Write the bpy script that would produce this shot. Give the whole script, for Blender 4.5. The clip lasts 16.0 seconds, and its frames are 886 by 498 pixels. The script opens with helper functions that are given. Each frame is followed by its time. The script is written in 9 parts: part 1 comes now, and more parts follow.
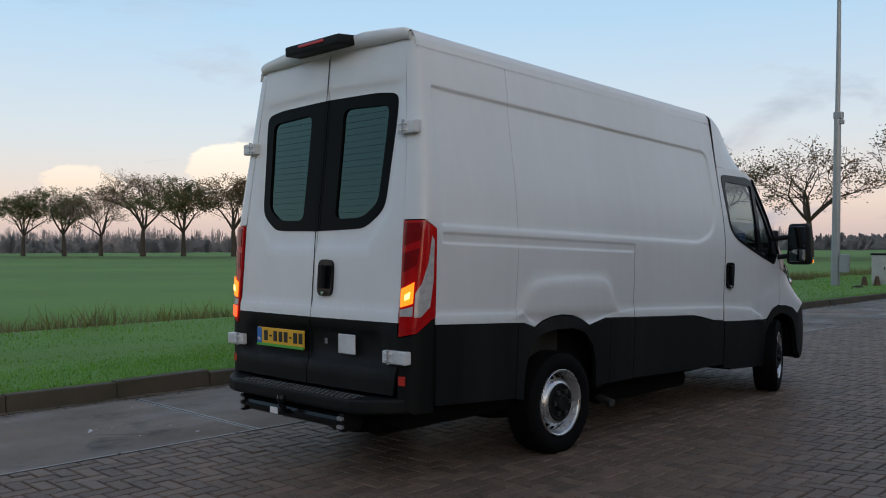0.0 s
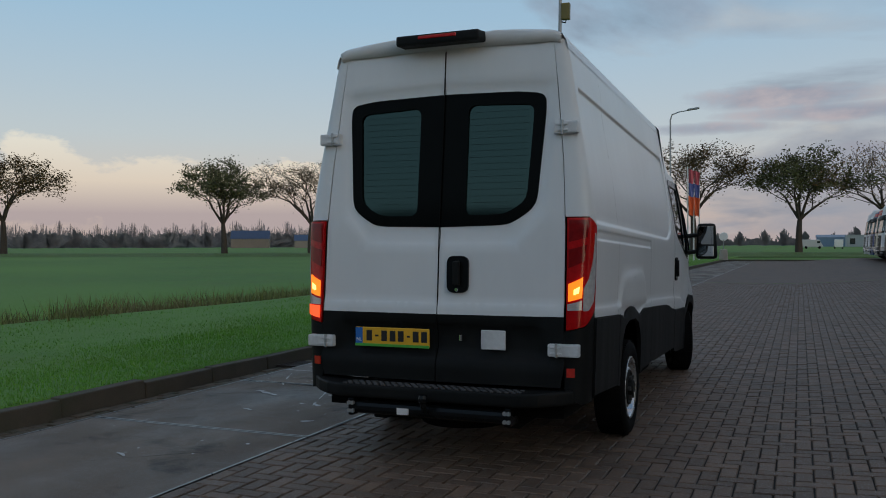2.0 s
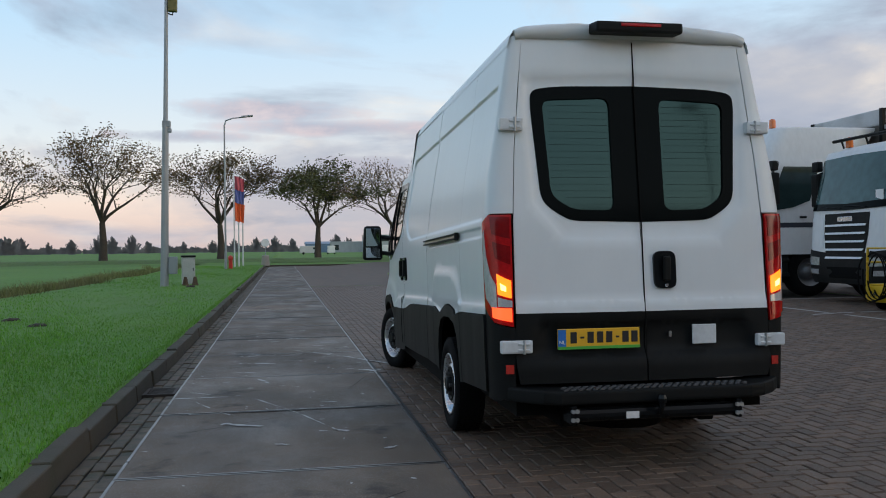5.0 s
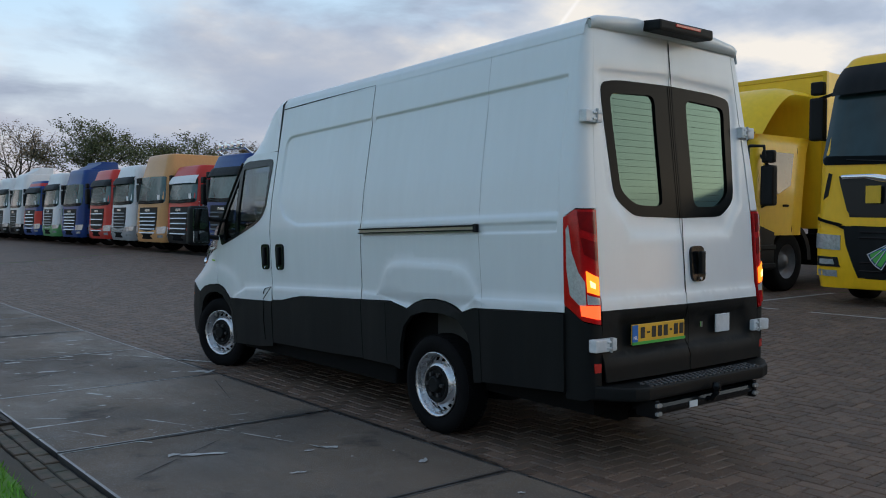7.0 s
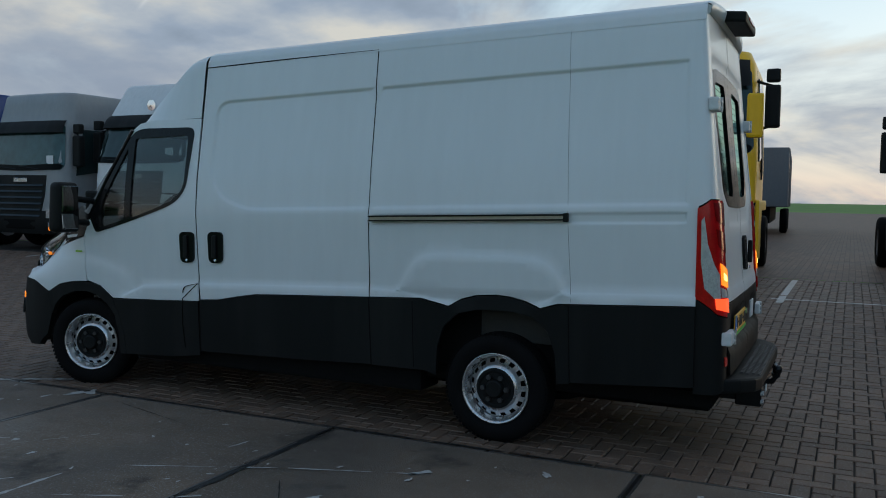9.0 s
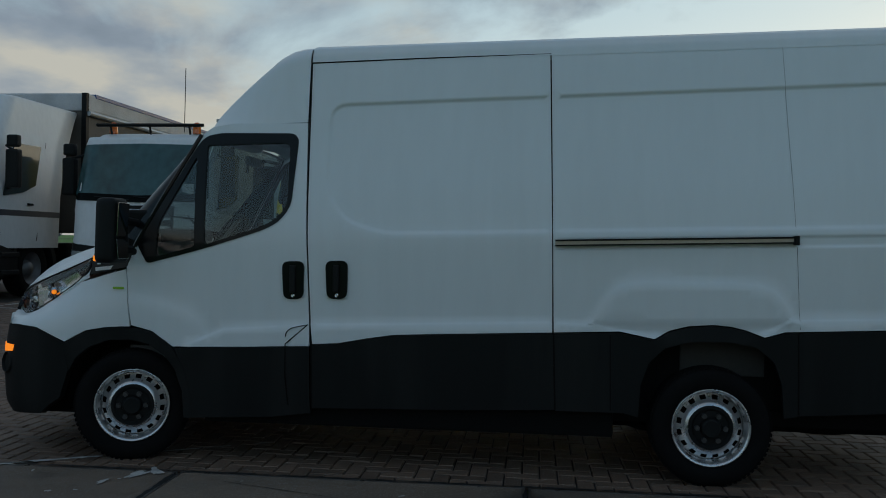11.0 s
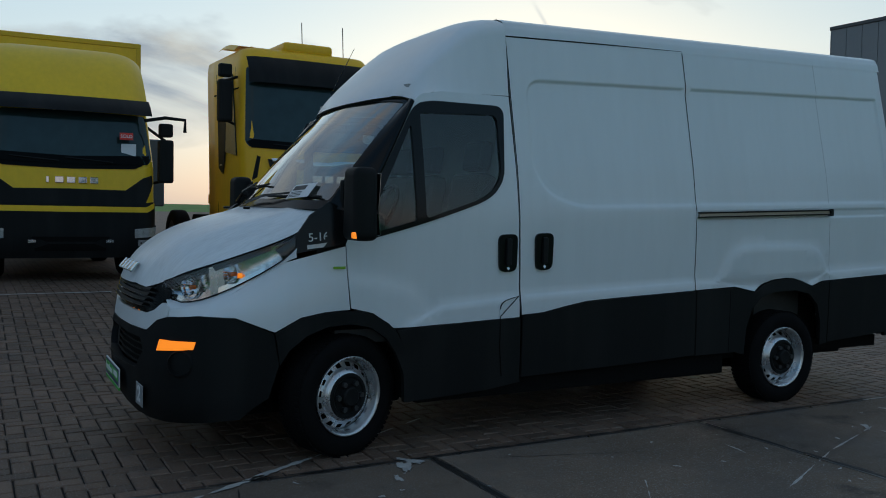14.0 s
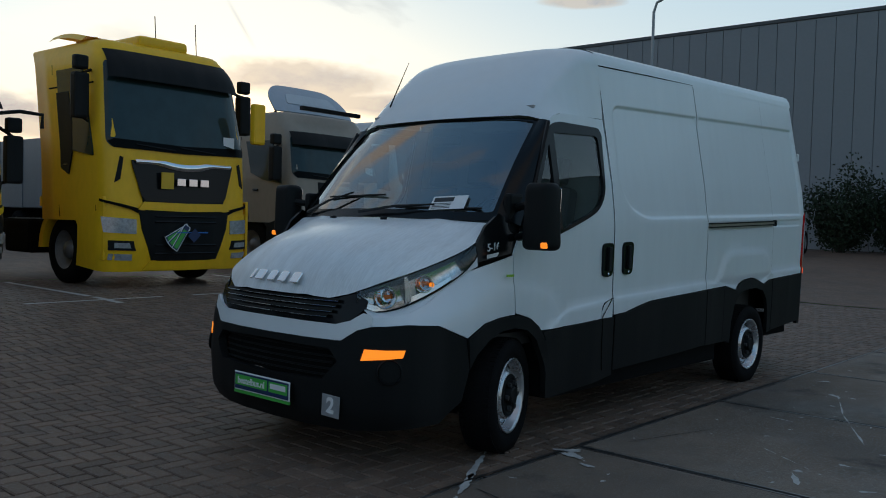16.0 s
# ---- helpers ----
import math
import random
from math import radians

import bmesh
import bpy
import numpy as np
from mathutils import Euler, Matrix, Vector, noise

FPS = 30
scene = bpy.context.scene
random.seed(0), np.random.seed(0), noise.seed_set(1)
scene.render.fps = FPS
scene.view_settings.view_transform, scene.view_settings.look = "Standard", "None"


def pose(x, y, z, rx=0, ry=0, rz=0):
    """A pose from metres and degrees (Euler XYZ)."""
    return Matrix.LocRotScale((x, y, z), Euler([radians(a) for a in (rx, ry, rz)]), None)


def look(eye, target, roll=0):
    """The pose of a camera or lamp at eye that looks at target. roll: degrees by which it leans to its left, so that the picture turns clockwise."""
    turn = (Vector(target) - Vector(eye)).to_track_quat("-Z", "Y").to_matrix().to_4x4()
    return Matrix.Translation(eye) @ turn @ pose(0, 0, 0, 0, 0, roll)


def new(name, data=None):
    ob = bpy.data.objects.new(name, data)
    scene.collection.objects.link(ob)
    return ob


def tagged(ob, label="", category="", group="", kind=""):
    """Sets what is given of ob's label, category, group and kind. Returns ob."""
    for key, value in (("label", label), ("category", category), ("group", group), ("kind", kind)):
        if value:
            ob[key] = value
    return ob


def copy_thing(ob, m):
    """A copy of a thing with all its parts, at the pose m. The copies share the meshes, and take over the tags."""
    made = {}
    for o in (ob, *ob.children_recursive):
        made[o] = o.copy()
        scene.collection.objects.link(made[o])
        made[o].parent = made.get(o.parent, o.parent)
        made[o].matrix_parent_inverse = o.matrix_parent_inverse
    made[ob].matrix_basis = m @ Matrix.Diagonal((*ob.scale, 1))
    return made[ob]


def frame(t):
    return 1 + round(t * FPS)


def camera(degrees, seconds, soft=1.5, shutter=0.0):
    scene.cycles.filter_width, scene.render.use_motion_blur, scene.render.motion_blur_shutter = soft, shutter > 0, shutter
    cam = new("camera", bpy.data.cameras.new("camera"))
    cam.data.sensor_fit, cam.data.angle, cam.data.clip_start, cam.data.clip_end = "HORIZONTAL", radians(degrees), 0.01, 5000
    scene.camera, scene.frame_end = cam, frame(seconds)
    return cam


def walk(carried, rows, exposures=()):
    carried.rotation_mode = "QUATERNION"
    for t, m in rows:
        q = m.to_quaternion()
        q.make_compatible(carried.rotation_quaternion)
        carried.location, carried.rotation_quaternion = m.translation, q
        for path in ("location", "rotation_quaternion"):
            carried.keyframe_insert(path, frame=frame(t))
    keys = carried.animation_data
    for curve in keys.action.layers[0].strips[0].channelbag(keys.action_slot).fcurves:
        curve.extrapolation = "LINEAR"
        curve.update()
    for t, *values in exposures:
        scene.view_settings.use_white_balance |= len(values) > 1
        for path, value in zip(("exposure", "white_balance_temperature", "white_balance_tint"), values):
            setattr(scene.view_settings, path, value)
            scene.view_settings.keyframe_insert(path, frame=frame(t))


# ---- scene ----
cam = camera(53.92, 16.0, 1.0)
PATH = [
    (0, (4.497, -4.789, 1.377), (3.105, -3.353, 1.378), -0.22),
    (0.5, (4.023, -5.272, 1.363), (2.746, -3.732, 1.356), -0.24),
    (1, (3.435, -5.716, 1.351), (2.309, -4.063, 1.342), -0.08),
    (1.5, (2.836, -6.098, 1.366), (1.855, -4.355, 1.360), -0.19),
    (2, (2.116, -6.428, 1.387), (1.357, -4.577, 1.377), -0.19),
    (2.5, (1.509, -6.645, 1.395), (0.903, -4.738, 1.383), -0.12),
    (3, (0.828, -6.768, 1.393), (0.388, -4.817, 1.383), -0.28),
    (3.2, (0.529, -6.808, 1.387), (0.149, -4.844, 1.375), -0.39),
    (5.3, (-2.662, -6.186, 1.348), (-2.121, -4.260, 1.353), -0.56),
    (5.5, (-2.980, -6.027, 1.368), (-2.314, -4.141, 1.376), -0.48),
    (6, (-3.624, -5.645, 1.429), (-2.704, -3.870, 1.430), -0.41),
    (6.5, (-4.216, -5.242, 1.461), (-3.135, -3.560, 1.419), -0.23),
    (7, (-4.721, -4.712, 1.494), (-3.462, -3.160, 1.423), 0.12),
    (7.5, (-5.205, -4.093, 1.527), (-3.777, -2.695, 1.449), 0.35),
    (8, (-5.502, -3.458, 1.512), (-3.954, -2.193, 1.444), 0.27),
    (8.2, (-5.646, -3.193, 1.544), (-4.030, -2.019, 1.459), 0.37),
    (10.3, (-6.169, -0.002, 1.449), (-4.224, 0.459, 1.402), 1.11),
    (10.5, (-6.165, 0.272, 1.418), (-4.206, 0.673, 1.388), 1.06),
    (11, (-6.113, 1.045, 1.386), (-4.123, 1.249, 1.369), 1.06),
    (11.5, (-6.055, 1.883, 1.368), (-4.055, 1.863, 1.364), 1.17),
    (12, (-5.911, 2.622, 1.336), (-3.919, 2.443, 1.353), 1.13),
    (12.5, (-5.832, 3.293, 1.344), (-3.863, 2.940, 1.364), 1.06),
    (13, (-5.685, 3.963, 1.339), (-3.762, 3.414, 1.339), 0.93),
    (13.5, (-5.593, 4.663, 1.365), (-3.750, 3.888, 1.312), 0.98),
    (14, (-5.445, 5.356, 1.398), (-3.690, 4.402, 1.306), 1.13),
    (14.5, (-5.295, 6.044, 1.416), (-3.618, 4.958, 1.321), 1.32),
    (15, (-4.996, 6.645, 1.395), (-3.389, 5.458, 1.308), 1.34),
    (15.5, (-4.578, 7.228, 1.388), (-3.101, 5.882, 1.310), 1.42),
    (16, (-4.089, 7.657, 1.389), (-2.758, 6.165, 1.319), 1.54),
]
walk(cam, [(t, look(eye, target, roll)) for t, eye, target, roll in PATH], [(0.0, 0.06, 6200, 5), (1.5, -0.30, 6200, 4), (3.0, -0.5, 5650, -6), (5.5, 0.30, 6250, 4), (6.5, 0.24, 6050, 2), (8.0, 0.02, 5650, -1), (10.5, -0.62, 5800, -7), (12.5, -0.66, 5950, -5), (14.0, -0.58, 5450, -6), (16.0, -0.46, 5600, -4)])

# ---- world, light ----
def zg(x):
    """Height of the paved yard: level by the slab road, then a gentle rise to the truck row."""
    f = min(max((x - 1.3) / 5.5, 0.0), 1.0)
    return 0.27 * f * f * (3 - 2 * f)


world = bpy.data.worlds.new("sky")
scene.world = world
world.use_nodes = True
wt = world.node_tree
wt.nodes.clear()


def wnode(kind, **kw):
    n = wt.nodes.new(kind)
    for k, v in kw.items():
        n.inputs[k].default_value = v
    return n


def wmath(op, a, b=None, clamp=False):
    n = wt.nodes.new("ShaderNodeMath")
    n.operation = op
    n.use_clamp = clamp
    for i, v in enumerate((a, b)):
        if v is None:
            continue
        if isinstance(v, (int, float)):
            n.inputs[i].default_value = v
        else:
            wt.links.new(v, n.inputs[i])
    return n.outputs[0]


def wramp(fac, stops):
    n = wt.nodes.new("ShaderNodeValToRGB")
    e = n.color_ramp.elements
    while len(e) < len(stops):
        e.new(0.5)
    for el, (p, c) in zip(e, stops):
        el.position = p
        el.color = (*c, 1)
    wt.links.new(fac, n.inputs[0])
    return n.outputs[0]


def wmix(fac, a, b):
    n = wt.nodes.new("ShaderNodeMix")
    n.data_type = "RGBA"
    for s, v in ((n.inputs[0], fac), (n.inputs[6], a), (n.inputs[7], b)):
        if isinstance(v, (int, float)):
            s.default_value = v
        elif isinstance(v, tuple):
            s.default_value = (*v, 1)
        else:
            wt.links.new(v, s)
    return n.outputs[2]


SUN_EL, SUN_AZ = 3.0, 125.0
sky = wt.nodes.new("ShaderNodeTexSky")
sky.sky_type = "NISHITA"
sky.sun_disc = False
sky.sun_elevation = radians(SUN_EL)
sky.sun_rotation = radians(SUN_AZ)
sky.air_density, sky.dust_density, sky.ozone_density = 1.0, 1.5, 1.0
co = wt.nodes.new("ShaderNodeTexCoord")
sep = wt.nodes.new("ShaderNodeSeparateXYZ")
wt.links.new(co.outputs["Generated"], sep.inputs[0])
dx, dy, dz = sep.outputs
up = wmath("MAXIMUM", dz, 0.0)
# how far a direction turns towards the low sun
sa = radians(SUN_AZ)
tosun = wmath("ADD", wmath("MULTIPLY", dx, math.sin(sa)), wmath("MULTIPLY", dy, math.cos(sa)))
sunny = wmath("MULTIPLY_ADD", tosun, 0.5, clamp=True)
wt.nodes[-1].inputs[2].default_value = 0.5
# clear twilight air: cream and rose by the horizon, pale blue above
west = wramp(up, [(0.0, (0.56, 0.43, 0.43)), (0.05, (0.74, 0.57, 0.54)), (0.12, (0.60, 0.60, 0.67)), (0.25, (0.41, 0.55, 0.73)), (0.5, (0.25, 0.40, 0.62)), (1.0, (0.14, 0.25, 0.45))])
east = wramp(up, [(0.0, (0.78, 0.62, 0.52)), (0.07, (0.92, 0.81, 0.76)), (0.18, (0.90, 0.89, 0.91)), (0.34, (0.64, 0.75, 0.86)), (0.6, (0.33, 0.47, 0.65)), (1.0, (0.15, 0.27, 0.46))])
clear = wmix(wmath("POWER", sunny, 1.7), west, east)
addn = wt.nodes.new("ShaderNodeMix")
addn.data_type, addn.blend_type = "RGBA", "ADD"
addn.inputs[0].default_value = 0.06
wt.links.new(clear, addn.inputs[6])
wt.links.new(sky.outputs[0], addn.inputs[7])
BRIGHT_AZ = radians(106)
tobright = wmath("ADD", wmath("MULTIPLY", dx, math.sin(BRIGHT_AZ)), wmath("MULTIPLY", dy, math.cos(BRIGHT_AZ)))
glow = wt.nodes.new("ShaderNodeMix")
glow.data_type, glow.blend_type = "RGBA", "ADD"
glow.inputs[7].default_value = (0.78, 0.69, 0.66, 1)
wt.links.new(wmath("MULTIPLY", wmath("POWER", wmath("MAXIMUM", tobright, 0.0), 8.0), 0.17), glow.inputs[0])
wt.links.new(addn.outputs[2], glow.inputs[6])
clear = glow.outputs[2]
# clouds on a flat layer overhead
inv = wmath("DIVIDE", 1.0, wmath("ADD", up, 0.24))
comb = wt.nodes.new("ShaderNodeCombineXYZ")
wt.links.new(wmath("MULTIPLY", dx, inv), comb.inputs[0])
wt.links.new(wmath("MULTIPLY", dy, inv), comb.inputs[1])
cl = wt.nodes.new("ShaderNodeTexNoise")
cl.inputs["Scale"].default_value, cl.inputs["Detail"].default_value, cl.inputs["Roughness"].default_value = 1.05, 9, 0.55
cl.inputs["Distortion"].default_value = 0.55
wt.links.new(comb.outputs[0], cl.inputs["Vector"])
lobe_cloud = wmath("POWER", wmath("MAXIMUM", wmath("ADD", wmath("MULTIPLY", dx, 0.88), wmath("MULTIPLY", dy, 0.47)), 0.0), 2.6)
lobe_sun = wmath("POWER", wmath("MAXIMUM", tobright, 0.0), 8.0)
clear_west = wmath("MULTIPLY", wmath("MINIMUM", dx, 0.0), 0.10)
east_more = wmath("ADD", wmath("ADD", clear_west, wmath("MULTIPLY", up, 0.09)), wmath("SUBTRACT", wmath("MULTIPLY", lobe_cloud, 0.20), wmath("MULTIPLY", lobe_sun, 0.14)))
mask = wramp(wmath("ADD", cl.outputs[0], east_more), [(0.52, (0, 0, 0)), (0.66, (1, 1, 1))])
cl2 = wt.nodes.new("ShaderNodeTexNoise")
cl2.inputs["Scale"].default_value, cl2.inputs["Detail"].default_value = 2.3, 8
wt.links.new(comb.outputs[0], cl2.inputs["Vector"])
lit_side = wmath("POWER", wmath("MAXIMUM", wmath("ADD", wmath("MULTIPLY", dx, 0.966), wmath("MULTIPLY", dy, 0.26)), 0.0), 9.0)
body = wramp(wmath("ADD", cl2.outputs[0], wmath("MULTIPLY", lit_side, 0.10)), [(0.34, (0.27, 0.285, 0.36)), (0.47, (0.40, 0.405, 0.49)), (0.57, (0.60, 0.55, 0.57)), (0.68, (0.90, 0.74, 0.63))])
full = wmix(wmath("MULTIPLY", mask, 0.88), clear, body)
# single clouds, by compass bearing and height above the horizon in degrees
bearing = wmath("MULTIPLY", wmath("ARCTAN2", dx, dy), 180 / math.pi)
rise = wmath("MULTIPLY", wmath("ARCSINE", dz), 180 / math.pi)
cu = wt.nodes.new("ShaderNodeTexNoise")
cu.inputs["Scale"].default_value, cu.inputs["Detail"].default_value, cu.inputs["Roughness"].default_value = 9.0, 7, 0.6
squash = wt.nodes.new("ShaderNodeMapping")
squash.inputs["Scale"].default_value = (1, 1, 2.2)
wt.links.new(co.outputs["Generated"], squash.inputs[0])
wt.links.new(squash.outputs[0], cu.inputs["Vector"])
ragged = wmath("MULTIPLY", wmath("SUBTRACT", cu.outputs[0], 0.5), 3.4)


def heap(field, az, el, wide, tall):
    a = wmath("POWER", wmath("ABSOLUTE", wmath("DIVIDE", wmath("SUBTRACT", bearing, az), wide)), 2.0)
    b = wmath("POWER", wmath("ABSOLUTE", wmath("DIVIDE", wmath("SUBTRACT", rise, el), tall)), 2.0)
    f = wmath("SUBTRACT", 1.0, wmath("ADD", a, b))
    return f if field is None else wmath("MAXIMUM", field, f)


# bright heaps low in the west
pile = None
for row in ((-66.8, 4.0, 2.6, 1.3), (-57.4, 5.3, 2.8, 1.6), (-47.5, 3.4, 5.5, 3.2), (-40.0, 3.4, 6.0, 2.8), (-33.0, 3.0, 5.5, 2.4)):
    pile = heap(pile, *row)
heaps = wramp(wmath("ADD", pile, ragged), [(0.08, (0, 0, 0)), (0.34, (1, 1, 1))])
heap_colour = wramp(wmath("DIVIDE", rise, 8.0), [(0.25, (0.62, 0.47, 0.46)), (0.50, (1.02, 0.80, 0.64)), (0.80, (1.10, 0.95, 0.80))])
full = wmix(wmath("MULTIPLY", heaps, 0.94), full, heap_colour)
# violet streaks to the north
pile = None
for row in ((-1.0, 8.9, 7.0, 0.9), (3.0, 7.9, 9.0, 0.6), (-6.0, 7.2, 6.0, 0.5), (9.0, 5.6, 8.0, 0.6)):
    pile = heap(pile, *row)
streaks = wramp(wmath("ADD", pile, ragged), [(0.0, (0, 0, 0)), (0.9, (1, 1, 1))])
full = wmix(wmath("MULTIPLY", streaks, 0.75), full, wramp(cu.outputs[0], [(0.42, (0.36, 0.36, 0.46)), (0.60, (0.66, 0.52, 0.54))]))
# salmon clouds beside the sunrise
pile = None
for row in ((129.0, 8.6, 6.5, 1.3), (112.0, 5.6, 6.0, 1.6), (135.0, 7.2, 5.0, 0.9), (147.0, 13.9, 3.0, 0.4)):
    pile = heap(pile, *row)
salmon = wramp(wmath("ADD", pile, ragged), [(0.0, (0, 0, 0)), (0.8, (1, 1, 1))])
full = wmix(wmath("MULTIPLY", salmon, 0.70), full, wramp(cu.outputs[0], [(0.44, (0.50, 0.41, 0.44)), (0.58, (0.96, 0.70, 0.54))]))
# a lilac bank low in the north-east
pile = None
for row in ((5.0, 3.2, 14.0, 4.0), (24.0, 4.5, 20.0, 4.2), (40.0, 6.0, 14.0, 4.0), (30.0, 9.5, 13.0, 3.6)):
    pile = heap(pile, *row)
bank = wramp(wmath("ADD", pile, wmath("MULTIPLY", ragged, 0.5)), [(0.0, (0, 0, 0)), (0.8, (1, 1, 1))])
full = wmix(wmath("MULTIPLY", bank, 0.72), full, (0.39, 0.395, 0.475))
# thin warm streaks high overhead
combed = wt.nodes.new("ShaderNodeMapping")
combed.inputs["Rotation"].default_value = (0, 0, radians(35))
combed.inputs["Scale"].default_value = (0.9, 4.5, 1)
wt.links.new(comb.outputs[0], combed.inputs[0])
ci = wt.nodes.new("ShaderNodeTexNoise")
ci.inputs["Scale"].default_value, ci.inputs["Detail"].default_value = 1.3, 5
wt.links.new(combed.outputs[0], ci.inputs["Vector"])
cirrus = wmath("MULTIPLY", wramp(ci.outputs[0], [(0.50, (0, 0, 0)), (0.66, (1, 1, 1))]), wramp(up, [(0.36, (0, 0, 0)), (0.58, (1, 1, 1))]))
full = wmix(wmath("MULTIPLY", cirrus, 0.75), full, (0.80, 0.52, 0.34))
# two vapour trails
for az, el, slope, half in ((47.0, 12.8, 0.77, 1.9), (124.9, 11.9, -0.62, 1.6)):
    off = wmath("ABSOLUTE", wmath("SUBTRACT", wmath("SUBTRACT", bearing, az), wmath("MULTIPLY", wmath("SUBTRACT", rise, el), slope)))
    along = wmath("SUBTRACT", 1.0, wmath("POWER", wmath("ABSOLUTE", wmath("DIVIDE", wmath("SUBTRACT", rise, el), half)), 2.0))
    trail = wmath("MULTIPLY", wmath("SUBTRACT", 1.0, wmath("MULTIPLY", off, 4.5), True), along, True)
    full = wmix(wmath("MULTIPLY", trail, 0.6), full, (1.0, 0.88, 0.84))
bg = wt.nodes.new("ShaderNodeBackground")
bg.inputs[1].default_value = 1.0
wt.links.new(full, bg.inputs[0])
wo = wt.nodes.new("ShaderNodeOutputWorld")
wt.links.new(bg.outputs[0], wo.inputs[0])

sun = new("sun", bpy.data.lights.new("sun", "SUN"))
sun.data.energy, sun.data.angle, sun.data.color = 0.22, radians(28), (1.0, 0.84, 0.66)
sun.matrix_world = look((0, 0, 0), (-math.sin(sa), -math.cos(sa), -0.16))


# ---- materials ----
def material(name, color, rough=0.5, metal=0.0, vary=0.12, scale=6.0, fine=60.0, bump=0.0, coat=0.0, dirt=0.0, dirt_color=(0.06, 0.055, 0.045), island=False, rough_vary=0.1, stretch=None, spec=0.5, placed=False, speck=0.0):
    m = bpy.data.materials.new(name)
    m.use_nodes = True
    t = m.node_tree
    b = t.nodes["Principled BSDF"]
    b.inputs["Roughness"].default_value, b.inputs["Metallic"].default_value = rough, metal
    b.inputs["Coat Weight"].default_value, b.inputs["Coat Roughness"].default_value = coat, 0.06
    b.inputs["Specular IOR Level"].default_value = spec
    c = t.nodes.new("ShaderNodeTexCoord")
    src = c.outputs["Object"]
    if placed:
        src = t.nodes.new("ShaderNodeNewGeometry").outputs["Position"]
    if stretch:
        mp = t.nodes.new("ShaderNodeMapping")
        mp.inputs["Scale"].default_value = stretch
        t.links.new(src, mp.inputs[0])
        src = mp.outputs[0]
    n1, n2 = t.nodes.new("ShaderNodeTexNoise"), t.nodes.new("ShaderNodeTexNoise")
    for n, s in ((n1, scale), (n2, fine)):
        n.inputs["Scale"].default_value, n.inputs["Detail"].default_value = s, 5
        t.links.new(src, n.inputs["Vector"])
    mr = t.nodes.new("ShaderNodeMapRange")
    mr.inputs[1].default_value, mr.inputs[2].default_value = 0.3, 0.7
    mr.inputs[3].default_value, mr.inputs[4].default_value = 1 - vary, 1 + vary
    add = t.nodes.new("ShaderNodeMath")
    add.operation = "MULTIPLY_ADD"
    add.inputs[1].default_value = 0.5
    t.links.new(n2.outputs[0], add.inputs[0])
    half = t.nodes.new("ShaderNodeMath")
    half.operation = "MULTIPLY"
    half.inputs[1].default_value = 0.5
    t.links.new(n1.outputs[0], half.inputs[0])
    t.links.new(half.outputs[0], add.inputs[2])
    t.links.new(add.outputs[0], mr.inputs[0])
    mul = t.nodes.new("ShaderNodeMix")
    mul.data_type, mul.blend_type = "RGBA", "MULTIPLY"
    mul.inputs[0].default_value = 1.0
    mul.inputs[6].default_value = (*color, 1)
    t.links.new(mr.outputs[0], mul.inputs[7])
    out = mul.outputs[2]
    if island:
        g = t.nodes.new("ShaderNodeNewGeometry")
        oi = t.nodes.new("ShaderNodeObjectInfo")
        sm = t.nodes.new("ShaderNodeMath")
        sm.operation = "ADD"
        t.links.new(g.outputs["Random Per Island"], sm.inputs[0])
        t.links.new(oi.outputs["Random"], sm.inputs[1])
        fr = t.nodes.new("ShaderNodeMath")
        fr.operation = "FRACT"
        t.links.new(sm.outputs[0], fr.inputs[0])
        hs = t.nodes.new("ShaderNodeMapRange")
        hs.inputs[3].default_value, hs.inputs[4].default_value = 1 - island, 1 + island
        t.links.new(fr.outputs[0], hs.inputs[0])
        m2 = t.nodes.new("ShaderNodeMix")
        m2.data_type, m2.blend_type = "RGBA", "MULTIPLY"
        m2.inputs[0].default_value = 1.0
        t.links.new(out, m2.inputs[6])
        t.links.new(hs.outputs[0], m2.inputs[7])
        out = m2.outputs[2]
    if dirt:
        n3 = t.nodes.new("ShaderNodeTexNoise")
        n3.inputs["Scale"].default_value, n3.inputs["Detail"].default_value = scale * 0.45, 8
        t.links.new(src, n3.inputs["Vector"])
        r3 = t.nodes.new("ShaderNodeMapRange")
        r3.inputs[1].default_value, r3.inputs[2].default_value, r3.inputs[4].default_value = 0.48, 0.72, dirt
        t.links.new(n3.outputs[0], r3.inputs[0])
        dm = t.nodes.new("ShaderNodeMix")
        dm.data_type = "RGBA"
        dm.inputs[7].default_value = (*dirt_color, 1)
        t.links.new(r3.outputs[0], dm.inputs[0])
        t.links.new(out, dm.inputs[6])
        out = dm.outputs[2]
    if speck:
        n4 = t.nodes.new("ShaderNodeTexNoise")
        n4.inputs["Scale"].default_value, n4.inputs["Detail"].default_value = 110.0, 3
        t.links.new(src, n4.inputs["Vector"])
        r4 = t.nodes.new("ShaderNodeMapRange")
        r4.inputs[1].default_value, r4.inputs[2].default_value, r4.inputs[4].default_value = 0.57, 0.66, speck
        t.links.new(n4.outputs[0], r4.inputs[0])
        sm4 = t.nodes.new("ShaderNodeMix")
        sm4.data_type = "RGBA"
        sm4.inputs[7].default_value = (0.30, 0.29, 0.27, 1)
        t.links.new(r4.outputs[0], sm4.inputs[0])
        t.links.new(out, sm4.inputs[6])
        out = sm4.outputs[2]
    t.links.new(out, b.inputs["Base Color"])
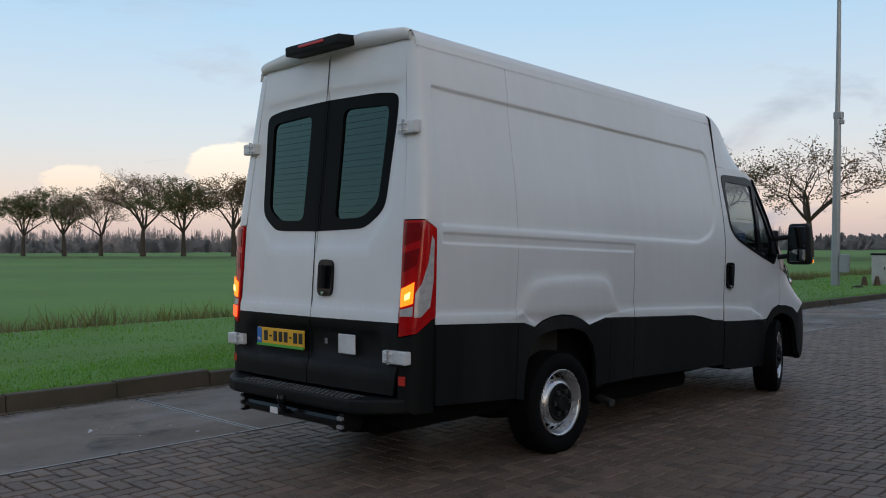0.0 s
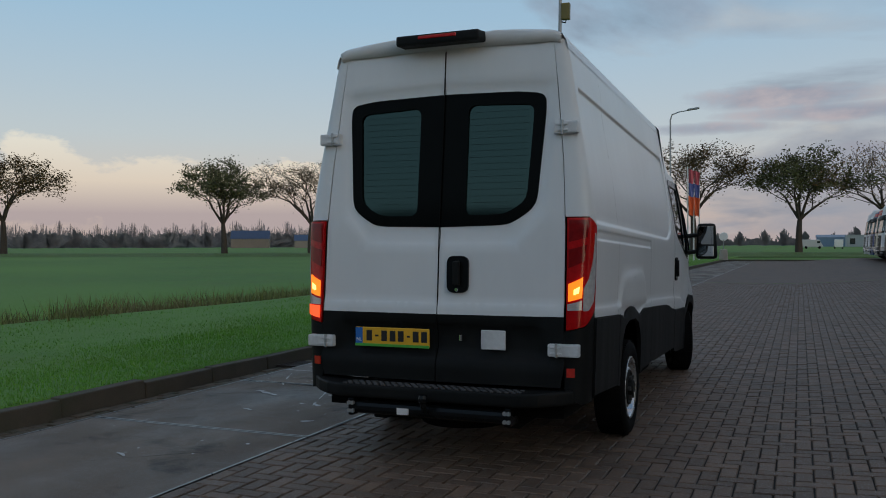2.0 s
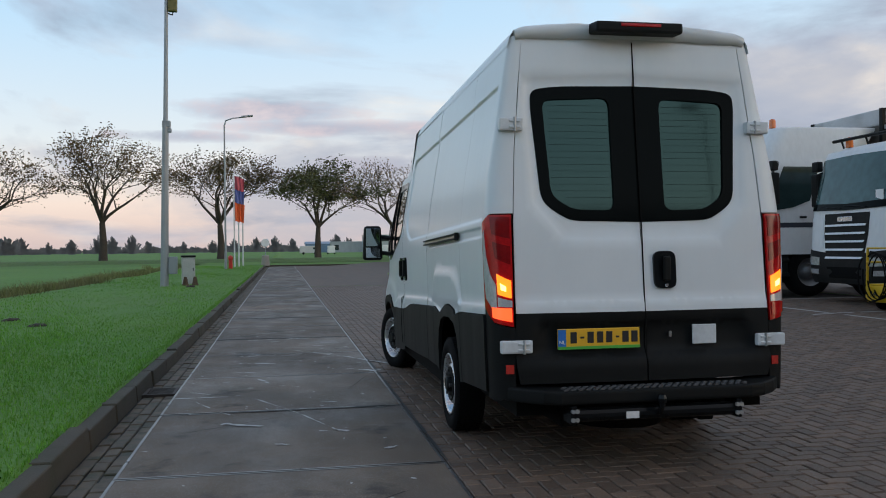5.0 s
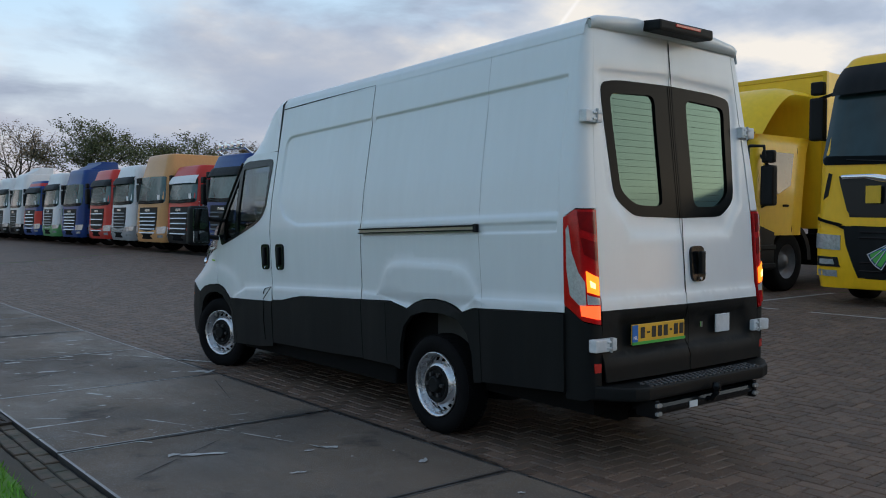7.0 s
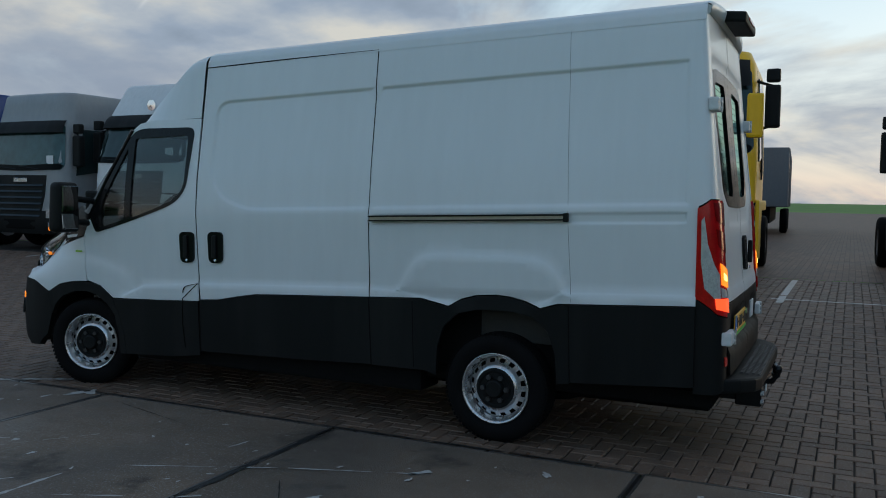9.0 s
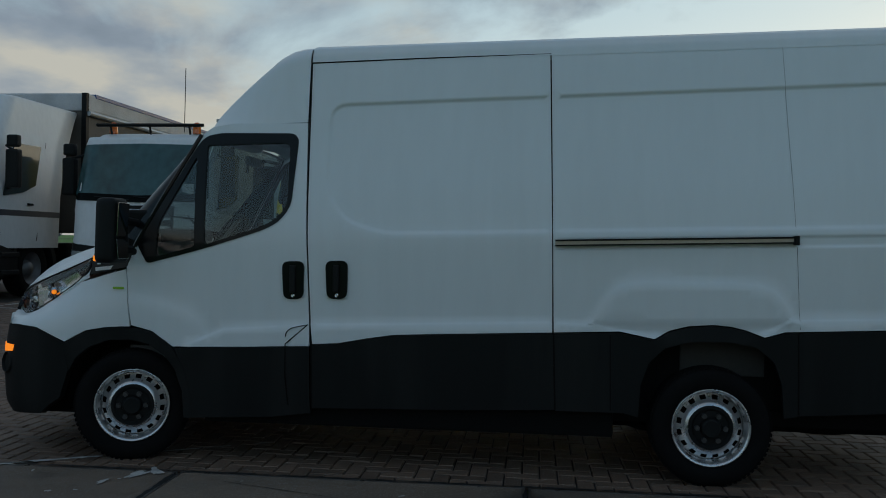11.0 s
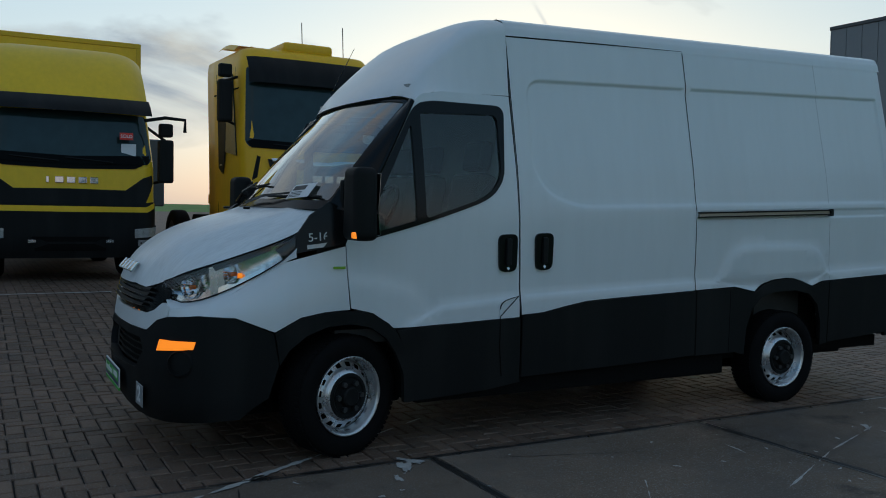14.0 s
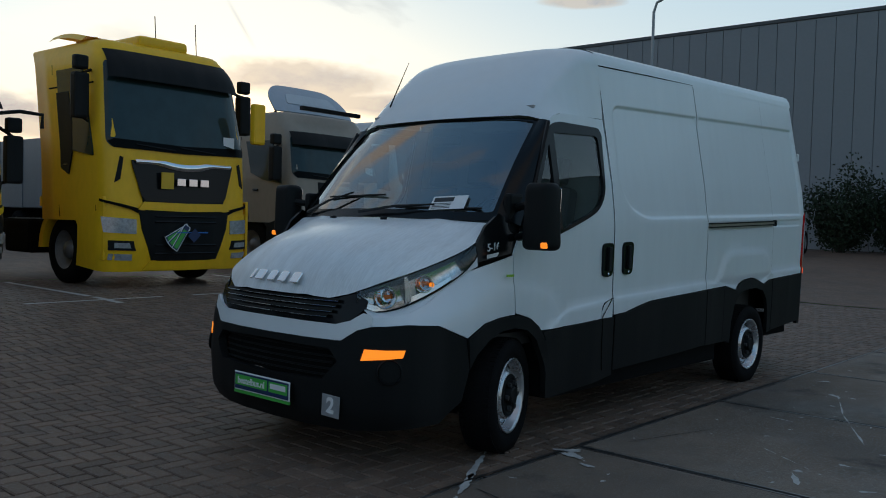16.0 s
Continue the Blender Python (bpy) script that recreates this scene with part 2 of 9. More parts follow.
    if rough_vary:
        rr = t.nodes.new("ShaderNodeMapRange")
        rr.inputs[3].default_value, rr.inputs[4].default_value = max(rough - rough_vary, 0.02), min(rough + rough_vary, 1)
        t.links.new(n1.outputs[0], rr.inputs[0])
        t.links.new(rr.outputs[0], b.inputs["Roughness"])
    if bump:
        bn = t.nodes.new("ShaderNodeBump")
        bn.inputs["Strength"].default_value, bn.inputs["Distance"].default_value = 1.0, bump
        t.links.new(add.outputs[0], bn.inputs["Height"])
        t.links.new(bn.outputs[0], b.inputs["Normal"])
    return m


def glass(name, color, alpha=0.35, rough=0.0, face=0.06, sheen=(1, 1, 1)):
    """A thin tinted pane: see-through, with a mirror gloss that grows towards grazing angles."""
    m = bpy.data.materials.new(name)
    m.use_nodes = True
    t = m.node_tree
    t.nodes.clear()
    o = t.nodes.new("ShaderNodeOutputMaterial")
    tr, gl, mx, lw = (t.nodes.new(k) for k in ("ShaderNodeBsdfTransparent", "ShaderNodeBsdfGlossy", "ShaderNodeMixShader", "ShaderNodeLayerWeight"))
    tr.inputs[0].default_value = (*[c * (1 - alpha) for c in color], 1)
    gl.inputs["Roughness"].default_value = rough
    gl.inputs[0].default_value = (*sheen, 1)
    pw = t.nodes.new("ShaderNodeMath")
    pw.operation, pw.inputs[1].default_value = "POWER", 4.0
    ma = t.nodes.new("ShaderNodeMath")
    ma.operation, ma.inputs[1].default_value, ma.inputs[2].default_value = "MULTIPLY_ADD", 1 - face, face
    t.links.new(lw.outputs["Facing"], pw.inputs[0])
    t.links.new(pw.outputs[0], ma.inputs[0])
    t.links.new(ma.outputs[0], mx.inputs[0])
    t.links.new(tr.outputs[0], mx.inputs[1])
    t.links.new(gl.outputs[0], mx.inputs[2])
    t.links.new(mx.outputs[0], o.inputs[0])
    return m


def glowing(name, color, strength):
    m = bpy.data.materials.new(name)
    m.use_nodes = True
    b = m.node_tree.nodes["Principled BSDF"]
    b.inputs["Base Color"].default_value = (*color, 1)
    b.inputs["Emission Color"].default_value = (*color, 1)
    b.inputs["Emission Strength"].default_value = strength
    b.inputs["Roughness"].default_value = 0.25
    return m


VAN_WHITE = material("white_van_paint", (0.72, 0.745, 0.765), 0.34, vary=0.03, scale=1.5, fine=9, coat=0.18, dirt=0.12, dirt_color=(0.42, 0.41, 0.38), rough_vary=0.06, stretch=(1, 1.6, 0.25))
CLAD = material("black_grained_plastic", (0.0078, 0.0088, 0.0092), 0.55, vary=0.3, scale=3, fine=350, bump=0.0004, dirt=0.6, dirt_color=(0.020, 0.0205, 0.020), spec=0.15, stretch=(1, 2.4, 0.25))
GLOSS_BLACK = material("gloss_black_trim", (0.007, 0.008, 0.009), 0.18, vary=0.1, rough_vary=0.03, spec=0.2)
FRIT = material("black_printed_glass_border", (0.005, 0.006, 0.006), 0.10, vary=0.1, rough_vary=0.03, spec=0.035)
RUBBER = material("tyre_rubber", (0.0065, 0.0065, 0.007), 0.85, spec=0.08, vary=0.2, scale=9, fine=120, bump=0.0006, dirt=0.3, dirt_color=(0.014, 0.0135, 0.013))
# black of underbody parts, and painted shade for the hold and door gaps
DARK = material("underbody_and_shade_black", (0.006, 0.006, 0.006), 0.9, vary=0.3, spec=0.1)
STEEL = material("silver_painted_steel_wheel", (0.60, 0.61, 0.63), 0.28, metal=0.85, vary=0.08, scale=12, dirt=0.25, dirt_color=(0.10, 0.09, 0.08))
GALV = material("galvanised_metal", (0.42, 0.44, 0.46), 0.45, metal=0.7, vary=0.12, scale=4)
HINGE = material("hinge_white_metal", (0.66, 0.68, 0.70), 0.35, vary=0.08, scale=20, dirt=0.2)
DEW_WHITE = material("white_paint_with_dew_runs", (0.70, 0.725, 0.745), 0.36, vary=0.16, scale=2.2, fine=26, coat=0.15, bump=0.0012, rough_vary=0.16, stretch=(6, 0.7, 0.7))
CHROME = material("chrome", (0.80, 0.81, 0.83), 0.10, metal=1.0, vary=0.03, rough_vary=0.03)
SILVER = material("silver_lettering", (0.60, 0.61, 0.63), 0.25, metal=0.8, vary=0.05)
WHITE_PRINT = material("white_print", (0.75, 0.75, 0.75), 0.5, vary=0.03)
BLACK_PRINT = material("black_print", (0.015, 0.015, 0.017), 0.5, vary=0.05)
PLATE_YELLOW = material("yellow_number_plate", (0.78, 0.44, 0.025), 0.4, vary=0.04, scale=30, dirt=0.08)
PLATE_BLUE = material("blue_plate_band", (0.03, 0.16, 0.55), 0.4, vary=0.05)
GREEN_PRINT = material("green_print", (0.10, 0.42, 0.06), 0.45, vary=0.05)
NAVY_PRINT = material("navy_print", (0.01, 0.03, 0.10), 0.4)
LEAF_GREEN = material("green_sticker", (0.28, 0.50, 0.03), 0.45, vary=0.05)
LENS_RED = material("red_lamp_lens", (0.44, 0.006, 0.008), 0.12, vary=0.3, scale=25, fine=140, bump=0.0006, coat=0.15, spec=0.3, rough_vary=0.05)
LENS_TAIL = material("clear_tail_lens", (0.52, 0.52, 0.53), 0.14, metal=0.15, vary=0.3, scale=40, fine=150, bump=0.001, coat=0.6, rough_vary=0.05)
LENS_DEEP = material("deep_red_lens", (0.20, 0.003, 0.004), 0.12, vary=0.3, scale=25, fine=140, coat=0.15, spec=0.3)
LENS_CLEAR = material("clear_lamp_lens", (0.72, 0.73, 0.74), 0.12, metal=0.85, vary=0.3, scale=40, fine=150, bump=0.001, coat=0.8, rough_vary=0.05)
LIT_AMBER = glowing("lit_amber_lens", (1.0, 0.235, 0.012), 1.35)
LIT_CORE = glowing("lit_bulb_core", (1.0, 0.62, 0.16), 3.0)
LIT_RED = glowing("lit_red_lens", (1.0, 0.085, 0.02), 1.6)
AMBER = material("amber_lens", (0.70, 0.16, 0.03), 0.15, vary=0.15, scale=40, coat=0.6)
REFLEX = material("red_reflector", (0.50, 0.03, 0.02), 0.15, vary=0.15, scale=60, coat=0.6)
PANE = glass("clear_car_glass", (0.74, 0.86, 0.84), 0.12, face=0.055)
PANE_DARK = glass("tinted_rear_glass", (0.05, 0.085, 0.08), 0.5, rough=0.06, face=0.062, sheen=(0.62, 0.95, 0.86))
SCREEN_GLASS = glass("windscreen_glass", (0.70, 0.78, 0.76), 0.35, face=0.21)
LAMP_GLASS = glass("headlamp_cover", (0.92, 0.94, 0.95), 0.05, face=0.05)
SEAT = material("grey_seat_fabric", (0.075, 0.08, 0.085), 0.9, vary=0.25, scale=30, fine=300, bump=0.001)
CABIN = material("dark_cabin_plastic", (0.045, 0.046, 0.048), 0.65, vary=0.15)
LINING = material("pale_cabin_lining", (0.34, 0.34, 0.33), 0.8, vary=0.1)


# ---- mesh helpers ----
def V(*a):
    return Vector(a)


def mesh_object(name, verts, faces, mat, parent=None, smooth=True, label="", kind=""):
    me = bpy.data.meshes.new(name)
    me.from_pydata([tuple(v) for v in verts], [], faces)
    me.materials.append(mat)
    if smooth:
        me.shade_smooth()
    ob = new(name, me)
    if parent is not None:
        ob.parent = parent
    return tagged(ob, label=label, kind=kind)


def part(name, bm, mat, parent=None, label="", smooth=False, kind=""):
    """Link a bmesh as one mesh object under a thing or a part."""
    bm.normal_update()
    me = bpy.data.meshes.new(name)
    bm.to_mesh(me)
    bm.free()
    me.materials.append(mat)
    if smooth:
        me.shade_smooth()
    ob = new(name, me)
    if parent is not None:
        ob.parent = parent
    return tagged(ob, label=label, kind=kind)


def empty(name, m, label, category, group="", kind=""):
    e = new(name)
    e.empty_display_size = 0.3
    e.matrix_basis = m
    return tagged(e, label, category, group, kind)


def box(x0, x1, y0, y1, z0, z1, bevel=0.0, seg=2, m=None):
    bm = bmesh.new()
    bmesh.ops.create_cube(bm, size=1)
    for v in bm.verts:
        v.co = Vector(((x0 + x1) / 2 + v.co.x * (x1 - x0), (y0 + y1) / 2 + v.co.y * (y1 - y0), (z0 + z1) / 2 + v.co.z * (z1 - z0)))
    if bevel:
        bmesh.ops.bevel(bm, geom=bm.edges[:], offset=bevel, segments=seg, affect="EDGES", profile=0.6)
    if m is not None:
        bm.transform(m)
    return bm


def join(*bms):
    out = bms[0]
    for b in bms[1:]:
        me = bpy.data.meshes.new("tmp")
        b.to_mesh(me)
        out.from_mesh(me)
        bpy.data.meshes.remove(me)
        b.free()
    return out


def tube(points, radius, sides=10, caps=True):
    """A round bar along a line of points; radius may be a list."""
    pts = [Vector(p) for p in points]
    rad = radius if isinstance(radius, (list, tuple)) else [radius] * len(pts)
    bm = bmesh.new()
    rings = []
    ref = None
    for i, p in enumerate(pts):
        d = (pts[min(i + 1, len(pts) - 1)] - pts[max(i - 1, 0)]).normalized()
        if ref is None:
            ref = d.orthogonal().normalized()
        ref = (ref - d * ref.dot(d))
        ref = ref.normalized() if ref.length > 1e-6 else d.orthogonal().normalized()
        b = d.cross(ref)
        rings.append([bm.verts.new(p + (ref * math.cos(2 * math.pi * k / sides) + b * math.sin(2 * math.pi * k / sides)) * rad[i]) for k in range(sides)])
    for a, c in zip(rings, rings[1:]):
        for k in range(sides):
            bm.faces.new((a[k], a[(k + 1) % sides], c[(k + 1) % sides], c[k]))
    if caps:
        bm.faces.new(rings[0][::-1])
        bm.faces.new(rings[-1])
    return bm


def lathe(profile, axis="x", seg=32, centre=(0, 0, 0)):
    """Turn a profile of (along, radius) round an axis."""
    bm = bmesh.new()
    rings = []
    for a, r in profile:
        ring = []
        for k in range(seg):
            c, s = math.cos(2 * math.pi * k / seg) * r, math.sin(2 * math.pi * k / seg) * r
            p = {"x": (a, c, s), "y": (c, a, s), "z": (c, s, a)}[axis]
            ring.append(bm.verts.new(Vector(p) + Vector(centre)))
        rings.append(ring)
    for a, b in zip(rings, rings[1:]):
        for k in range(seg):
            bm.faces.new((a[k], a[(k + 1) % seg], b[(k + 1) % seg], b[k]))
    bmesh.ops.recalc_face_normals(bm, faces=bm.faces[:])
    return bm


def grid(fn, nu, nv):
    bm = bmesh.new()
    vs = [[bm.verts.new(fn(i / nu, j / nv)) for j in range(nv + 1)] for i in range(nu + 1)]
    for i in range(nu):
        for j in range(nv):
            try:
                bm.faces.new((vs[i][j], vs[i + 1][j], vs[i + 1][j + 1], vs[i][j + 1]))
            except ValueError:
                pass
    return bm


def rounded(points, r, seg=5):
    """A closed outline with its corners rounded; r is one number or one a corner."""
    out, n = [], len(points)
    for i in range(n):
        p, a, b = Vector(points[i]), Vector(points[i - 1]), Vector(points[(i + 1) % n])
        ri = r[i] if isinstance(r, (list, tuple)) else r
        if ri <= 0:
            out.append(p)
            continue
        da, db = (a - p), (b - p)
        p0, p1 = p + da.normalized() * min(ri, da.length * 0.45), p + db.normalized() * min(ri, db.length * 0.45)
        for k in range(seg + 1):
            t = k / seg
            out.append(p0 * (1 - t) ** 2 + p * 2 * t * (1 - t) + p1 * t * t)
    return [Vector(q) for q in out]


def resample(points, step, closed=True):
    out, n = [], len(points)
    for i in range(n if closed else n - 1):
        a, b = Vector(points[i]), Vector(points[(i + 1) % n])
        k = max(1, int((b - a).length / step + 0.5))
        for j in range(k):
            out.append(a + (b - a) * j / k)
    if not closed:
        out.append(Vector(points[-1]))
    return out


def inside(px, py, poly):
    """For arrays of points: whether each lies inside the polygon."""
    r = np.zeros(len(px), bool)
    n = len(poly)
    for i in range(n):
        (x0, y0), (x1, y1) = poly[i], poly[(i + 1) % n]
        if y0 == y1:
            continue
        c = ((y0 > py) != (y1 > py)) & (px < (x1 - x0) * (py - y0) / (y1 - y0) + x0)
        r ^= c
    return r


def edge_distance(px, py, poly, closed=True):
    d = np.full(len(px), 1e9)
    n = len(poly)
    for i in range(n if closed else n - 1):
        (x0, y0), (x1, y1) = poly[i], poly[(i + 1) % n]
        vx, vy = x1 - x0, y1 - y0
        t = np.clip(((px - x0) * vx + (py - y0) * vy) / (vx * vx + vy * vy + 1e-12), 0, 1)
        d = np.minimum(d, np.hypot(px - x0 - t * vx, py - y0 - t * vy))
    return d


class Fold(list):
    """Points beside a fold line, a fixed number of them at each step along it."""
    stride = 0


def panel(surf, outline, holes=(), step=0.06, off=0.0, depth=0.012, lines=(), flip=False):
    """A sheet with a turned-in edge on a curved surface. surf(u, v) gives place and outward normal."""
    from mathutils.geometry import delaunay_2d_cdt
    loops = [resample(o, step) for o in (outline, *holes)]
    pts, edges = [], []
    for lp in loops:
        k = len(pts)
        pts += [(p[0], p[1]) for p in lp]
        edges += [(k + i, k + (i + 1) % len(lp)) for i in range(len(lp))]
    a = np.array([tuple(p)[:2] for p in outline])
    lo, hi = a.min(0), a.max(0)
    gx, gy = np.meshgrid(np.arange(lo[0] + step / 2, hi[0], step), np.arange(lo[1] + step / 2, hi[1], step))
    gx, gy = gx.ravel(), gy.ravel()
    polys = [[tuple(p)[:2] for p in lp] for lp in loops]
    extra = [(gx, gy, 0.45, 0)]
    for ln in lines:
        q = np.array([tuple(p)[:2] for p in ln])
        extra.append((q[:, 0], q[:, 1], 0.15, ln.stride if isinstance(ln, Fold) else 0))
    taken = None
    for ex, ey, gap, stride in extra[::-1]:
        ok = inside(ex, ey, polys[0])
        for h in polys[1:]:
            ok &= ~inside(ex, ey, h)
        for pl in polys:
            ok &= edge_distance(ex, ey, pl) > step * gap
        q = list(zip(ex[ok].tolist(), ey[ok].tolist()))
        if stride:
            where = np.cumsum(ok) - 1 + len(pts) + len(taken or [])
            for k in range(len(ex) - stride):
                if ok[k] and ok[k + stride] and math.hypot(ex[k] - ex[k + stride], ey[k] - ey[k + stride]) < 0.09:
                    edges.append((int(where[k]), int(where[k + stride])))
        if gap == 0.45 and taken is not None and len(taken):
            tk = np.array(taken)
            q = [p for p in q if np.min((tk[:, 0] - p[0]) ** 2 + (tk[:, 1] - p[1]) ** 2) > (step * 0.4) ** 2]
        taken = (taken or []) + q
    pts += taken
    res = delaunay_2d_cdt([Vector(p) for p in pts], edges, [], 0, 1e-6)
    vv, ff = res[0], res[2]
    c = np.array([[sum(vv[i].x for i in f) / len(f), sum(vv[i].y for i in f) / len(f)] for f in ff])
    keep = inside(c[:, 0], c[:, 1], polys[0])
    for h in polys[1:]:
        keep &= ~inside(c[:, 0], c[:, 1], h)
    bm = bmesh.new()
    place = [surf(v.x, v.y) for v in vv]
    bv = [bm.verts.new(p + n * off) for p, n in place]
    for f, k in zip(ff, keep):
        if k:
            g = bm.faces.new([bv[i] for i in f])
            g.normal_update()
            if g.normal.dot(place[f[0]][1]) < 0:
                g.normal_flip()
    loose = [v for v in bv if not v.link_faces]
    for v in loose:
        bm.verts.remove(v)
    if depth:
        lookup = {}
        for lp in loops:
            ring = []
            for p in lp:
                s, n = surf(p[0], p[1])
                ring.append((bm.verts.new(s + n * off), bm.verts.new(s + n * (off - depth))))
            for i in range(len(ring)):
                (a0, b0), (a1, b1) = ring[i], ring[(i + 1) % len(ring)]
                bm.faces.new((a0, a1, b1, b0))
    for f in bm.faces:
        f.smooth = True
    return bm


def lettering(text, size, m, mat, parent, depth=0.004, name="lettering", label="", bold=0.0):
    cu = bpy.data.curves.new("text", "FONT")
    cu.body, cu.size, cu.extrude, cu.offset = text, size, depth, bold
    cu.align_x, cu.align_y = "CENTER", "CENTER"
    ob = new("text", cu)
    me = bpy.data.meshes.new_from_object(ob)
    bpy.data.objects.remove(ob)
    bpy.data.curves.remove(cu)
    me.materials.clear()
    me.materials.append(mat)
    me.transform(m)
    o = new(name, me)
    o.parent = parent
    return tagged(o, label=label)


# ---- the van ----
RAKE = 0.03
SIDE_Z = [0.25, 0.6, 0.9, 1.1, 1.4, 1.5, 1.7, 2.03, 2.11, 2.511, 2.6]
SIDE_X = [0.935, 0.950, 0.958, 0.966, 0.974, 0.968, 0.945, 0.888, 0.874, 0.806, 0.780]


def raked(x, y, z):
    return Vector((x, y, z + RAKE * (1.2 - y)))


def smooth_step(d, w):
    t = min(max(d / w * 0.5 + 0.5, 0.0), 1.0)
    return t * t * (3 - 2 * t)


def signed(y, z, poly):
    py, pz = np.array([y]), np.array([z])
    d = float(edge_distance(py, pz, poly)[0])
    return d if inside(py, pz, poly)[0] else -d


STAMP = [tuple(p) for p in rounded([(2.285, 2.245), (2.285, 1.70), (2.17, 1.53), (1.93, 1.452), (-1.155, 1.452), (-1.115, 2.280)], [0.10, 0.10, 0.10, 0.10, 0.01, 0.01])]
GROOVE = [(0.93, 1.345), (0.93, 1.402), (-1.15, 1.402), (-1.15, 1.345)]
BULGE = [tuple(p) for p in rounded([(0.70, 0.90), (0.58, 1.11), (0.45, 1.155), (-0.22, 1.135), (-0.36, 1.09), (-0.47, 0.90)], [0, 0.1, 0.15, 0.15, 0.1, 0])]
SKIRT = [(3.20, 0.3), (3.20, 0.74), (3.11, 0.797), (2.91, 0.878), (2.37, 0.903), (0.94, 0.915), (0.67, 0.897), (0.37, 0.835), (-0.27, 0.84), (-0.43, 0.921), (-1.4, 0.930), (-1.4, 0.3)]
FENDER = [tuple(p) for p in rounded([(4.3, 0.7), (4.3, 1.02), (3.9, 1.085), (3.45, 1.075), (3.12, 0.99), (3.02, 0.86), (3.0, 0.7)], 0.12)]


def side_shape(sign, stamps=True):
    def surf(y, z):
        x = float(np.interp(z, SIDE_Z, SIDE_X))
        if stamps:
            if y < 2.42:
                x -= 0.014 * smooth_step(signed(y, z, STAMP), 0.006 if z > 2.1 else 0.016)
                if z < 1.3:
                    x += 0.018 * smooth_step(signed(y, z, BULGE), 0.030)
                if 1.3 < z < 1.5:
                    x -= 0.008 * smooth_step(signed(y, z, GROOVE), 0.006)
            else:
                if z < 1.2 and y > 2.9:
                    x += 0.014 * smooth_step(signed(y, z, FENDER), 0.06)
            if z < 1.05:
                x += 0.012 * smooth_step(signed(y, z, SKIRT), 0.013)
        nx = 1.0 if z < 1.45 else 0.985
        nz = 0.0 if z < 1.45 else 0.17
        return raked(sign * x, y, z), Vector((sign * nx, 0, nz))
    return surf


# plan of the nose: half-width, and how far it falls back from the tip
NOSE_X = [0.0, 0.30, 0.52, 0.68, 0.79, 0.875, 0.925, 0.953, 0.966, 0.968]
NOSE_D = [0.0, 0.012, 0.045, 0.095, 0.165, 0.28, 0.43, 0.60, 0.80, 1.10]
NOSE_S = [0.0]
for i in range(1, len(NOSE_X)):
    NOSE_S.append(NOSE_S[-1] + math.hypot(NOSE_X[i] - NOSE_X[i - 1], NOSE_D[i] - NOSE_D[i - 1]))


def nose(s, z, pull=0.0):
    """The wrap of the front: s runs round the plan from the middle (0) to either side."""
    a = abs(s)
    x, d = float(np.interp(a, NOSE_S, NOSE_X)), float(np.interp(a, NOSE_S, NOSE_D))
    x2, d2 = float(np.interp(a + 0.02, NOSE_S, NOSE_X)), float(np.interp(a + 0.02, NOSE_S, NOSE_D))
    front = float(np.interp(z, [0.28, 0.40, 0.62, 0.80, 0.95, 1.1, 1.3], [4.50, 4.572, 4.588, 4.570, 4.545, 4.50, 4.42]))
    tuck = float(np.interp(z, [0.25, 0.45, 0.9, 1.2], [0.975, 0.995, 1.0, 0.985]))
    sg = 1 if s >= 0 else -1
    n = Vector((sg * (d2 - d), (x2 - x), 0.002)).normalized()
    fr = max(0.0, 1 - a / 0.9)
    n = (n + Vector((0, 0, 0.12 * fr if z > 0.8 else -0.05 * fr))).normalized()
    return raked(sg * x * tuck, front - d, z), n


def nose_s(y, z):
    """Where on the wrap the flank stands at y."""
    front = float(np.interp(z, [0.28, 0.40, 0.62, 0.80, 0.95, 1.1, 1.3], [4.50, 4.572, 4.588, 4.570, 4.545, 4.50, 4.42]))
    return float(np.interp(front - y, NOSE_D, NOSE_S))


def loft(top, bottom, rows=4, bulge=0.0, out=Vector((0, 1, 0))):
    """A sheet between two lines of points of equal length."""
    n = len(top) - 1
    bm = bmesh.new()
    vs = []
    for a, b in zip(top, bottom):
        a, b = Vector(a), Vector(b)
        vs.append([bm.verts.new(a.lerp(b, j / rows) + out * bulge * math.sin(math.pi * j / rows)) for j in range(rows + 1)])
    for i in range(n):
        for j in range(rows):
            f = [vs[i][j], vs[i + 1][j], vs[i + 1][j + 1], vs[i][j + 1]]
            f = [v for k, v in enumerate(f) if all((v.co - w.co).length > 1e-5 for w in f[:k])]
            if len(f) > 2:
                bm.faces.new(f)
    for f in bm.faces:
        f.smooth = True
    bmesh.ops.recalc_face_normals(bm, faces=bm.faces[:])
    return bm


def curve3(points, n):
    """A smooth line through a few points, as n + 1 points."""
    p = [Vector(q) for q in points]
    t = [0.0]
    for a, b in zip(p, p[1:]):
        t.append(t[-1] + (b - a).length)
    out = []
    for k in range(n + 1):
        s = t[-1] * k / n
        i = max(0, min(len(p) - 2, next((j for j in range(len(p) - 1) if t[j + 1] >= s - 1e-9), len(p) - 2)))
        f = (s - t[i]) / (t[i + 1] - t[i])
        p0, p1, p2, p3 = p[max(i - 1, 0)], p[i], p[i + 1], p[min(i + 2, len(p) - 1)]
        out.append(0.5 * ((2 * p1) + (p2 - p0) * f + (2 * p0 - 5 * p1 + 4 * p2 - p3) * f * f + (3 * p1 - p0 - 3 * p2 + p3) * f ** 3))
    return out


REAR_Z = [0.3, 0.9, 1.5, 2.06, 2.7]
REAR_Y = [-1.385, -1.38, -1.335, -1.268, -1.205]


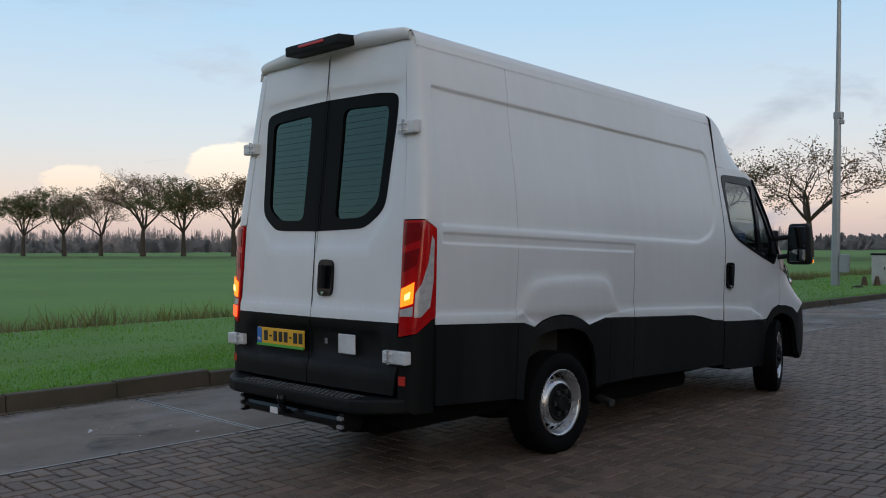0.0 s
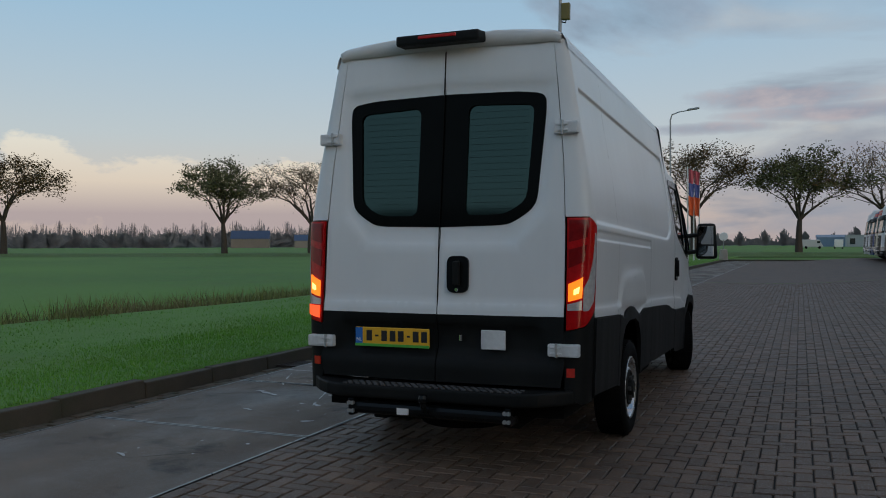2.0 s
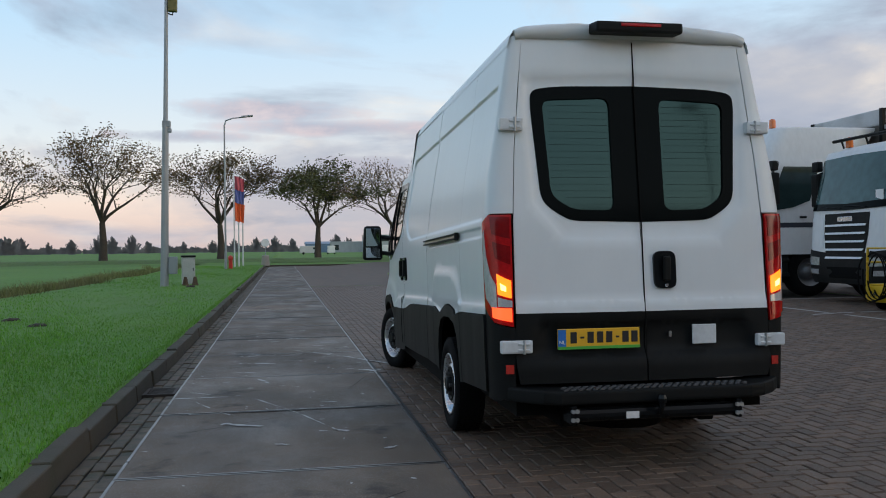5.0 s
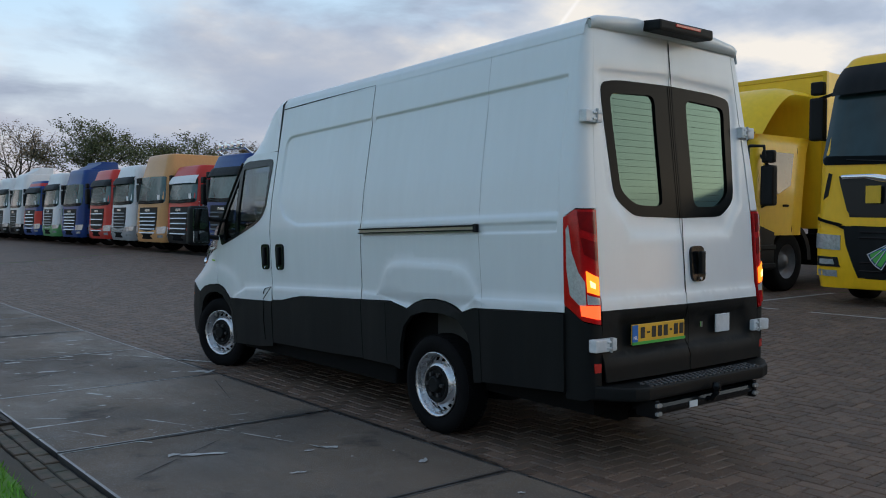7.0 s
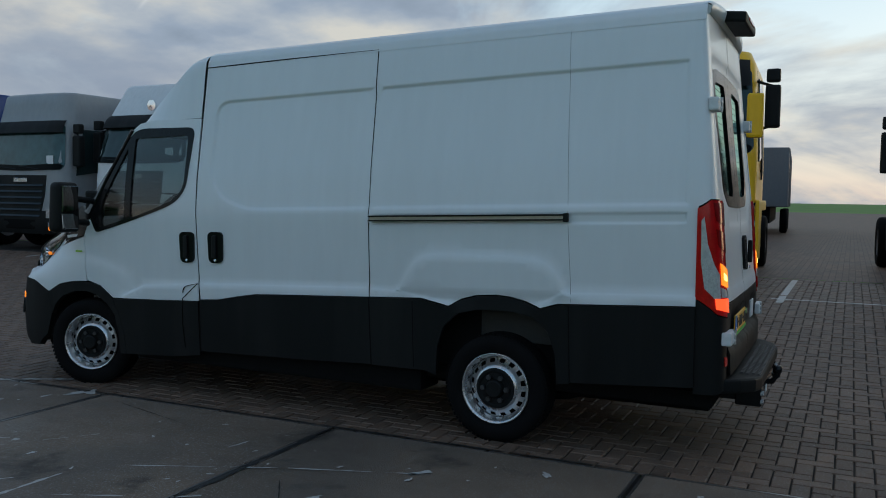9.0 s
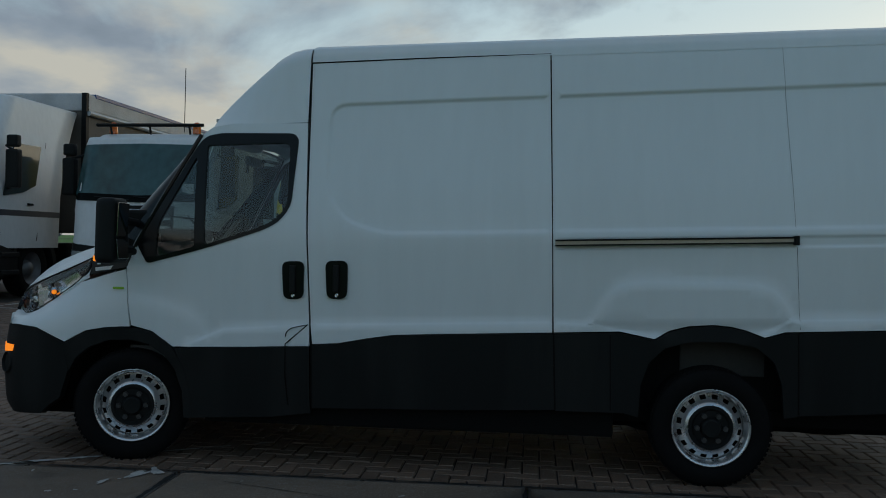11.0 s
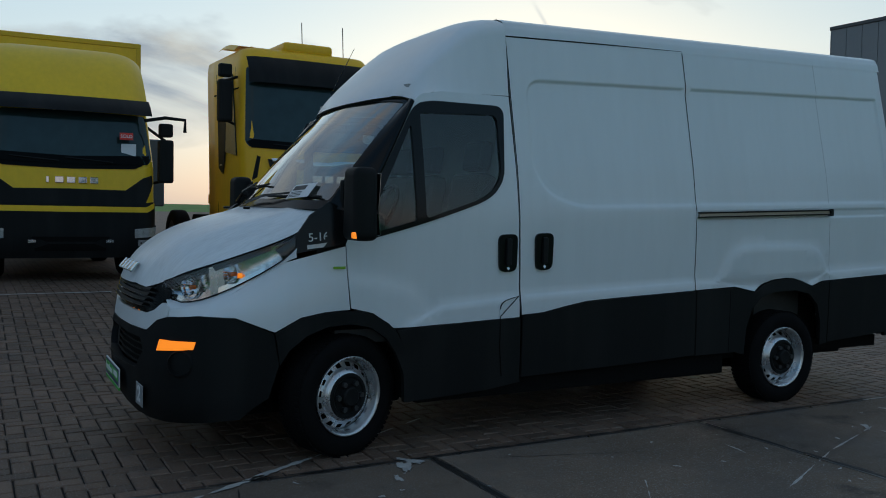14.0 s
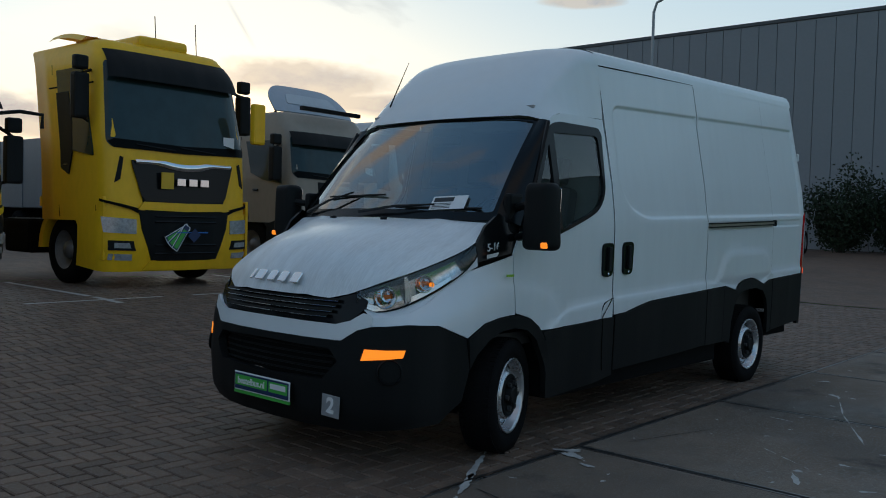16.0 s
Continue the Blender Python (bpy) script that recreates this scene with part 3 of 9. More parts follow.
def rear(x, z):
    y = float(np.interp(z, REAR_Z, REAR_Y)) + 0.05 * max(0, abs(x) - 0.45) ** 2 + 0.010
    return Vector((x, y, z)), Vector((0, -1, 0.09)).normalized()


van = empty("delivery_van", pose(0, 0, 0), "white high-roof panel van with black lower cladding on the yard", "van")


def bumped(poly, d):
    """Points beside a fold line, so that the fold is drawn sharp."""
    out = list(resample(poly, 0.05))
    pts = Fold()
    pts.stride = 5 if d < 0.012 else 3
    for i, p in enumerate(out):
        a, b = out[i - 1], out[(i + 1) % len(out)]
        n = Vector((-(b - a).y, (b - a).x))
        if n.length > 1e-9:
            n.normalize()
            for g in (0.0, d, -d) + ((2.2 * d, -2.2 * d) if d < 0.012 else ()):
                pts.append(tuple(p + n * g))
    return pts


FOLDS = [bumped(STAMP, 0.0085), bumped(SKIRT, 0.013), bumped(BULGE, 0.03), bumped(FENDER, 0.035)]
FOLDS.append(bumped(GROOVE, 0.007))

# rear arch and front arch of the body
ARCH_R = [(0.415, 0.36), (0.405, 0.55), (0.36, 0.68), (0.27, 0.765), (0.13, 0.80), (-0.10, 0.80), (-0.25, 0.765), (-0.345, 0.68), (-0.39, 0.55), (-0.405, 0.36)]
FLARE_R = [(0.53, 0.859), (0.33, 0.814), (0.25, 0.86), (0.14, 0.888), (0.0, 0.896), (-0.10, 0.885), (-0.19, 0.862), (-0.29, 0.822), (-0.40, 0.853)]

for sign, which in ((-1, "left"), (1, "right")):
    surf = side_shape(sign)
    gap = 0.0045
    # the cargo side, cut by the sliding door on one flank
    B_TOP, B_LOW = (2.425, 2.513), (2.372, 0.79)
    S_TOP, S_LOW = (0.955, 2.525), (0.915, 0.856)
    quarter_bottom = [(0.53, 0.862), (0.33, 0.817), (0.25, 0.863), (0.14, 0.891), (0.0, 0.899), (-0.10, 0.888), (-0.19, 0.865), (-0.29, 0.825), (-0.40, 0.856), (-1.215, 0.870)]
    if sign < 0:
        slide = [(B_TOP[0] - gap, 2.512), (2.395, 1.45), (2.368, 0.90), (2.355, 0.788), (2.20, 0.793), (2.02, 0.822), (1.86, 0.843), (1.6, 0.848), (S_LOW[0] + gap, 0.856), (0.93, 1.40), (S_TOP[0] + gap, 2.523)]
        ob = part("sliding_door", panel(surf, slide, step=0.05, lines=FOLDS), VAN_WHITE, van, "white sliding side door")
        door = ob
        q = [(S_TOP[0] - gap, 2.524), (0.924, 1.40), (S_LOW[0] - gap, 0.857), *quarter_bottom, (-1.215, 1.5), (-1.20, 2.0), (-1.165, 2.535)]
        part("side_panel", panel(surf, q, step=0.05, lines=FOLDS), VAN_WHITE, van)
        # the door's runner rail
        slot = box(-0.990, -0.972, -0.44, 0.912, 1.370, 1.392)
        for v in slot.verts:
            v.co.z += RAKE * (1.2 - v.co.y)
        rr = part("door_rail", slot, material("anodised_rail", (0.42, 0.385, 0.33), 0.35, metal=0.5, vary=0.1), van, "grey metal sliding door rail")
        for z0, z1 in ((1.391, 1.401), (1.362, 1.371)):
            lip_ = box(-1.004, -0.970, -0.44, 0.912, z0, z1)
            for v in lip_.verts:
                v.co.z += RAKE * (1.2 - v.co.y)
            part("rail_lip", lip_, CLAD, rr)
        cap = box(-1.004, -0.975, -0.462, -0.432, 1.352 + 0.05, 1.404 + 0.052, 0.004)
        part("rail_cap", cap, CLAD, rr)
    else:
        q = [(B_TOP[0] - gap, 2.512), (2.395, 1.45), (2.368, 0.90), (2.355, 0.788), (2.20, 0.793), (2.02, 0.822), (1.86, 0.843), (1.6, 0.848), (0.92, 0.856), *quarter_bottom, (-1.215, 1.5), (-1.20, 2.0), (-1.165, 2.535)]
        part("side_panel", panel(surf, q, step=0.05, lines=FOLDS), VAN_WHITE, van)
        door = None
    # dark shut lines between the panels
    def shut_line(nm, pts, width, parent, lift=0.0016, on=None):
        on = on or surf
        line = resample([Vector(p) for p in pts], 0.05, False)
        a_, b_ = [], []
        for i_, p in enumerate(line):
            d_ = line[min(i_ + 1, len(line) - 1)] - line[max(i_ - 1, 0)]
            n_ = Vector((-d_.y, d_.x)).normalized() * width / 2
            for lst, q_ in ((a_, p + n_), (b_, p - n_)):
                pl_, no_ = on(q_.x, q_.y)
                lst.append(pl_ + no_ * lift)
        return part(nm, loft(a_, b_, 1), DARK, parent)

    if sign < 0:
        shut_line("shut_line", [(2.424, 2.516), (2.396, 1.45), (2.371, 0.90), (2.362, 0.79)], 0.0055, van)
        shut_line("shut_line", [(2.424, 2.516), (1.7, 2.523), (0.955, 2.529)], 0.009, van)
        shut_line("shut_line", [(0.955, 2.527), (0.927, 1.41)], 0.0055, van)
        shut_line("shut_line", [(0.926, 1.355), (0.915, 0.857)], 0.005, van)
        shut_line("shut_line", [(0.912, 0.851), (0.895, 0.40)], 0.009, van, 0.014)
        shut_line("shut_line", [(2.358, 0.78), (2.355, 0.40)], 0.008, van, 0.014)
    else:
        shut_line("shut_line", [(2.424, 2.516), (2.396, 1.45), (2.371, 0.90), (2.362, 0.79)], 0.007, van)
        shut_line("shut_line", [(0.92, 1.34), (0.915, 0.857)], 0.004, van)
    shut_line("shut_line", [(-0.395, 2.545), (-0.42, 2.0), (-0.452, 1.41)], 0.0016, van)
    shut_line("shut_line", [(-0.456, 1.34), (-0.484, 0.868)], 0.0018, van)
    shut_line("shut_line", [(0.585, 0.84), (0.575, 0.40)], 0.006, van, 0.014)
    shut_line("shut_line", [(-0.472, 0.85), (-0.486, 0.38)], 0.006, van, 0.014)
    # cab door with its window opening
    win = [tuple(p) for p in rounded([(3.40, 1.283), (3.46, 1.40), (3.085, 2.065), (2.97, 2.085), (2.505, 2.072), (2.478, 2.03), (2.503, 1.62), (2.60, 1.50), (3.05, 1.366)], [0.03, 0.02, 0.08, 0.03, 0.05, 0.02, 0.06, 0.14, 0.3])]
    cab = [(2.430, 2.135), (2.90, 2.145), (3.03, 2.125), (3.10, 2.075), (3.46, 1.42), (3.53, 1.26), (3.515, 1.05), (3.496, 0.905), (3.36, 0.868), (3.23, 0.773), (2.80, 0.771), (2.374, 0.777), (2.378, 0.90), (2.403, 1.45)]
    cd = part("cab_door", panel(surf, cab, [win], step=0.05, lines=FOLDS[1:]), VAN_WHITE, van)
    inner = side_shape(sign, False)
    # black frame of the window with quarter light and main glass
    qtr = [tuple(p) for p in rounded([(3.345, 1.325), (3.335, 1.52), (3.115, 1.945), (3.10, 1.385)], [0.03, 0.05, 0.03, 0.02])]
    main = [tuple(p) for p in rounded([(3.055, 2.01), (2.53, 2.015), (2.523, 1.63), (2.615, 1.52), (3.04, 1.393)], [0.02, 0.05, 0.07, 0.14, 0.04])]
    wf = part("window_frame", panel(inner, [(a[0], a[1]) for a in win], [qtr, main], step=0.05, off=0.006, depth=0.03), GLOSS_BLACK, cd, "gloss black window surround")
    for nm, o in (("quarter_light", qtr), ("window_pane", main)):
        g = part(nm, panel(inner, o, step=0.08, off=-0.004, depth=0.0), PANE, wf, "clear side glass")
        g.visible_shadow = False
    part("pillar_seal", tube([inner(y, z)[0] + V(sign * 0.006, 0, 0) for y, z in ((3.475, 1.39), (3.462, 1.42), (3.30, 1.715), (3.20, 1.895), (3.098, 2.078))], 0.013, 6), GLOSS_BLACK, cd)
    # black triangle between bonnet, lamp and door
    tri_o = [(3.40, 1.287), (3.46, 1.412), (3.61, 1.50), (3.72, 1.425), (3.80, 1.31), (3.90, 1.235), (3.87, 1.205), (3.545, 1.262)]

    def wing_surf(y, z, sign=sign):
        a = side_shape(sign)(y, z)[0]
        p, n = nose(sign * nose_s(y, z), z)
        f = min(max((y - 3.5) / 0.45, 0), 1)
        up = float(np.interp(z, [1.15, 1.5], [0.0, 0.045])) + float(np.interp(y, [3.55, 3.9], [0.0, 0.052]))
        q = a.lerp(p, f)
        return q - Vector((sign * up, 0, 0)), Vector((sign, 0.15 * f, 0.1)).normalized()

    tr = part("corner_trim", panel(wing_surf, tri_o, step=0.05, off=0.004, depth=0.02), GLOSS_BLACK, van, "black corner trim with model lettering")
    if sign < 0:
        m = Matrix.Translation(wing_surf(3.665, 1.305)[0] + V(-0.010, 0, 0.0)) @ pose(0, 0, 0, 90 + 4, 0, -90 + 2) @ pose(0, 0, 0, 0, 0, 5)
        lettering("5-160", 0.066, m, WHITE_PRINT, tr, 0.002, "model_letters", "silver model lettering")
        pl = box(-0.075, 0.075, -0.011, 0.011, 0, 0.003)
        pl.transform(Matrix.Translation(wing_surf(3.672, 1.258)[0] + V(-0.008, 0, 0.0)) @ pose(0, 0, 0, 94, 0, -88) @ pose(0, 0, 0, 0, 0, 7))
        sp = part("badge_strip", pl, WHITE_PRINT, tr, "silver badge strip")
        st = box(-0.036, 0.036, -0.007, 0.007, 0, 0.002)
        st.transform(Matrix.Translation(raked(-0.983, 3.575, 1.135)) @ pose(0, 0, 0, 90, 0, -90))
        part("leaf_sticker", st, LEAF_GREEN, van, "small green leaf sticker")
    # white front wing
    wing = [(3.535, 1.25), (3.86, 1.175), (4.03, 1.085), (4.16, 1.010), (4.26, 0.970), (4.36, 0.948), (4.445, 0.938), (4.445, 0.895), (4.30, 0.905), (4.13, 0.89), (3.93, 0.803), (3.79, 0.873), (3.66, 0.893), (3.56, 0.897), (3.504, 0.897), (3.521, 1.05)]

    def wing2(y, z, sign=sign):
        p, n = nose(sign * nose_s(y, z), z)
        a = side_shape(sign)(y, z)[0]
        f = min(max((y - 3.5) / 0.5, 0), 1)
        q = a.lerp(p + n * 0.014 * smooth_step(signed(y, z, FENDER), 0.06), f)
        zt = float(np.interp(y, [3.53, 3.86, 4.03, 4.16, 4.26, 4.43], [1.25, 1.175, 1.085, 1.01, 0.97, 0.94]))
        k = min(max((z - 0.90) / (zt - 0.90), 0), 1)
        q = q - n * k ** 1.7 * float(np.interp(y, [3.6, 3.9, 4.08, 4.25, 4.43], [0.0, 0.055, 0.075, 0.060, 0.0]))
        return q, (Vector((sign, 0, 0)).lerp(n, f)).normalized()

    part("front_wing", panel(wing2, wing, step=0.05, lines=FOLDS[3:]), VAN_WHITE, van)
    # black lower cladding
    cl = lambda o, nm, off=0.012, holes=(), label="": part(nm, panel(surf if nm != "wheel_flare" else side_shape(sign, False), o, holes, step=0.06, off=off, depth=0.03), CLAD, van, label)
    door_clad = [(3.215, 0.764), (2.374, 0.772), (2.365, 0.405), (2.36, 0.37), (2.6, 0.345), (3.10, 0.335), (3.12, 0.50), (3.17, 0.66)]
    cl(door_clad, "door_cladding")
    sc = [(2.354, 0.783), (2.20, 0.788), (2.02, 0.817), (1.86, 0.838), (1.6, 0.843), (0.918, 0.851), (0.90, 0.40), (1.4, 0.395), (2.35, 0.40)]
    cl(sc, "sliding_door_cladding" if sign < 0 else "side_cladding")
    ra = [(0.912, 0.851), *[(y, z - 0.005) for y, z in FLARE_R], (-0.468, 0.851), (-0.482, 0.37), *ARCH_R[::-1], (0.50, 0.385), (0.893, 0.395)]
    cl(ra, "arch_cladding")
    cl([(-0.474, 0.851), (-1.215, 0.863), (-1.215, 0.40), (-0.488, 0.375)], "rear_side_cladding")
    # front wheel flare
    fl_out = [(3.93, 0.797), (3.79, 0.867), (3.66, 0.887), (3.56, 0.891), (3.45, 0.885), (3.36, 0.862), (3.27, 0.805), (3.215, 0.745), (3.165, 0.655), (3.115, 0.50), (3.095, 0.335)]
    fl_in = [(3.155, 0.335), (3.165, 0.50), (3.215, 0.63), (3.28, 0.72), (3.38, 0.79), (3.50, 0.818), (3.64, 0.812), (3.76, 0.77), (3.85, 0.70), (3.90, 0.62)]
    part("wheel_flare", panel(wing2, fl_out + fl_in, step=0.06, off=0.014, depth=0.04), CLAD, van)
    # handles: a black recessed cup with a grip bar
    for hy, nm, host in ((2.475, "door_handle", cd), (2.208, "sliding_door_handle", door)):
        if host is None:
            continue
        o = [tuple(p) for p in rounded([(hy + 0.072, 1.29), (hy - 0.066, 1.29), (hy - 0.062, 1.06), (hy + 0.060, 1.06)], 0.045)]
        h = part(nm, panel(side_shape(sign, False), o, step=0.04, off=0.016, depth=0.02), GLOSS_BLACK, host, "black plastic pull handle")
        g = box(0, 0.022, hy - 0.016, hy + 0.022, 1.10, 1.265, 0.009)
        for v in g.verts:
            v.co = raked(sign * (0.982 + v.co.x), v.co.y, v.co.z)
        part("grip", g, CLAD, h)
        part("lock", lathe([(0.0, 0.0), (0.004, 0.009), (0.0, 0.011)], "x", 12, raked(sign * 0.986, hy, 1.082)), CHROME, h)
    # fuel flap below the door's rear edge
    if sign < 0:
        fo = [tuple(p) for p in rounded([(2.52, 0.775), (2.52, 0.88), (2.385, 0.905), (2.380, 0.775)], [0, 0.07, 0, 0])]
        ff_ = part("filler_flap", panel(surf, fo, step=0.05, off=0.003, depth=0.01), VAN_WHITE, van)
        part("flap_seam", tube([surf(y, z)[0] + V(-0.007, 0, 0) for y, z in fo if z > 0.79] + [surf(2.52, 0.79)[0] + V(-0.012, 0, 0), surf(2.52, 0.60)[0] + V(-0.015, 0, 0), surf(2.50, 0.42)[0] + V(-0.015, 0, 0)], 0.0035, 4, False), DARK, ff_)

# right-hand side of a high roof: long roof and the sloping front cap
ROOF = [(0.806, 2.515), (0.792, 2.57), (0.765, 2.612), (0.70, 2.638), (0.55, 2.652), (0.28, 2.664), (0.0, 2.668)]


def roof_section(t):
    pts = [Vector(p) for p in ROOF]
    full = [(-p.x, p.y) for p in pts] + [(p.x, p.y) for p in pts[-2::-1]]
    k = t * (len(full) - 1)
    i = min(int(k), len(full) - 2)
    f = k - i
    return full[i][0] * (1 - f) + full[i + 1][0] * f, full[i][1] * (1 - f) + full[i + 1][1] * f


def roof_fn(u, v):
    x, z = roof_section(v)
    y = -1.20 + u * (2.425 + 1.20)
    rib = 0.006 * (1 if 0.25 < v < 0.75 and (int((v - 0.25) * 26) % 2) else 0)
    return raked(x, y, z - rib)


part("roof", grid(roof_fn, 16, 48), VAN_WHITE, van, smooth=True)

CAP_Y = [2.43, 2.50, 2.58, 2.66, 2.75, 2.86, 2.96, 3.05, 3.10, 3.13]
CAP_Z = [2.668, 2.665, 2.645, 2.600, 2.525, 2.425, 2.328, 2.235, 2.175, 2.130]


def cap_fn(u, v):
    y = float(np.interp(u, np.linspace(0, 1, len(CAP_Y)), CAP_Y))
    top = float(np.interp(y, CAP_Y, CAP_Z))
    base = float(np.interp(y, [2.43, 3.0, 3.13], [2.140, 2.140, 2.085]))
    w = abs(v - 0.5) * 2
    # half section: wall, rounded shoulder, crown
    if w > 0.62:
        f = (1 - w) / 0.38
        z01 = 0.80 * f
        zz = base + (top - base) * z01
        x = float(np.interp(base + (2.55 - base) * z01, SIDE_Z, SIDE_X))
        x = x * (1 - 0.02 * u)
        x -= 0.075 * u * f
    else:
        f = w / 0.62
        s = 1 - (1 - f) ** 1.0
        xe = float(np.interp(base + (2.55 - base) * 0.80, SIDE_Z, SIDE_X)) * (1 - 0.02 * u) - 0.075 * u
        x = xe * (f ** 0.92)
        zz = base + (top - base) * (0.80 + 0.20 * (1 - f ** 4.0) ** 0.6)
    sg = -1 if v < 0.5 else 1
    bow = 0.055 * u * (1 - (x / 0.8) ** 2) - 0.058 * u * u * (x / 0.8) ** 2
    crease = 0.006 * math.exp(-((x - 0.70 + 0.05 * u) / 0.02) ** 2) * min(u * 3, 1)
    return raked(sg * x, y + bow, zz + crease)


part("roof_cap", grid(cap_fn, 24, 64), VAN_WHITE, van, smooth=True)

# windscreen with black border, and the pillars either side
WS_TOP = curve3([raked(-0.795, 3.065, 2.085), raked(-0.6, 3.115, 2.115), raked(0, 3.17, 2.128), raked(0.6, 3.115, 2.115), raked(0.795, 3.065, 2.085)], 16)
WS_LOW = curve3([raked(-0.89, 3.605, 1.455), raked(-0.6, 3.71, 1.458), raked(0, 3.775, 1.468), raked(0.6, 3.71, 1.458), raked(0.89, 3.605, 1.455)], 16)


def ws(u, v, d=0.0):
    k = min(max(u * 16, 0), 16)
    i = min(int(k), 15)
    a = WS_TOP[i].lerp(WS_TOP[i + 1], k - i)
    b = WS_LOW[i].lerp(WS_LOW[i + 1], k - i)
    p = a.lerp(b, v) + Vector((0, 0.75, 0.65)) * (0.018 * math.sin(math.pi * v) + d)
    return p


def ws_surf(u, v):
    return ws(u, v), Vector((0.35 * (u - 0.5), 0.75, 0.65)).normalized()


wb = part("windscreen_border", panel(ws_surf, [(0.0, 0.0), (1.0, 0.0), (1.0, 1.0), (0.0, 1.0)], [[tuple(p) for p in rounded([(0.03, 0.022), (0.97, 0.022), (0.97, 0.93), (0.03, 0.93)], 0.03)]], step=0.05, off=0.002, depth=0.006), GLOSS_BLACK, van, "black printed windscreen edge")
w = part("windscreen", panel(ws_surf, [(0.0, 0.0), (1.0, 0.0), (1.0, 1.0), (0.0, 1.0)], step=0.07, off=-0.003, depth=0), SCREEN_GLASS, van, "raked clear windscreen")
w.visible_shadow = False
for sign in (-1, 1):
    u = 0.0 if sign < 0 else 1.0
    t = [ws(u, k / 10) + Vector((0, 0.012, 0.012)) for k in range(11)]
    b = [raked(sign * float(np.interp(z, SIDE_Z, SIDE_X)) * 1.004, y, z) for y, z in [(3.085 + 0.375 * k / 10, 2.08 - 0.66 * k / 10) for k in range(11)]]
    part("pillar", loft(t, b, 3, 0.02, Vector((sign * 0.7, 0.5, 0.3))), GLOSS_BLACK, van, "gloss black windscreen pillar")
# a paper price sheet with bars of print inside the glass
sheet_m = Matrix.Translation(ws(0.20, 0.86, 0.006)) @ pose(0, 0, 0, 49, 0, 180 + 8) @ pose(0, 0, 0, 0, 0, 4)
sh = box(-0.125, 0.125, -0.055, 0.055, 0, 0.002)
sh.transform(sheet_m)
psheet = part("price_sheet", sh, WHITE_PRINT, van, "white paper sheet behind the windscreen")
nb = box(-0.11, 0.03, 0.008, 0.042, 0.002, 0.004)
nb.transform(sheet_m)
part("print_bar", nb, BLACK_PRINT, psheet)
for k in range(4):
    nb = box(-0.11, 0.02, -0.045 + k * 0.012, -0.041 + k * 0.012, 0.002, 0.0035)
    nb.transform(sheet_m)
    part("print_bar", nb, CABIN, psheet)
# wipers
for x0, x1, v0, v1 in ((0.10, -0.45, 0.985, 0.90), (0.72, 0.28, 0.985, 0.80)):
    u0, u1 = (x0 + 0.89) / 1.78, (x1 + 0.89) / 1.78
    arm = tube([ws(u0, v0, 0.03), ws((u0 + u1) / 2, (v0 + v1) / 2, 0.045), ws(u1, v1, 0.03)], [0.012, 0.009, 0.006], 6)
    a = part("wiper", arm, GLOSS_BLACK, van)
    part("wiper_blade", tube([ws(u1 + 0.16, v1 + 0.02, 0.014), ws(u1 - 0.17, v1 + 0.01, 0.014)], 0.007, 6), CLAD, a)
part("aerial", tube([raked(0.62, 3.02, 2.27), raked(0.60, 2.85, 2.62)], [0.006, 0.002], 6), GLOSS_BLACK, van, "thin black roof aerial")

# bonnet
CEN = curve3([raked(0, 3.765, 1.462), raked(0, 4.02, 1.415), raked(0, 4.25, 1.345), raked(0, 4.41, 1.25), raked(0, 4.505, 1.145), raked(0, 4.55, 1.045)], 24)
EDG = curve3([raked(0.885, 3.615, 1.44), raked(0.885, 3.78, 1.335), raked(0.865, 3.95, 1.265), raked(0.79, 4.18, 1.185), raked(0.69, 4.345, 1.125), raked(0.56, 4.44, 1.065), raked(0.44, 4.50, 1.035)], 24)


def bonnet_fn(u, v):
    k = v * 24
    i = min(int(k), 23)
    c, e = CEN[i].lerp(CEN[i + 1], k - i), EDG[i].lerp(EDG[i + 1], k - i)
    a = abs(u * 2 - 1)
    f = a ** 2.4
    x = e.x * a * (1 if u > 0.5 else -1)
    p = Vector((x, c.y + (e.y - c.y) * a ** 2.0, c.z + (e.z - c.z) * f))
    ridge = 0.012 * math.exp(-((a - 0.62) / 0.10) ** 2) * (1 - v * 0.6)
    p.z += ridge
    return p


bon = grid(bonnet_fn, 40, 30)
for f in bon.faces:
    f.smooth = True
bonnet = part("bonnet", bon, DEW_WHITE, van, "white bonnet beaded with dew")
for x in (-0.22, 0.25):
    part("washer_jet", box(x - 0.012, x + 0.012, 3.86, 3.90, 1.372, 1.388, 0.005), GLOSS_BLACK, bonnet)
for k, wdt in enumerate((0.022, 0.085, 0.072, 0.078, 0.086)):
    x = 0.25 - (0.0, 0.075, 0.185, 0.285, 0.395)[k] - 0.04
    bar = box(-wdt * 0.40, wdt * 0.40, -0.036, 0.036, -0.006, 0.009, 0.006, 2, Matrix.Translation(raked(x, 4.527 - 0.06 * x * x, 1.130)) @ pose(0, 0, 0, 50, 0, 180))
    part("emblem_bar", bar, CHROME, bonnet, "chrome emblem block")



# headlamps between bonnet edge and wing
def wing_edge(s, y, z):
    p, n = nose(s * nose_s(y, z), z)
    a = side_shape(s)(y, z)[0]
    q = a.lerp(p, min(max((y - 3.5) / 0.5, 0), 1))
    return q - n * float(np.interp(y, [3.6, 3.9, 4.08, 4.25, 4.43], [0.0, 0.055, 0.075, 0.060, 0.0]))


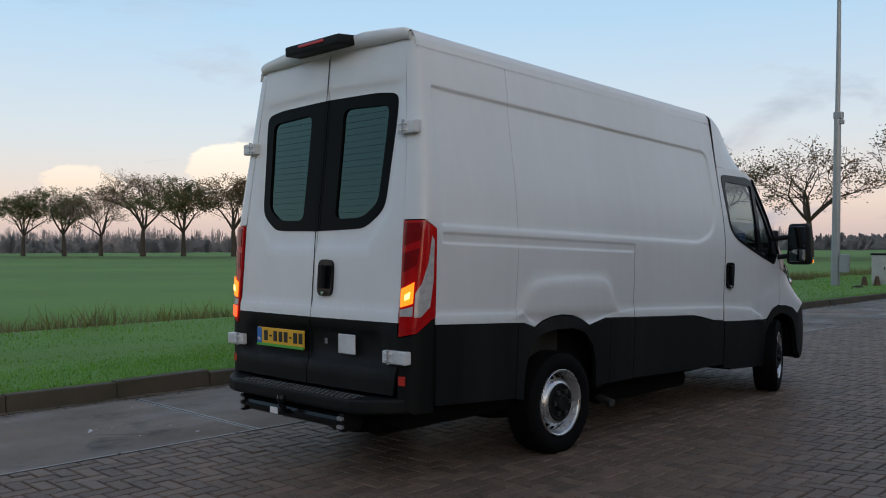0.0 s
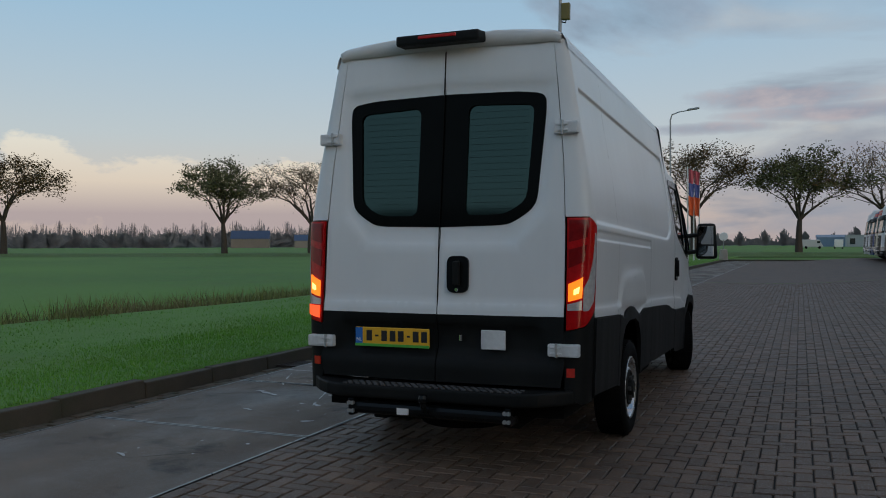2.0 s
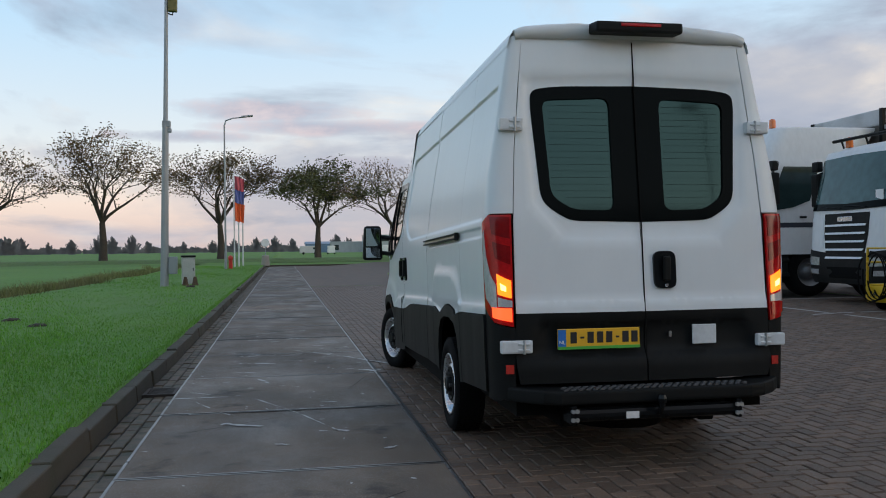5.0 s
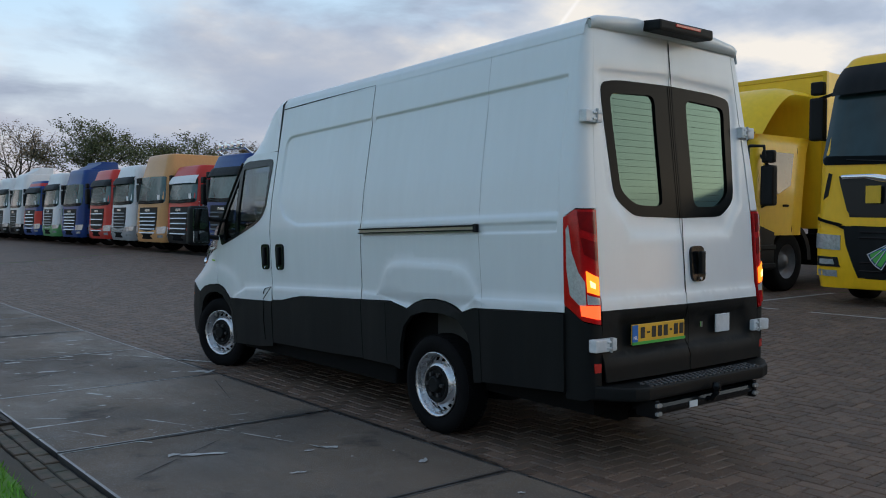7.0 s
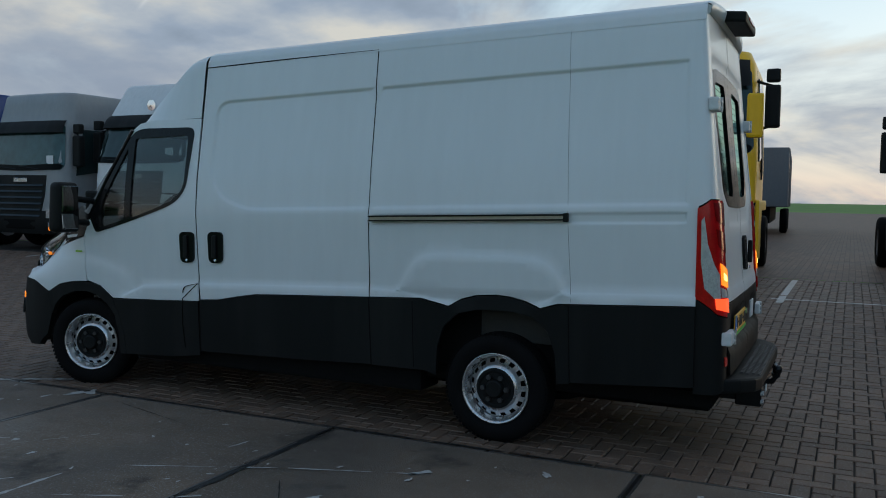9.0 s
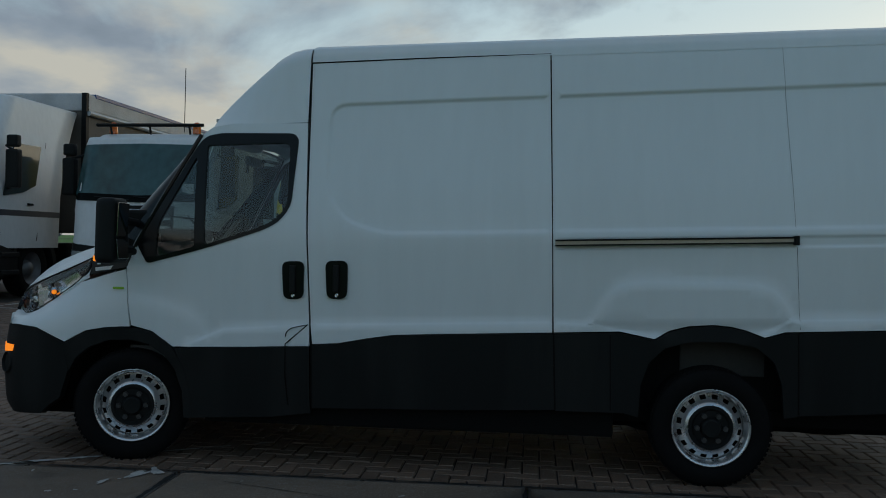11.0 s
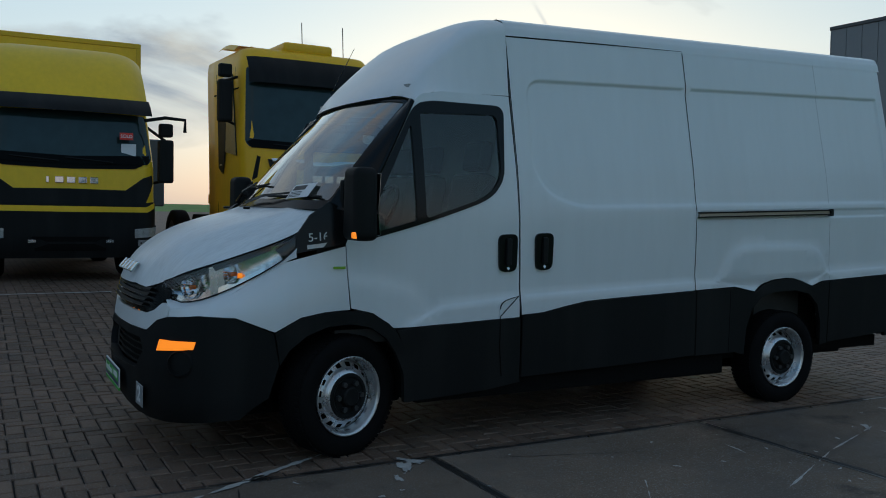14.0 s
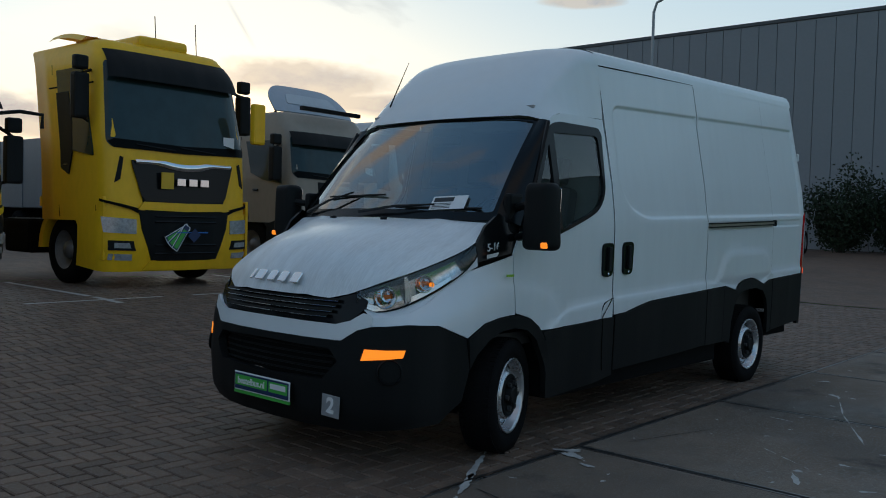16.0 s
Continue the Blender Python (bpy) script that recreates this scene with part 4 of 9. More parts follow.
def lamp_half(sign):
    s = sign
    top = curve3([raked(s * 0.590, 4.430, 1.075), raked(s * 0.690, 4.338, 1.118), raked(s * 0.785, 4.18, 1.178), raked(s * 0.860, 3.95, 1.258), raked(s * 0.890, 3.79, 1.322)], 14)
    low = curve3([raked(s * 0.600, 4.440, 1.020), raked(s * 0.655, 4.385, 0.966), raked(s * 0.745, 4.262, 0.980), raked(s * 0.838, 4.083, 1.060), raked(s * 0.897, 3.89, 1.170), raked(s * 0.912, 3.80, 1.255)], 14)
    o = Vector((s * 0.5, 0.8, 0.1))
    house = part("headlamp", loft([p - o * 0.05 for p in top], [p - o * 0.05 for p in low], 4, -0.02, o), LENS_CLEAR, van, "long clear headlamp, unlit")
    for t, r in ((0.24, 0.062), (0.50, 0.050)):
        k = int(t * 14)
        c = (top[k] + low[k]) / 2 - o * 0.012
        bowl = lathe([(-0.045, 0.008), (-0.038, r * 0.5), (-0.012, r * 0.85), (0.008, r), (0.008, r * 1.06)], "y", 24)
        bowl.transform(Matrix.Translation(c) @ Euler((0, 0, -s * 0.55)).to_matrix().to_4x4())
        part("reflector", bowl, CHROME, house, "chrome reflector bowl")
        part("bulb", lathe([(-0.03, 0.0), (-0.028, 0.012), (0.0, 0.012), (0.006, 0.0)], "y", 12, c), AMBER, house)
    part("divider", loft([top[5].lerp(low[5], q) - o * 0.006 for q in (0.04, 0.5, 0.96)], [top[6].lerp(low[6], q) - o * 0.04 for q in (0.04, 0.5, 0.96)], 2), SILVER, house)
    stp = loft([p - o * 0.022 for p in low[1:11]], [p.lerp(q, 0.25) - o * 0.025 for p, q in zip(low[1:11], top[1:11])], 2)
    part("lamp_strip", stp, CHROME, house)
    part("brow", loft([p - o * 0.014 for p in top[1:12]], [p.lerp(q, 0.20) - o * 0.020 for p, q in zip(top[1:12], low[1:12])], 2), CABIN, house, "dark brow inside the lamp")
    part("turn_bulb", lathe([(0, 0.0), (0.01, 0.014), (0.024, 0.014), (0.03, 0.0)], "y", 12, low[8].lerp(top[8], 0.3) - o * 0.02), LIT_AMBER, house, "lit amber bulb")
    edge = curve3([wing_edge(s, y, z) for y, z in ((4.43, 0.938), (4.36, 0.948), (4.26, 0.970), (4.16, 1.010), (4.03, 1.085), (3.86, 1.175), (3.80, 1.20))], 14)
    part("wing_edge", loft([p - o * 0.012 for p in low], edge, 3, 0.006, o), VAN_WHITE, van)
    cov = part("lamp_cover", loft(top, low, 5, 0.012, o), LAMP_GLASS, house, "clear lamp cover")
    cov.visible_shadow = False
    part("lamp_seal", tube(low + top[::-1] + [low[0]], 0.004, 6, False), GLOSS_BLACK, house)


lamp_half(-1)
lamp_half(1)


# grille, white bumper lip, black bumper
def nose_panel(nm, outline, mat, parent, off=0.0, step=0.05, holes=(), label="", depth=0.02):
    return part(nm, panel(nose, outline, holes, step=step, off=off, depth=depth), mat, parent, label)


def mirror_outline(half):
    return half + [(-u, v) for u, v in half[::-1]]


gr = nose_panel("grille", mirror_outline([(0.0, 1.05), (0.30, 1.045), (0.46, 1.035), (0.60, 1.065), (0.68, 1.03), (0.675, 0.985), (0.60, 0.925), (0.52, 0.903), (0.0, 0.903)]), GLOSS_BLACK, van, -0.012, label="black grille with three bars")
for k, z in enumerate((1.026, 0.998, 0.969, 0.940)):
    w_ = (0.52, 0.51, 0.49, 0.46)[k]
    pts = [nose(u, z)[0] + Vector((0, 0.004, 0)) for u in np.linspace(-w_, w_, 19)]
    bar = loft([p + Vector((0, 0, 0.008)) for p in pts], [p + Vector((0, 0.012, -0.006)) for p in pts], 2, 0.005)
    gb = part("grille_bar", bar, CLAD, gr)
    part("bar_edge", tube([p + Vector((0, 0.014, -0.006)) for p in pts], 0.0028, 5, False), CHROME, gb, "thin chrome edge")
nose_panel("bumper_lip", mirror_outline([(0.0, 0.90), (0.52, 0.898), (0.61, 0.922), (0.68, 0.965), (0.715, 0.958), (0.735, 0.945), (0.735, 0.895), (0.66, 0.875), (0.565, 0.813), (0.0, 0.813)]), VAN_WHITE, van, 0.008, label="white painted bumper top")
hole = mirror_outline([(0.0, 0.775), (0.50, 0.765), (0.56, 0.70), (0.47, 0.60), (0.0, 0.585)])
end_s = nose_s(3.93, 0.7)
bum = nose_panel("front_bumper", mirror_outline([(0.0, 0.810), (0.565, 0.810), (0.66, 0.872), (0.74, 0.895), (nose_s(4.30, 0.9), 0.902), (nose_s(4.13, 0.89), 0.886), (nose_s(3.935, 0.8), 0.797), (nose_s(3.905, 0.62), 0.62), (nose_s(3.96, 0.45), 0.45), (nose_s(4.10, 0.34), 0.345), (0.5, 0.315), (0.0, 0.315)]), CLAD, van, 0.012, holes=[hole], label="black plastic front bumper", depth=0.05)
nose_panel("air_intake", [(u * 1.03, v) for u, v in hole], DARK, bum, -0.05, depth=0)
for k in range(5):
    z = 0.615 + k * 0.034
    pts = [nose(u, z)[0] - Vector((0, 0.035, 0)) for u in np.linspace(-0.5, 0.5, 15)]
    part("intake_bar", tube(pts, 0.006, 5), CLAD, bum)
for sign in (-1, 1):
    a, b = sorted((sign * 0.71, sign * 0.925))
    ind = [(sign * 0.715, 0.776), (sign * 0.935, 0.770), (sign * 0.925, 0.730), (sign * 0.70, 0.716)]
    nose_panel("front_indicator", ind, LIT_AMBER, bum, 0.018, label="lit amber indicator")
    c, n = nose(sign * 0.86, 0.655)
    fog = lathe([(0.014, 0.072), (0.022, 0.064), (-0.01, 0.050), (-0.03, 0.0)], "y", 24)
    fog.transform(Matrix.Translation(c) @ n.to_track_quat("Y", "Z").to_matrix().to_4x4())
    part("fog_lamp_recess", fog, CLAD, bum)
# dealer plate and a number plaque
c, n = nose(0.0, 0.50)
pm = Matrix.Translation(c + Vector((0, 0.03, 0))) @ pose(0, 0, 0, 90, 0, 180)
dp = part("dealer_plate", box(-0.26, 0.26, -0.055, 0.055, 0, 0.008, 0.003, 1, pm), WHITE_PRINT, bum, "dealer plate with green and blue fields")
part("blue_field", box(-0.252, 0.252, -0.047, 0.047, 0.008, 0.010, m=pm), NAVY_PRINT, dp)
part("green_field", box(-0.245, 0.06, -0.024, 0.036, 0.010, 0.012, m=pm), GREEN_PRINT, dp)
part("green_field", box(0.075, 0.245, -0.024, 0.036, 0.010, 0.012, m=pm), GREEN_PRINT, dp)
part("green_field", box(-0.26, 0.26, -0.072, -0.056, 0, 0.009, m=pm), GREEN_PRINT, dp)
lettering("bestelbus.nl", 0.055, pm @ pose(-0.092, 0.004, 0.013), WHITE_PRINT, dp, 0.001, "plate_letters", "white lettering", 0.001)
part("logo_bar", box(0.09, 0.23, -0.004, 0.026, 0.012, 0.014, m=pm), WHITE_PRINT, dp)
c, n = nose(-0.53, 0.455)
qm = Matrix.Translation(c + n * 0.02) @ pose(0, 0, 0, 90, 0, 180 + 6) @ pose(0, 0, 0, 0, 0, -3)
nq = part("number_plaque", box(-0.065, 0.065, -0.06, 0.06, 0, 0.004, 0.002, 1, qm), GALV, bum, "grey metal plaque with a white digit")
lettering("2", 0.115, qm @ pose(0.0, 0, 0.006), WHITE_PRINT, nq, 0.001, "digit", "", 0.004)

# mirrors on black arms
for sign in (-1, 1):
    mc = Vector((sign * 1.165, 3.535, 1.415))
    sh = box(-0.105, 0.105, -0.066, 0.066, -0.195, 0.195, 0.048, 4)
    for v in sh.verts:
        v.co.x *= 1 - 0.10 * (v.co.z / 0.2)
        if v.co.y > 0.02:
            v.co.x *= 0.9
    sh.transform(Matrix.Translation(mc))
    for f in sh.faces:
        f.smooth = True
    mir = part("door_mirror", sh, CLAD, van, "black door mirror on two arms")
    for z0, z1, tip in ((-0.035, 0.165, -0.05), (-0.165, -0.05, 0.10)):
        g = box(-0.080, 0.080, -0.002, 0.002, z0, z1, 0.0015, 1)
        for v in g.verts:
            v.co.y += tip * (v.co.z - (z0 + z1) / 2) - sign * 0.07 * v.co.x
        g.transform(Matrix.Translation(mc + Vector((0, -0.072, 0))))
        part("mirror_glass", g, material("mirror", (0.50, 0.53, 0.55), 0.03, metal=1.0, vary=0.0, rough_vary=0), mir, "mirror glass")
    for z in (0.07, -0.11):
        part("mirror_arm", tube([mc + Vector((-sign * 0.09, 0.0, z)), Vector((sign * 0.93, 3.47, mc.z + z - 0.02))], 0.024, 8), CLAD, mir)
    foot = box(-0.02, 0.03, -0.07, 0.08, -0.19, 0.16, 0.02, 2)
    foot.transform(Matrix.Translation((sign * 0.925, 3.47, 1.39)))
    part("mirror_foot", foot, CLAD, mir)
    li = box(-0.012, 0.030, -0.03, 0.060, -0.022, 0.014, 0.010, 2)
    li.transform(Matrix.Translation(mc + Vector((sign * 0.075, 0.010, -0.160))))
    part("mirror_indicator", li, LIT_AMBER, mir, "lit amber repeater lamp")

# ---- tail of the van ----
DOOR_TOP = 2.648
for sign in (-1, 1):
    outl = [(sign * 0.004, 2.674), (sign * 0.715, DOOR_TOP), (sign * 0.745, 2.35), (sign * 0.79, 1.90), (sign * 0.812, 1.5), (sign * 0.815, 0.953), (sign * 0.004, 0.950)]
    if sign < 0:
        outl = outl[::-1]
    wo_ = [(sign * 0.012, 2.345), (sign * 0.50, 2.335), (sign * 0.665, 2.310), (sign * 0.668, 2.20), (sign * 0.625, 1.66), (sign * 0.585, 1.60), (sign * 0.47, 1.525), (sign * 0.40, 1.512), (sign * 0.012, 1.505)]
    wr = [tuple(p) for p in rounded(wo_, [0.0, 0.1, 0.06, 0.05, 0.06, 0.05, 0.1, 0.05, 0.0])]

    def door_surf(x, z, sign=sign):
        p, n = rear(x, z)
        band = smooth_step(signed(x, z, [(sign * a, b) for a, b in [(-0.2, 2.42), (0.70, 2.385), (0.715, 2.2), (0.68, 1.62), (0.50, 1.40), (-0.2, 1.395)]]), 0.024)
        low_ = smooth_step(1.02 - z, 0.02)
        return p + Vector((0, 0.014 * band - 0.010 * low_, 0)), n

    ln = [[(sign * x, z) for x in np.arange(0.03, 0.8, 0.06) for z in (1.005, 1.02, 1.035)], bumped([(sign * a, b) for a, b in [(0.0, 2.42), (0.70, 2.385), (0.715, 2.2), (0.68, 1.62), (0.50, 1.40), (0.0, 1.395)]], 0.024)]
    left_ln = [[(-abs(a), b) for a, b in grp] for grp in ln]
    sheet = panel(lambda x, z: door_surf(x, z, -1), [(-abs(a), b) for a, b in (outl if sign < 0 else outl[::-1])], [[(-abs(a), b) for a, b in wr]], step=0.05, lines=left_ln)
    if sign > 0:
        bmesh.ops.scale(sheet, vec=(-1, 1, 1), verts=sheet.verts[:])
        bmesh.ops.reverse_faces(sheet, faces=sheet.faces[:])
    rd = part("rear_door", sheet, VAN_WHITE, van, "white rear door with tinted window")
    frit_o = [(sign * 0.0035, 2.353), *[(a * 1.006 + sign * 0.004, b + (0.007 if b > 2.0 else -0.007)) for a, b in wr if abs(a) > 0.02], (sign * 0.0035, 1.497)]
    gl = part("rear_window", panel(door_surf, frit_o, [[tuple(p) for p in rounded([(sign * 0.165, 2.275), (sign * 0.60, 2.255), (sign * 0.592, 2.10), (sign * 0.565, 1.66), (sign * 0.43, 1.575), (sign * 0.165, 1.570)], 0.06)]], step=0.06, off=0.003, depth=0.016), FRIT, rd, "black rear window border")
    pn = part("window_pane", panel(door_surf, [tuple(p) for p in rounded([(sign * 0.155, 2.285), (sign * 0.61, 2.265), (sign * 0.60, 2.10), (sign * 0.575, 1.655), (sign * 0.435, 1.565), (sign * 0.155, 1.560)], 0.06)], step=0.08, off=-0.010, depth=0), PANE_DARK, gl, "dark tinted pane")
    pn.visible_shadow = False
    for k in range(16):
        z = 1.61 + k * 0.041
        part("heater_wire", tube([rear(sign * 0.175, z)[0] + V(0, 0.0225, 0), rear(sign * (0.56 if z > 1.68 else 0.47), z)[0] + V(0, 0.0225, 0)], 0.0008, 4, False), DARK, gl)
    # lower black door part with plate recess
    lo = [(sign * 0.004, 0.946), (sign * 0.815, 0.949), (sign * 0.822, 0.66), (sign * 0.80, 0.535), (sign * 0.004, 0.530)]

    def low_surf(x, z):
        p, n = rear(x, z)
        rec = smooth_step(signed(x, z, [(-0.66, 0.885), (0.66, 0.885), (0.70, 0.70), (-0.70, 0.70)]), 0.03)
        ledge = smooth_step(0.68 - z, 0.02)
        return p + Vector((0, 0.030 * rec - 0.02 * ledge - 0.012, 0)), n

    ln = [[(sign * x, z) for x in np.arange(0.03, 0.8, 0.06) for z in (0.665, 0.68, 0.695, 0.71, 0.87, 0.885, 0.9)]]
    ld = part("door_lower_panel", panel(low_surf, lo if sign > 0 else lo[::-1], step=0.05, lines=ln), CLAD, rd, "black lower door panel")
    # hinges
    for z, x0, x1 in ((2.095, 0.735, 0.885), (0.757, 0.725, 0.915)):
        y = float(np.interp(z, REAR_Z, REAR_Y)) - 0.004
        hb = box(min(sign * x0, sign * x1), max(sign * x0, sign * x1), y - 0.026, y + 0.03, z - 0.038, z + 0.038, 0.010, 2)
        hg = part("door_hinge", hb, HINGE, rd, "white metal door hinge")
        part("hinge_pin", tube([(sign * (x0 + 0.055), y - 0.028, z - 0.042), (sign * (x0 + 0.055), y - 0.028, z + 0.042)], 0.009, 8), GALV, hg)
        for dz in (-0.018, 0.018):
            part("hinge_clip", box(sign * (x0 + 0.055) - 0.035, sign * (x0 + 0.055) + 0.035, y - 0.034, y - 0.024, z + dz - 0.006, z + dz + 0.006, 0.002, 1), HINGE, hg)
    # corner pillar above the lamp, and bumper corner below
    def corner(t, z, s=sign):
        """t 0 at the flank, 1 at the door edge."""
        zb = z - RAKE * 2.42
        xs = float(np.interp(zb, SIDE_Z, SIDE_X))
        xi = float(np.interp(z, [0.4, 1.5, 1.9, 2.35, 2.7], [0.822, 0.818, 0.796, 0.751, 0.71]))
        yr = float(np.interp(z, REAR_Z, REAR_Y)) + 0.012
        ys = float(np.interp(z, [0.4, 1.5, 2.0, 2.6], [-1.212, -1.212, -1.197, -1.165]))
        a = t * math.pi / 2
        p, q = math.sin(a) ** 0.75 if a > 0 else 0, math.cos(a)
        q = max(q, 0) ** 0.75
        return Vector((s * (xi + (xs - xi) * q), ys + (yr - ys) * p, z)), Vector((s * (math.cos(a) + 0.05), -math.sin(a) - 0.02, 0.05)).normalized()

    part("rear_pillar", panel(corner, [(0, 1.512), (0.35, 1.553), (1, 1.553), (1, 2.655), (0, 2.645)], step=0.06, depth=0.01), VAN_WHITE, van)
    lamp_o = [(0.0, 1.50), (0.35, 1.545), (0.98, 1.545), (0.98, 0.875), (0.45, 0.90), (0.0, 0.985)]
    lb = part("tail_lamp", panel(corner, lamp_o, step=0.05, off=0.010, depth=0.02), LENS_RED, van, "tall red tail lamp with lit lower segments")
    part("reversing_lens", panel(corner, [(0.07, 1.43), (0.14, 1.455), (0.22, 1.30), (0.40, 1.18), (0.57, 1.125), (0.57, 0.99), (0.40, 0.985), (0.14, 1.045), (0.07, 1.20)], step=0.04, off=0.015, depth=0.006), LENS_TAIL, lb, "clear reversing segment")
    part("reversing_lens", panel(corner, [(0.61, 1.052), (0.96, 1.03), (0.96, 0.992), (0.61, 0.995)], step=0.04, off=0.016, depth=0.006), LENS_TAIL, lb, "clear ribbed segment")
    part("lens_block", panel(corner, [(0.42, 1.53), (0.95, 1.53), (0.95, 1.40), (0.50, 1.43)], step=0.04, off=0.014, depth=0.005), LENS_DEEP, lb, "deep red lens block")
    part("lens_block", panel(corner, [(0.50, 1.385), (0.95, 1.355), (0.95, 1.245), (0.58, 1.285)], step=0.04, off=0.014, depth=0.005), LENS_DEEP, lb, "deep red lens block")
    part("bulb_core", panel(corner, [(0.70, 1.135), (0.84, 1.115), (0.84, 1.085), (0.72, 1.095)], step=0.03, off=0.024, depth=0.004), LIT_CORE, lb, "bright bulb core")
    part("indicator_segment", panel(corner, [(0.61, 1.19), (0.95, 1.15), (0.95, 1.045), (0.62, 1.068)], step=0.03, off=0.019, depth=0.006), LIT_AMBER, lb, "lit amber indicator segment")
    part("tail_segment", panel(corner, [(0.40, 0.990), (0.95, 0.985), (0.95, 0.905), (0.42, 0.930)], step=0.04, off=0.018, depth=0.006), LIT_RED if sign < 0 else LENS_RED, lb, "lit red tail segment")
    bc = [(-0.0, 0.98), (0.45, 0.893), (1.0, 0.868), (1.0, 0.47), (0.5, 0.435), (0.0, 0.435)]
    bco = part("bumper_corner", panel(corner, bc, step=0.06, off=0.008, depth=0.03), CLAD, van, "black bumper corner")
    ref = panel(corner, [(0.78, 0.650), (0.97, 0.650), (0.97, 0.597), (0.78, 0.597)], step=0.05, off=0.016, depth=0.008)
    part("reflector", ref, REFLEX, bco, "red reflector")

# roof edge over the doors with the high brake light
def roof_z(x):
    return float(np.interp(abs(x), [0, 0.28, 0.55, 0.70, 0.765, 0.792, 0.806], [2.740, 2.736, 2.724, 2.710, 2.684, 2.642, 2.587]))


EX = [0.768 * math.copysign(abs(k) ** 0.8, k) for k in np.linspace(-1, 1, 33)]
edge_c = [1 - 0.45 * (abs(x) / 0.768) ** 6 for x in EX]
edge_t = [Vector((x, -1.190, roof_z(x) + 0.003)) for x in EX]
edge_m = [Vector((x * 0.995, -1.196 - 0.048 * c, roof_z(x) - 0.018 * c - 0.010 * math.cos(x * 9) * (0.35 < abs(x) < 0.7))) for x, c in zip(EX, edge_c)]
edge_b = [Vector((x * 0.985, -1.200 - 0.020 * c, roof_z(x) - 0.010 - 0.080 * c)) for x, c in zip(EX, edge_c)]
inner_t = [Vector((p.x, -1.12, p.z - 0.012)) for p in edge_t]
inner_b = [Vector((p.x, -1.12, p.z + 0.004)) for p in edge_b]
lip = join(loft(inner_t, edge_t, 2), loft(edge_t, edge_m, 3, 0.01, V(0, -0.7, 0.7)), loft(edge_m, edge_b, 2, 0.004, V(0, -1, 0)), loft(edge_b, inner_b, 1))
for k in (0, -1):
    ring = [lip.verts.new(q[k]) for q in (inner_t, edge_t, edge_m, edge_b, inner_b)]
    lip.faces.new(ring)
bmesh.ops.remove_doubles(lip, verts=lip.verts[:], dist=1e-5)
bmesh.ops.recalc_face_normals(lip, faces=lip.faces[:])
part("roof_edge", lip, VAN_WHITE, van)
bl = box(-0.295, 0.285, -1.36, -1.19, 2.668, 2.735, 0.016, 2)
for v in bl.verts:
    if v.co.y < -1.28:
        v.co.z -= 0.010
        v.co.x *= 0.97
hb = part("high_brake_light", bl, CLAD, van, "black roof lamp housing")
part("brake_lens", box(-0.13, 0.13, -1.366, -1.35, 2.692, 2.712, 0.003, 1), LENS_RED, hb, "red brake lens")
# black seals behind the door gaps, added to paint in the gaps' shade
part("door_seal", tube([rear(-0.0, z)[0] + V(0, 0.034, 0) for z in (0.54, 0.95, 1.5, 2.06, 2.64)], 0.012, 6), DARK, van)
for sign in (-1, 1):
    seal = [(sign * float(np.interp(z, [0.4, 1.5, 1.9, 2.35, 2.7], [0.818, 0.815, 0.793, 0.748, 0.712])), z) for z in np.linspace(0.55, 2.62, 14)]
    part("door_seal", tube([rear(x, z)[0] + V(0, 0.034, 0) for x, z in seal], 0.012, 6), DARK, van)
mid_l = [rear(-0.004, z)[0] + V(0, -0.004 if z > 0.95 else -0.016, 0) for z in np.linspace(0.54, 2.63, 30)]
part("shut_line", loft(mid_l, [p + V(0.008, 0, 0) for p in mid_l], 1), DARK, van)
# handle on the right door
rh = part("rear_door_handle", panel(rear, [tuple(p) for p in rounded([(0.062, 1.315), (0.208, 1.315), (0.208, 1.085), (0.066, 1.085)], 0.05)], step=0.04, off=0.018, depth=0.02), GLOSS_BLACK, van, "black rear door handle")
part("grip", box(0.115, 0.160, -1.405, -1.375, 1.135, 1.285, 0.010, 2), CLAD, rh)
part("lock", lathe([(-0.004, 0.0), (-0.004, 0.010), (0.0, 0.012)], "y", 12, (0.137, -1.388, 1.107)), CHROME, rh)
# number plate: its characters stay as bars
np_ = part("number_plate", box(-0.567, -0.046, -1.392, -1.380, 0.735, 0.855, 0.004, 1), PLATE_YELLOW, van, "yellow number plate")
part("plate_band", box(-0.565, -0.515, -1.395, -1.390, 0.750, 0.852), PLATE_BLUE, np_, "blue band")
part("plate_frame", box(-0.567, -0.046, -1.397, -1.390, 0.733, 0.750), GREEN_PRINT, np_, "green frame strip")
lettering("NL", 0.03, Matrix.Translation((-0.540, -1.396, 0.775)) @ pose(0, 0, 0, 90, 0, 0), WHITE_PRINT, np_, 0.001, "country_letters")
for k, (a, b) in enumerate(((-0.487, -0.447), (-0.425, -0.400), (-0.380, -0.340), (-0.320, -0.280), (-0.262, -0.222), (-0.200, -0.178), (-0.158, -0.118), (-0.100, -0.060))):
    zc = 0.802
    hh = 0.034 if k not in (1, 5) else 0.006
    part("plate_bar", box(a, b, -1.3945, -1.390, zc - hh, zc + hh, 0.001, 1), BLACK_PRINT, np_)
part("blank_plate", box(0.300, 0.458, -1.392, -1.380, 0.742, 0.862, 0.004, 1), HINGE, van, "blank grey metal plate")
part("plate_lock", tube([(0.16, -1.372, 0.79), (0.16, -1.372, 0.825)], 0.012, 8), CHROME, van)
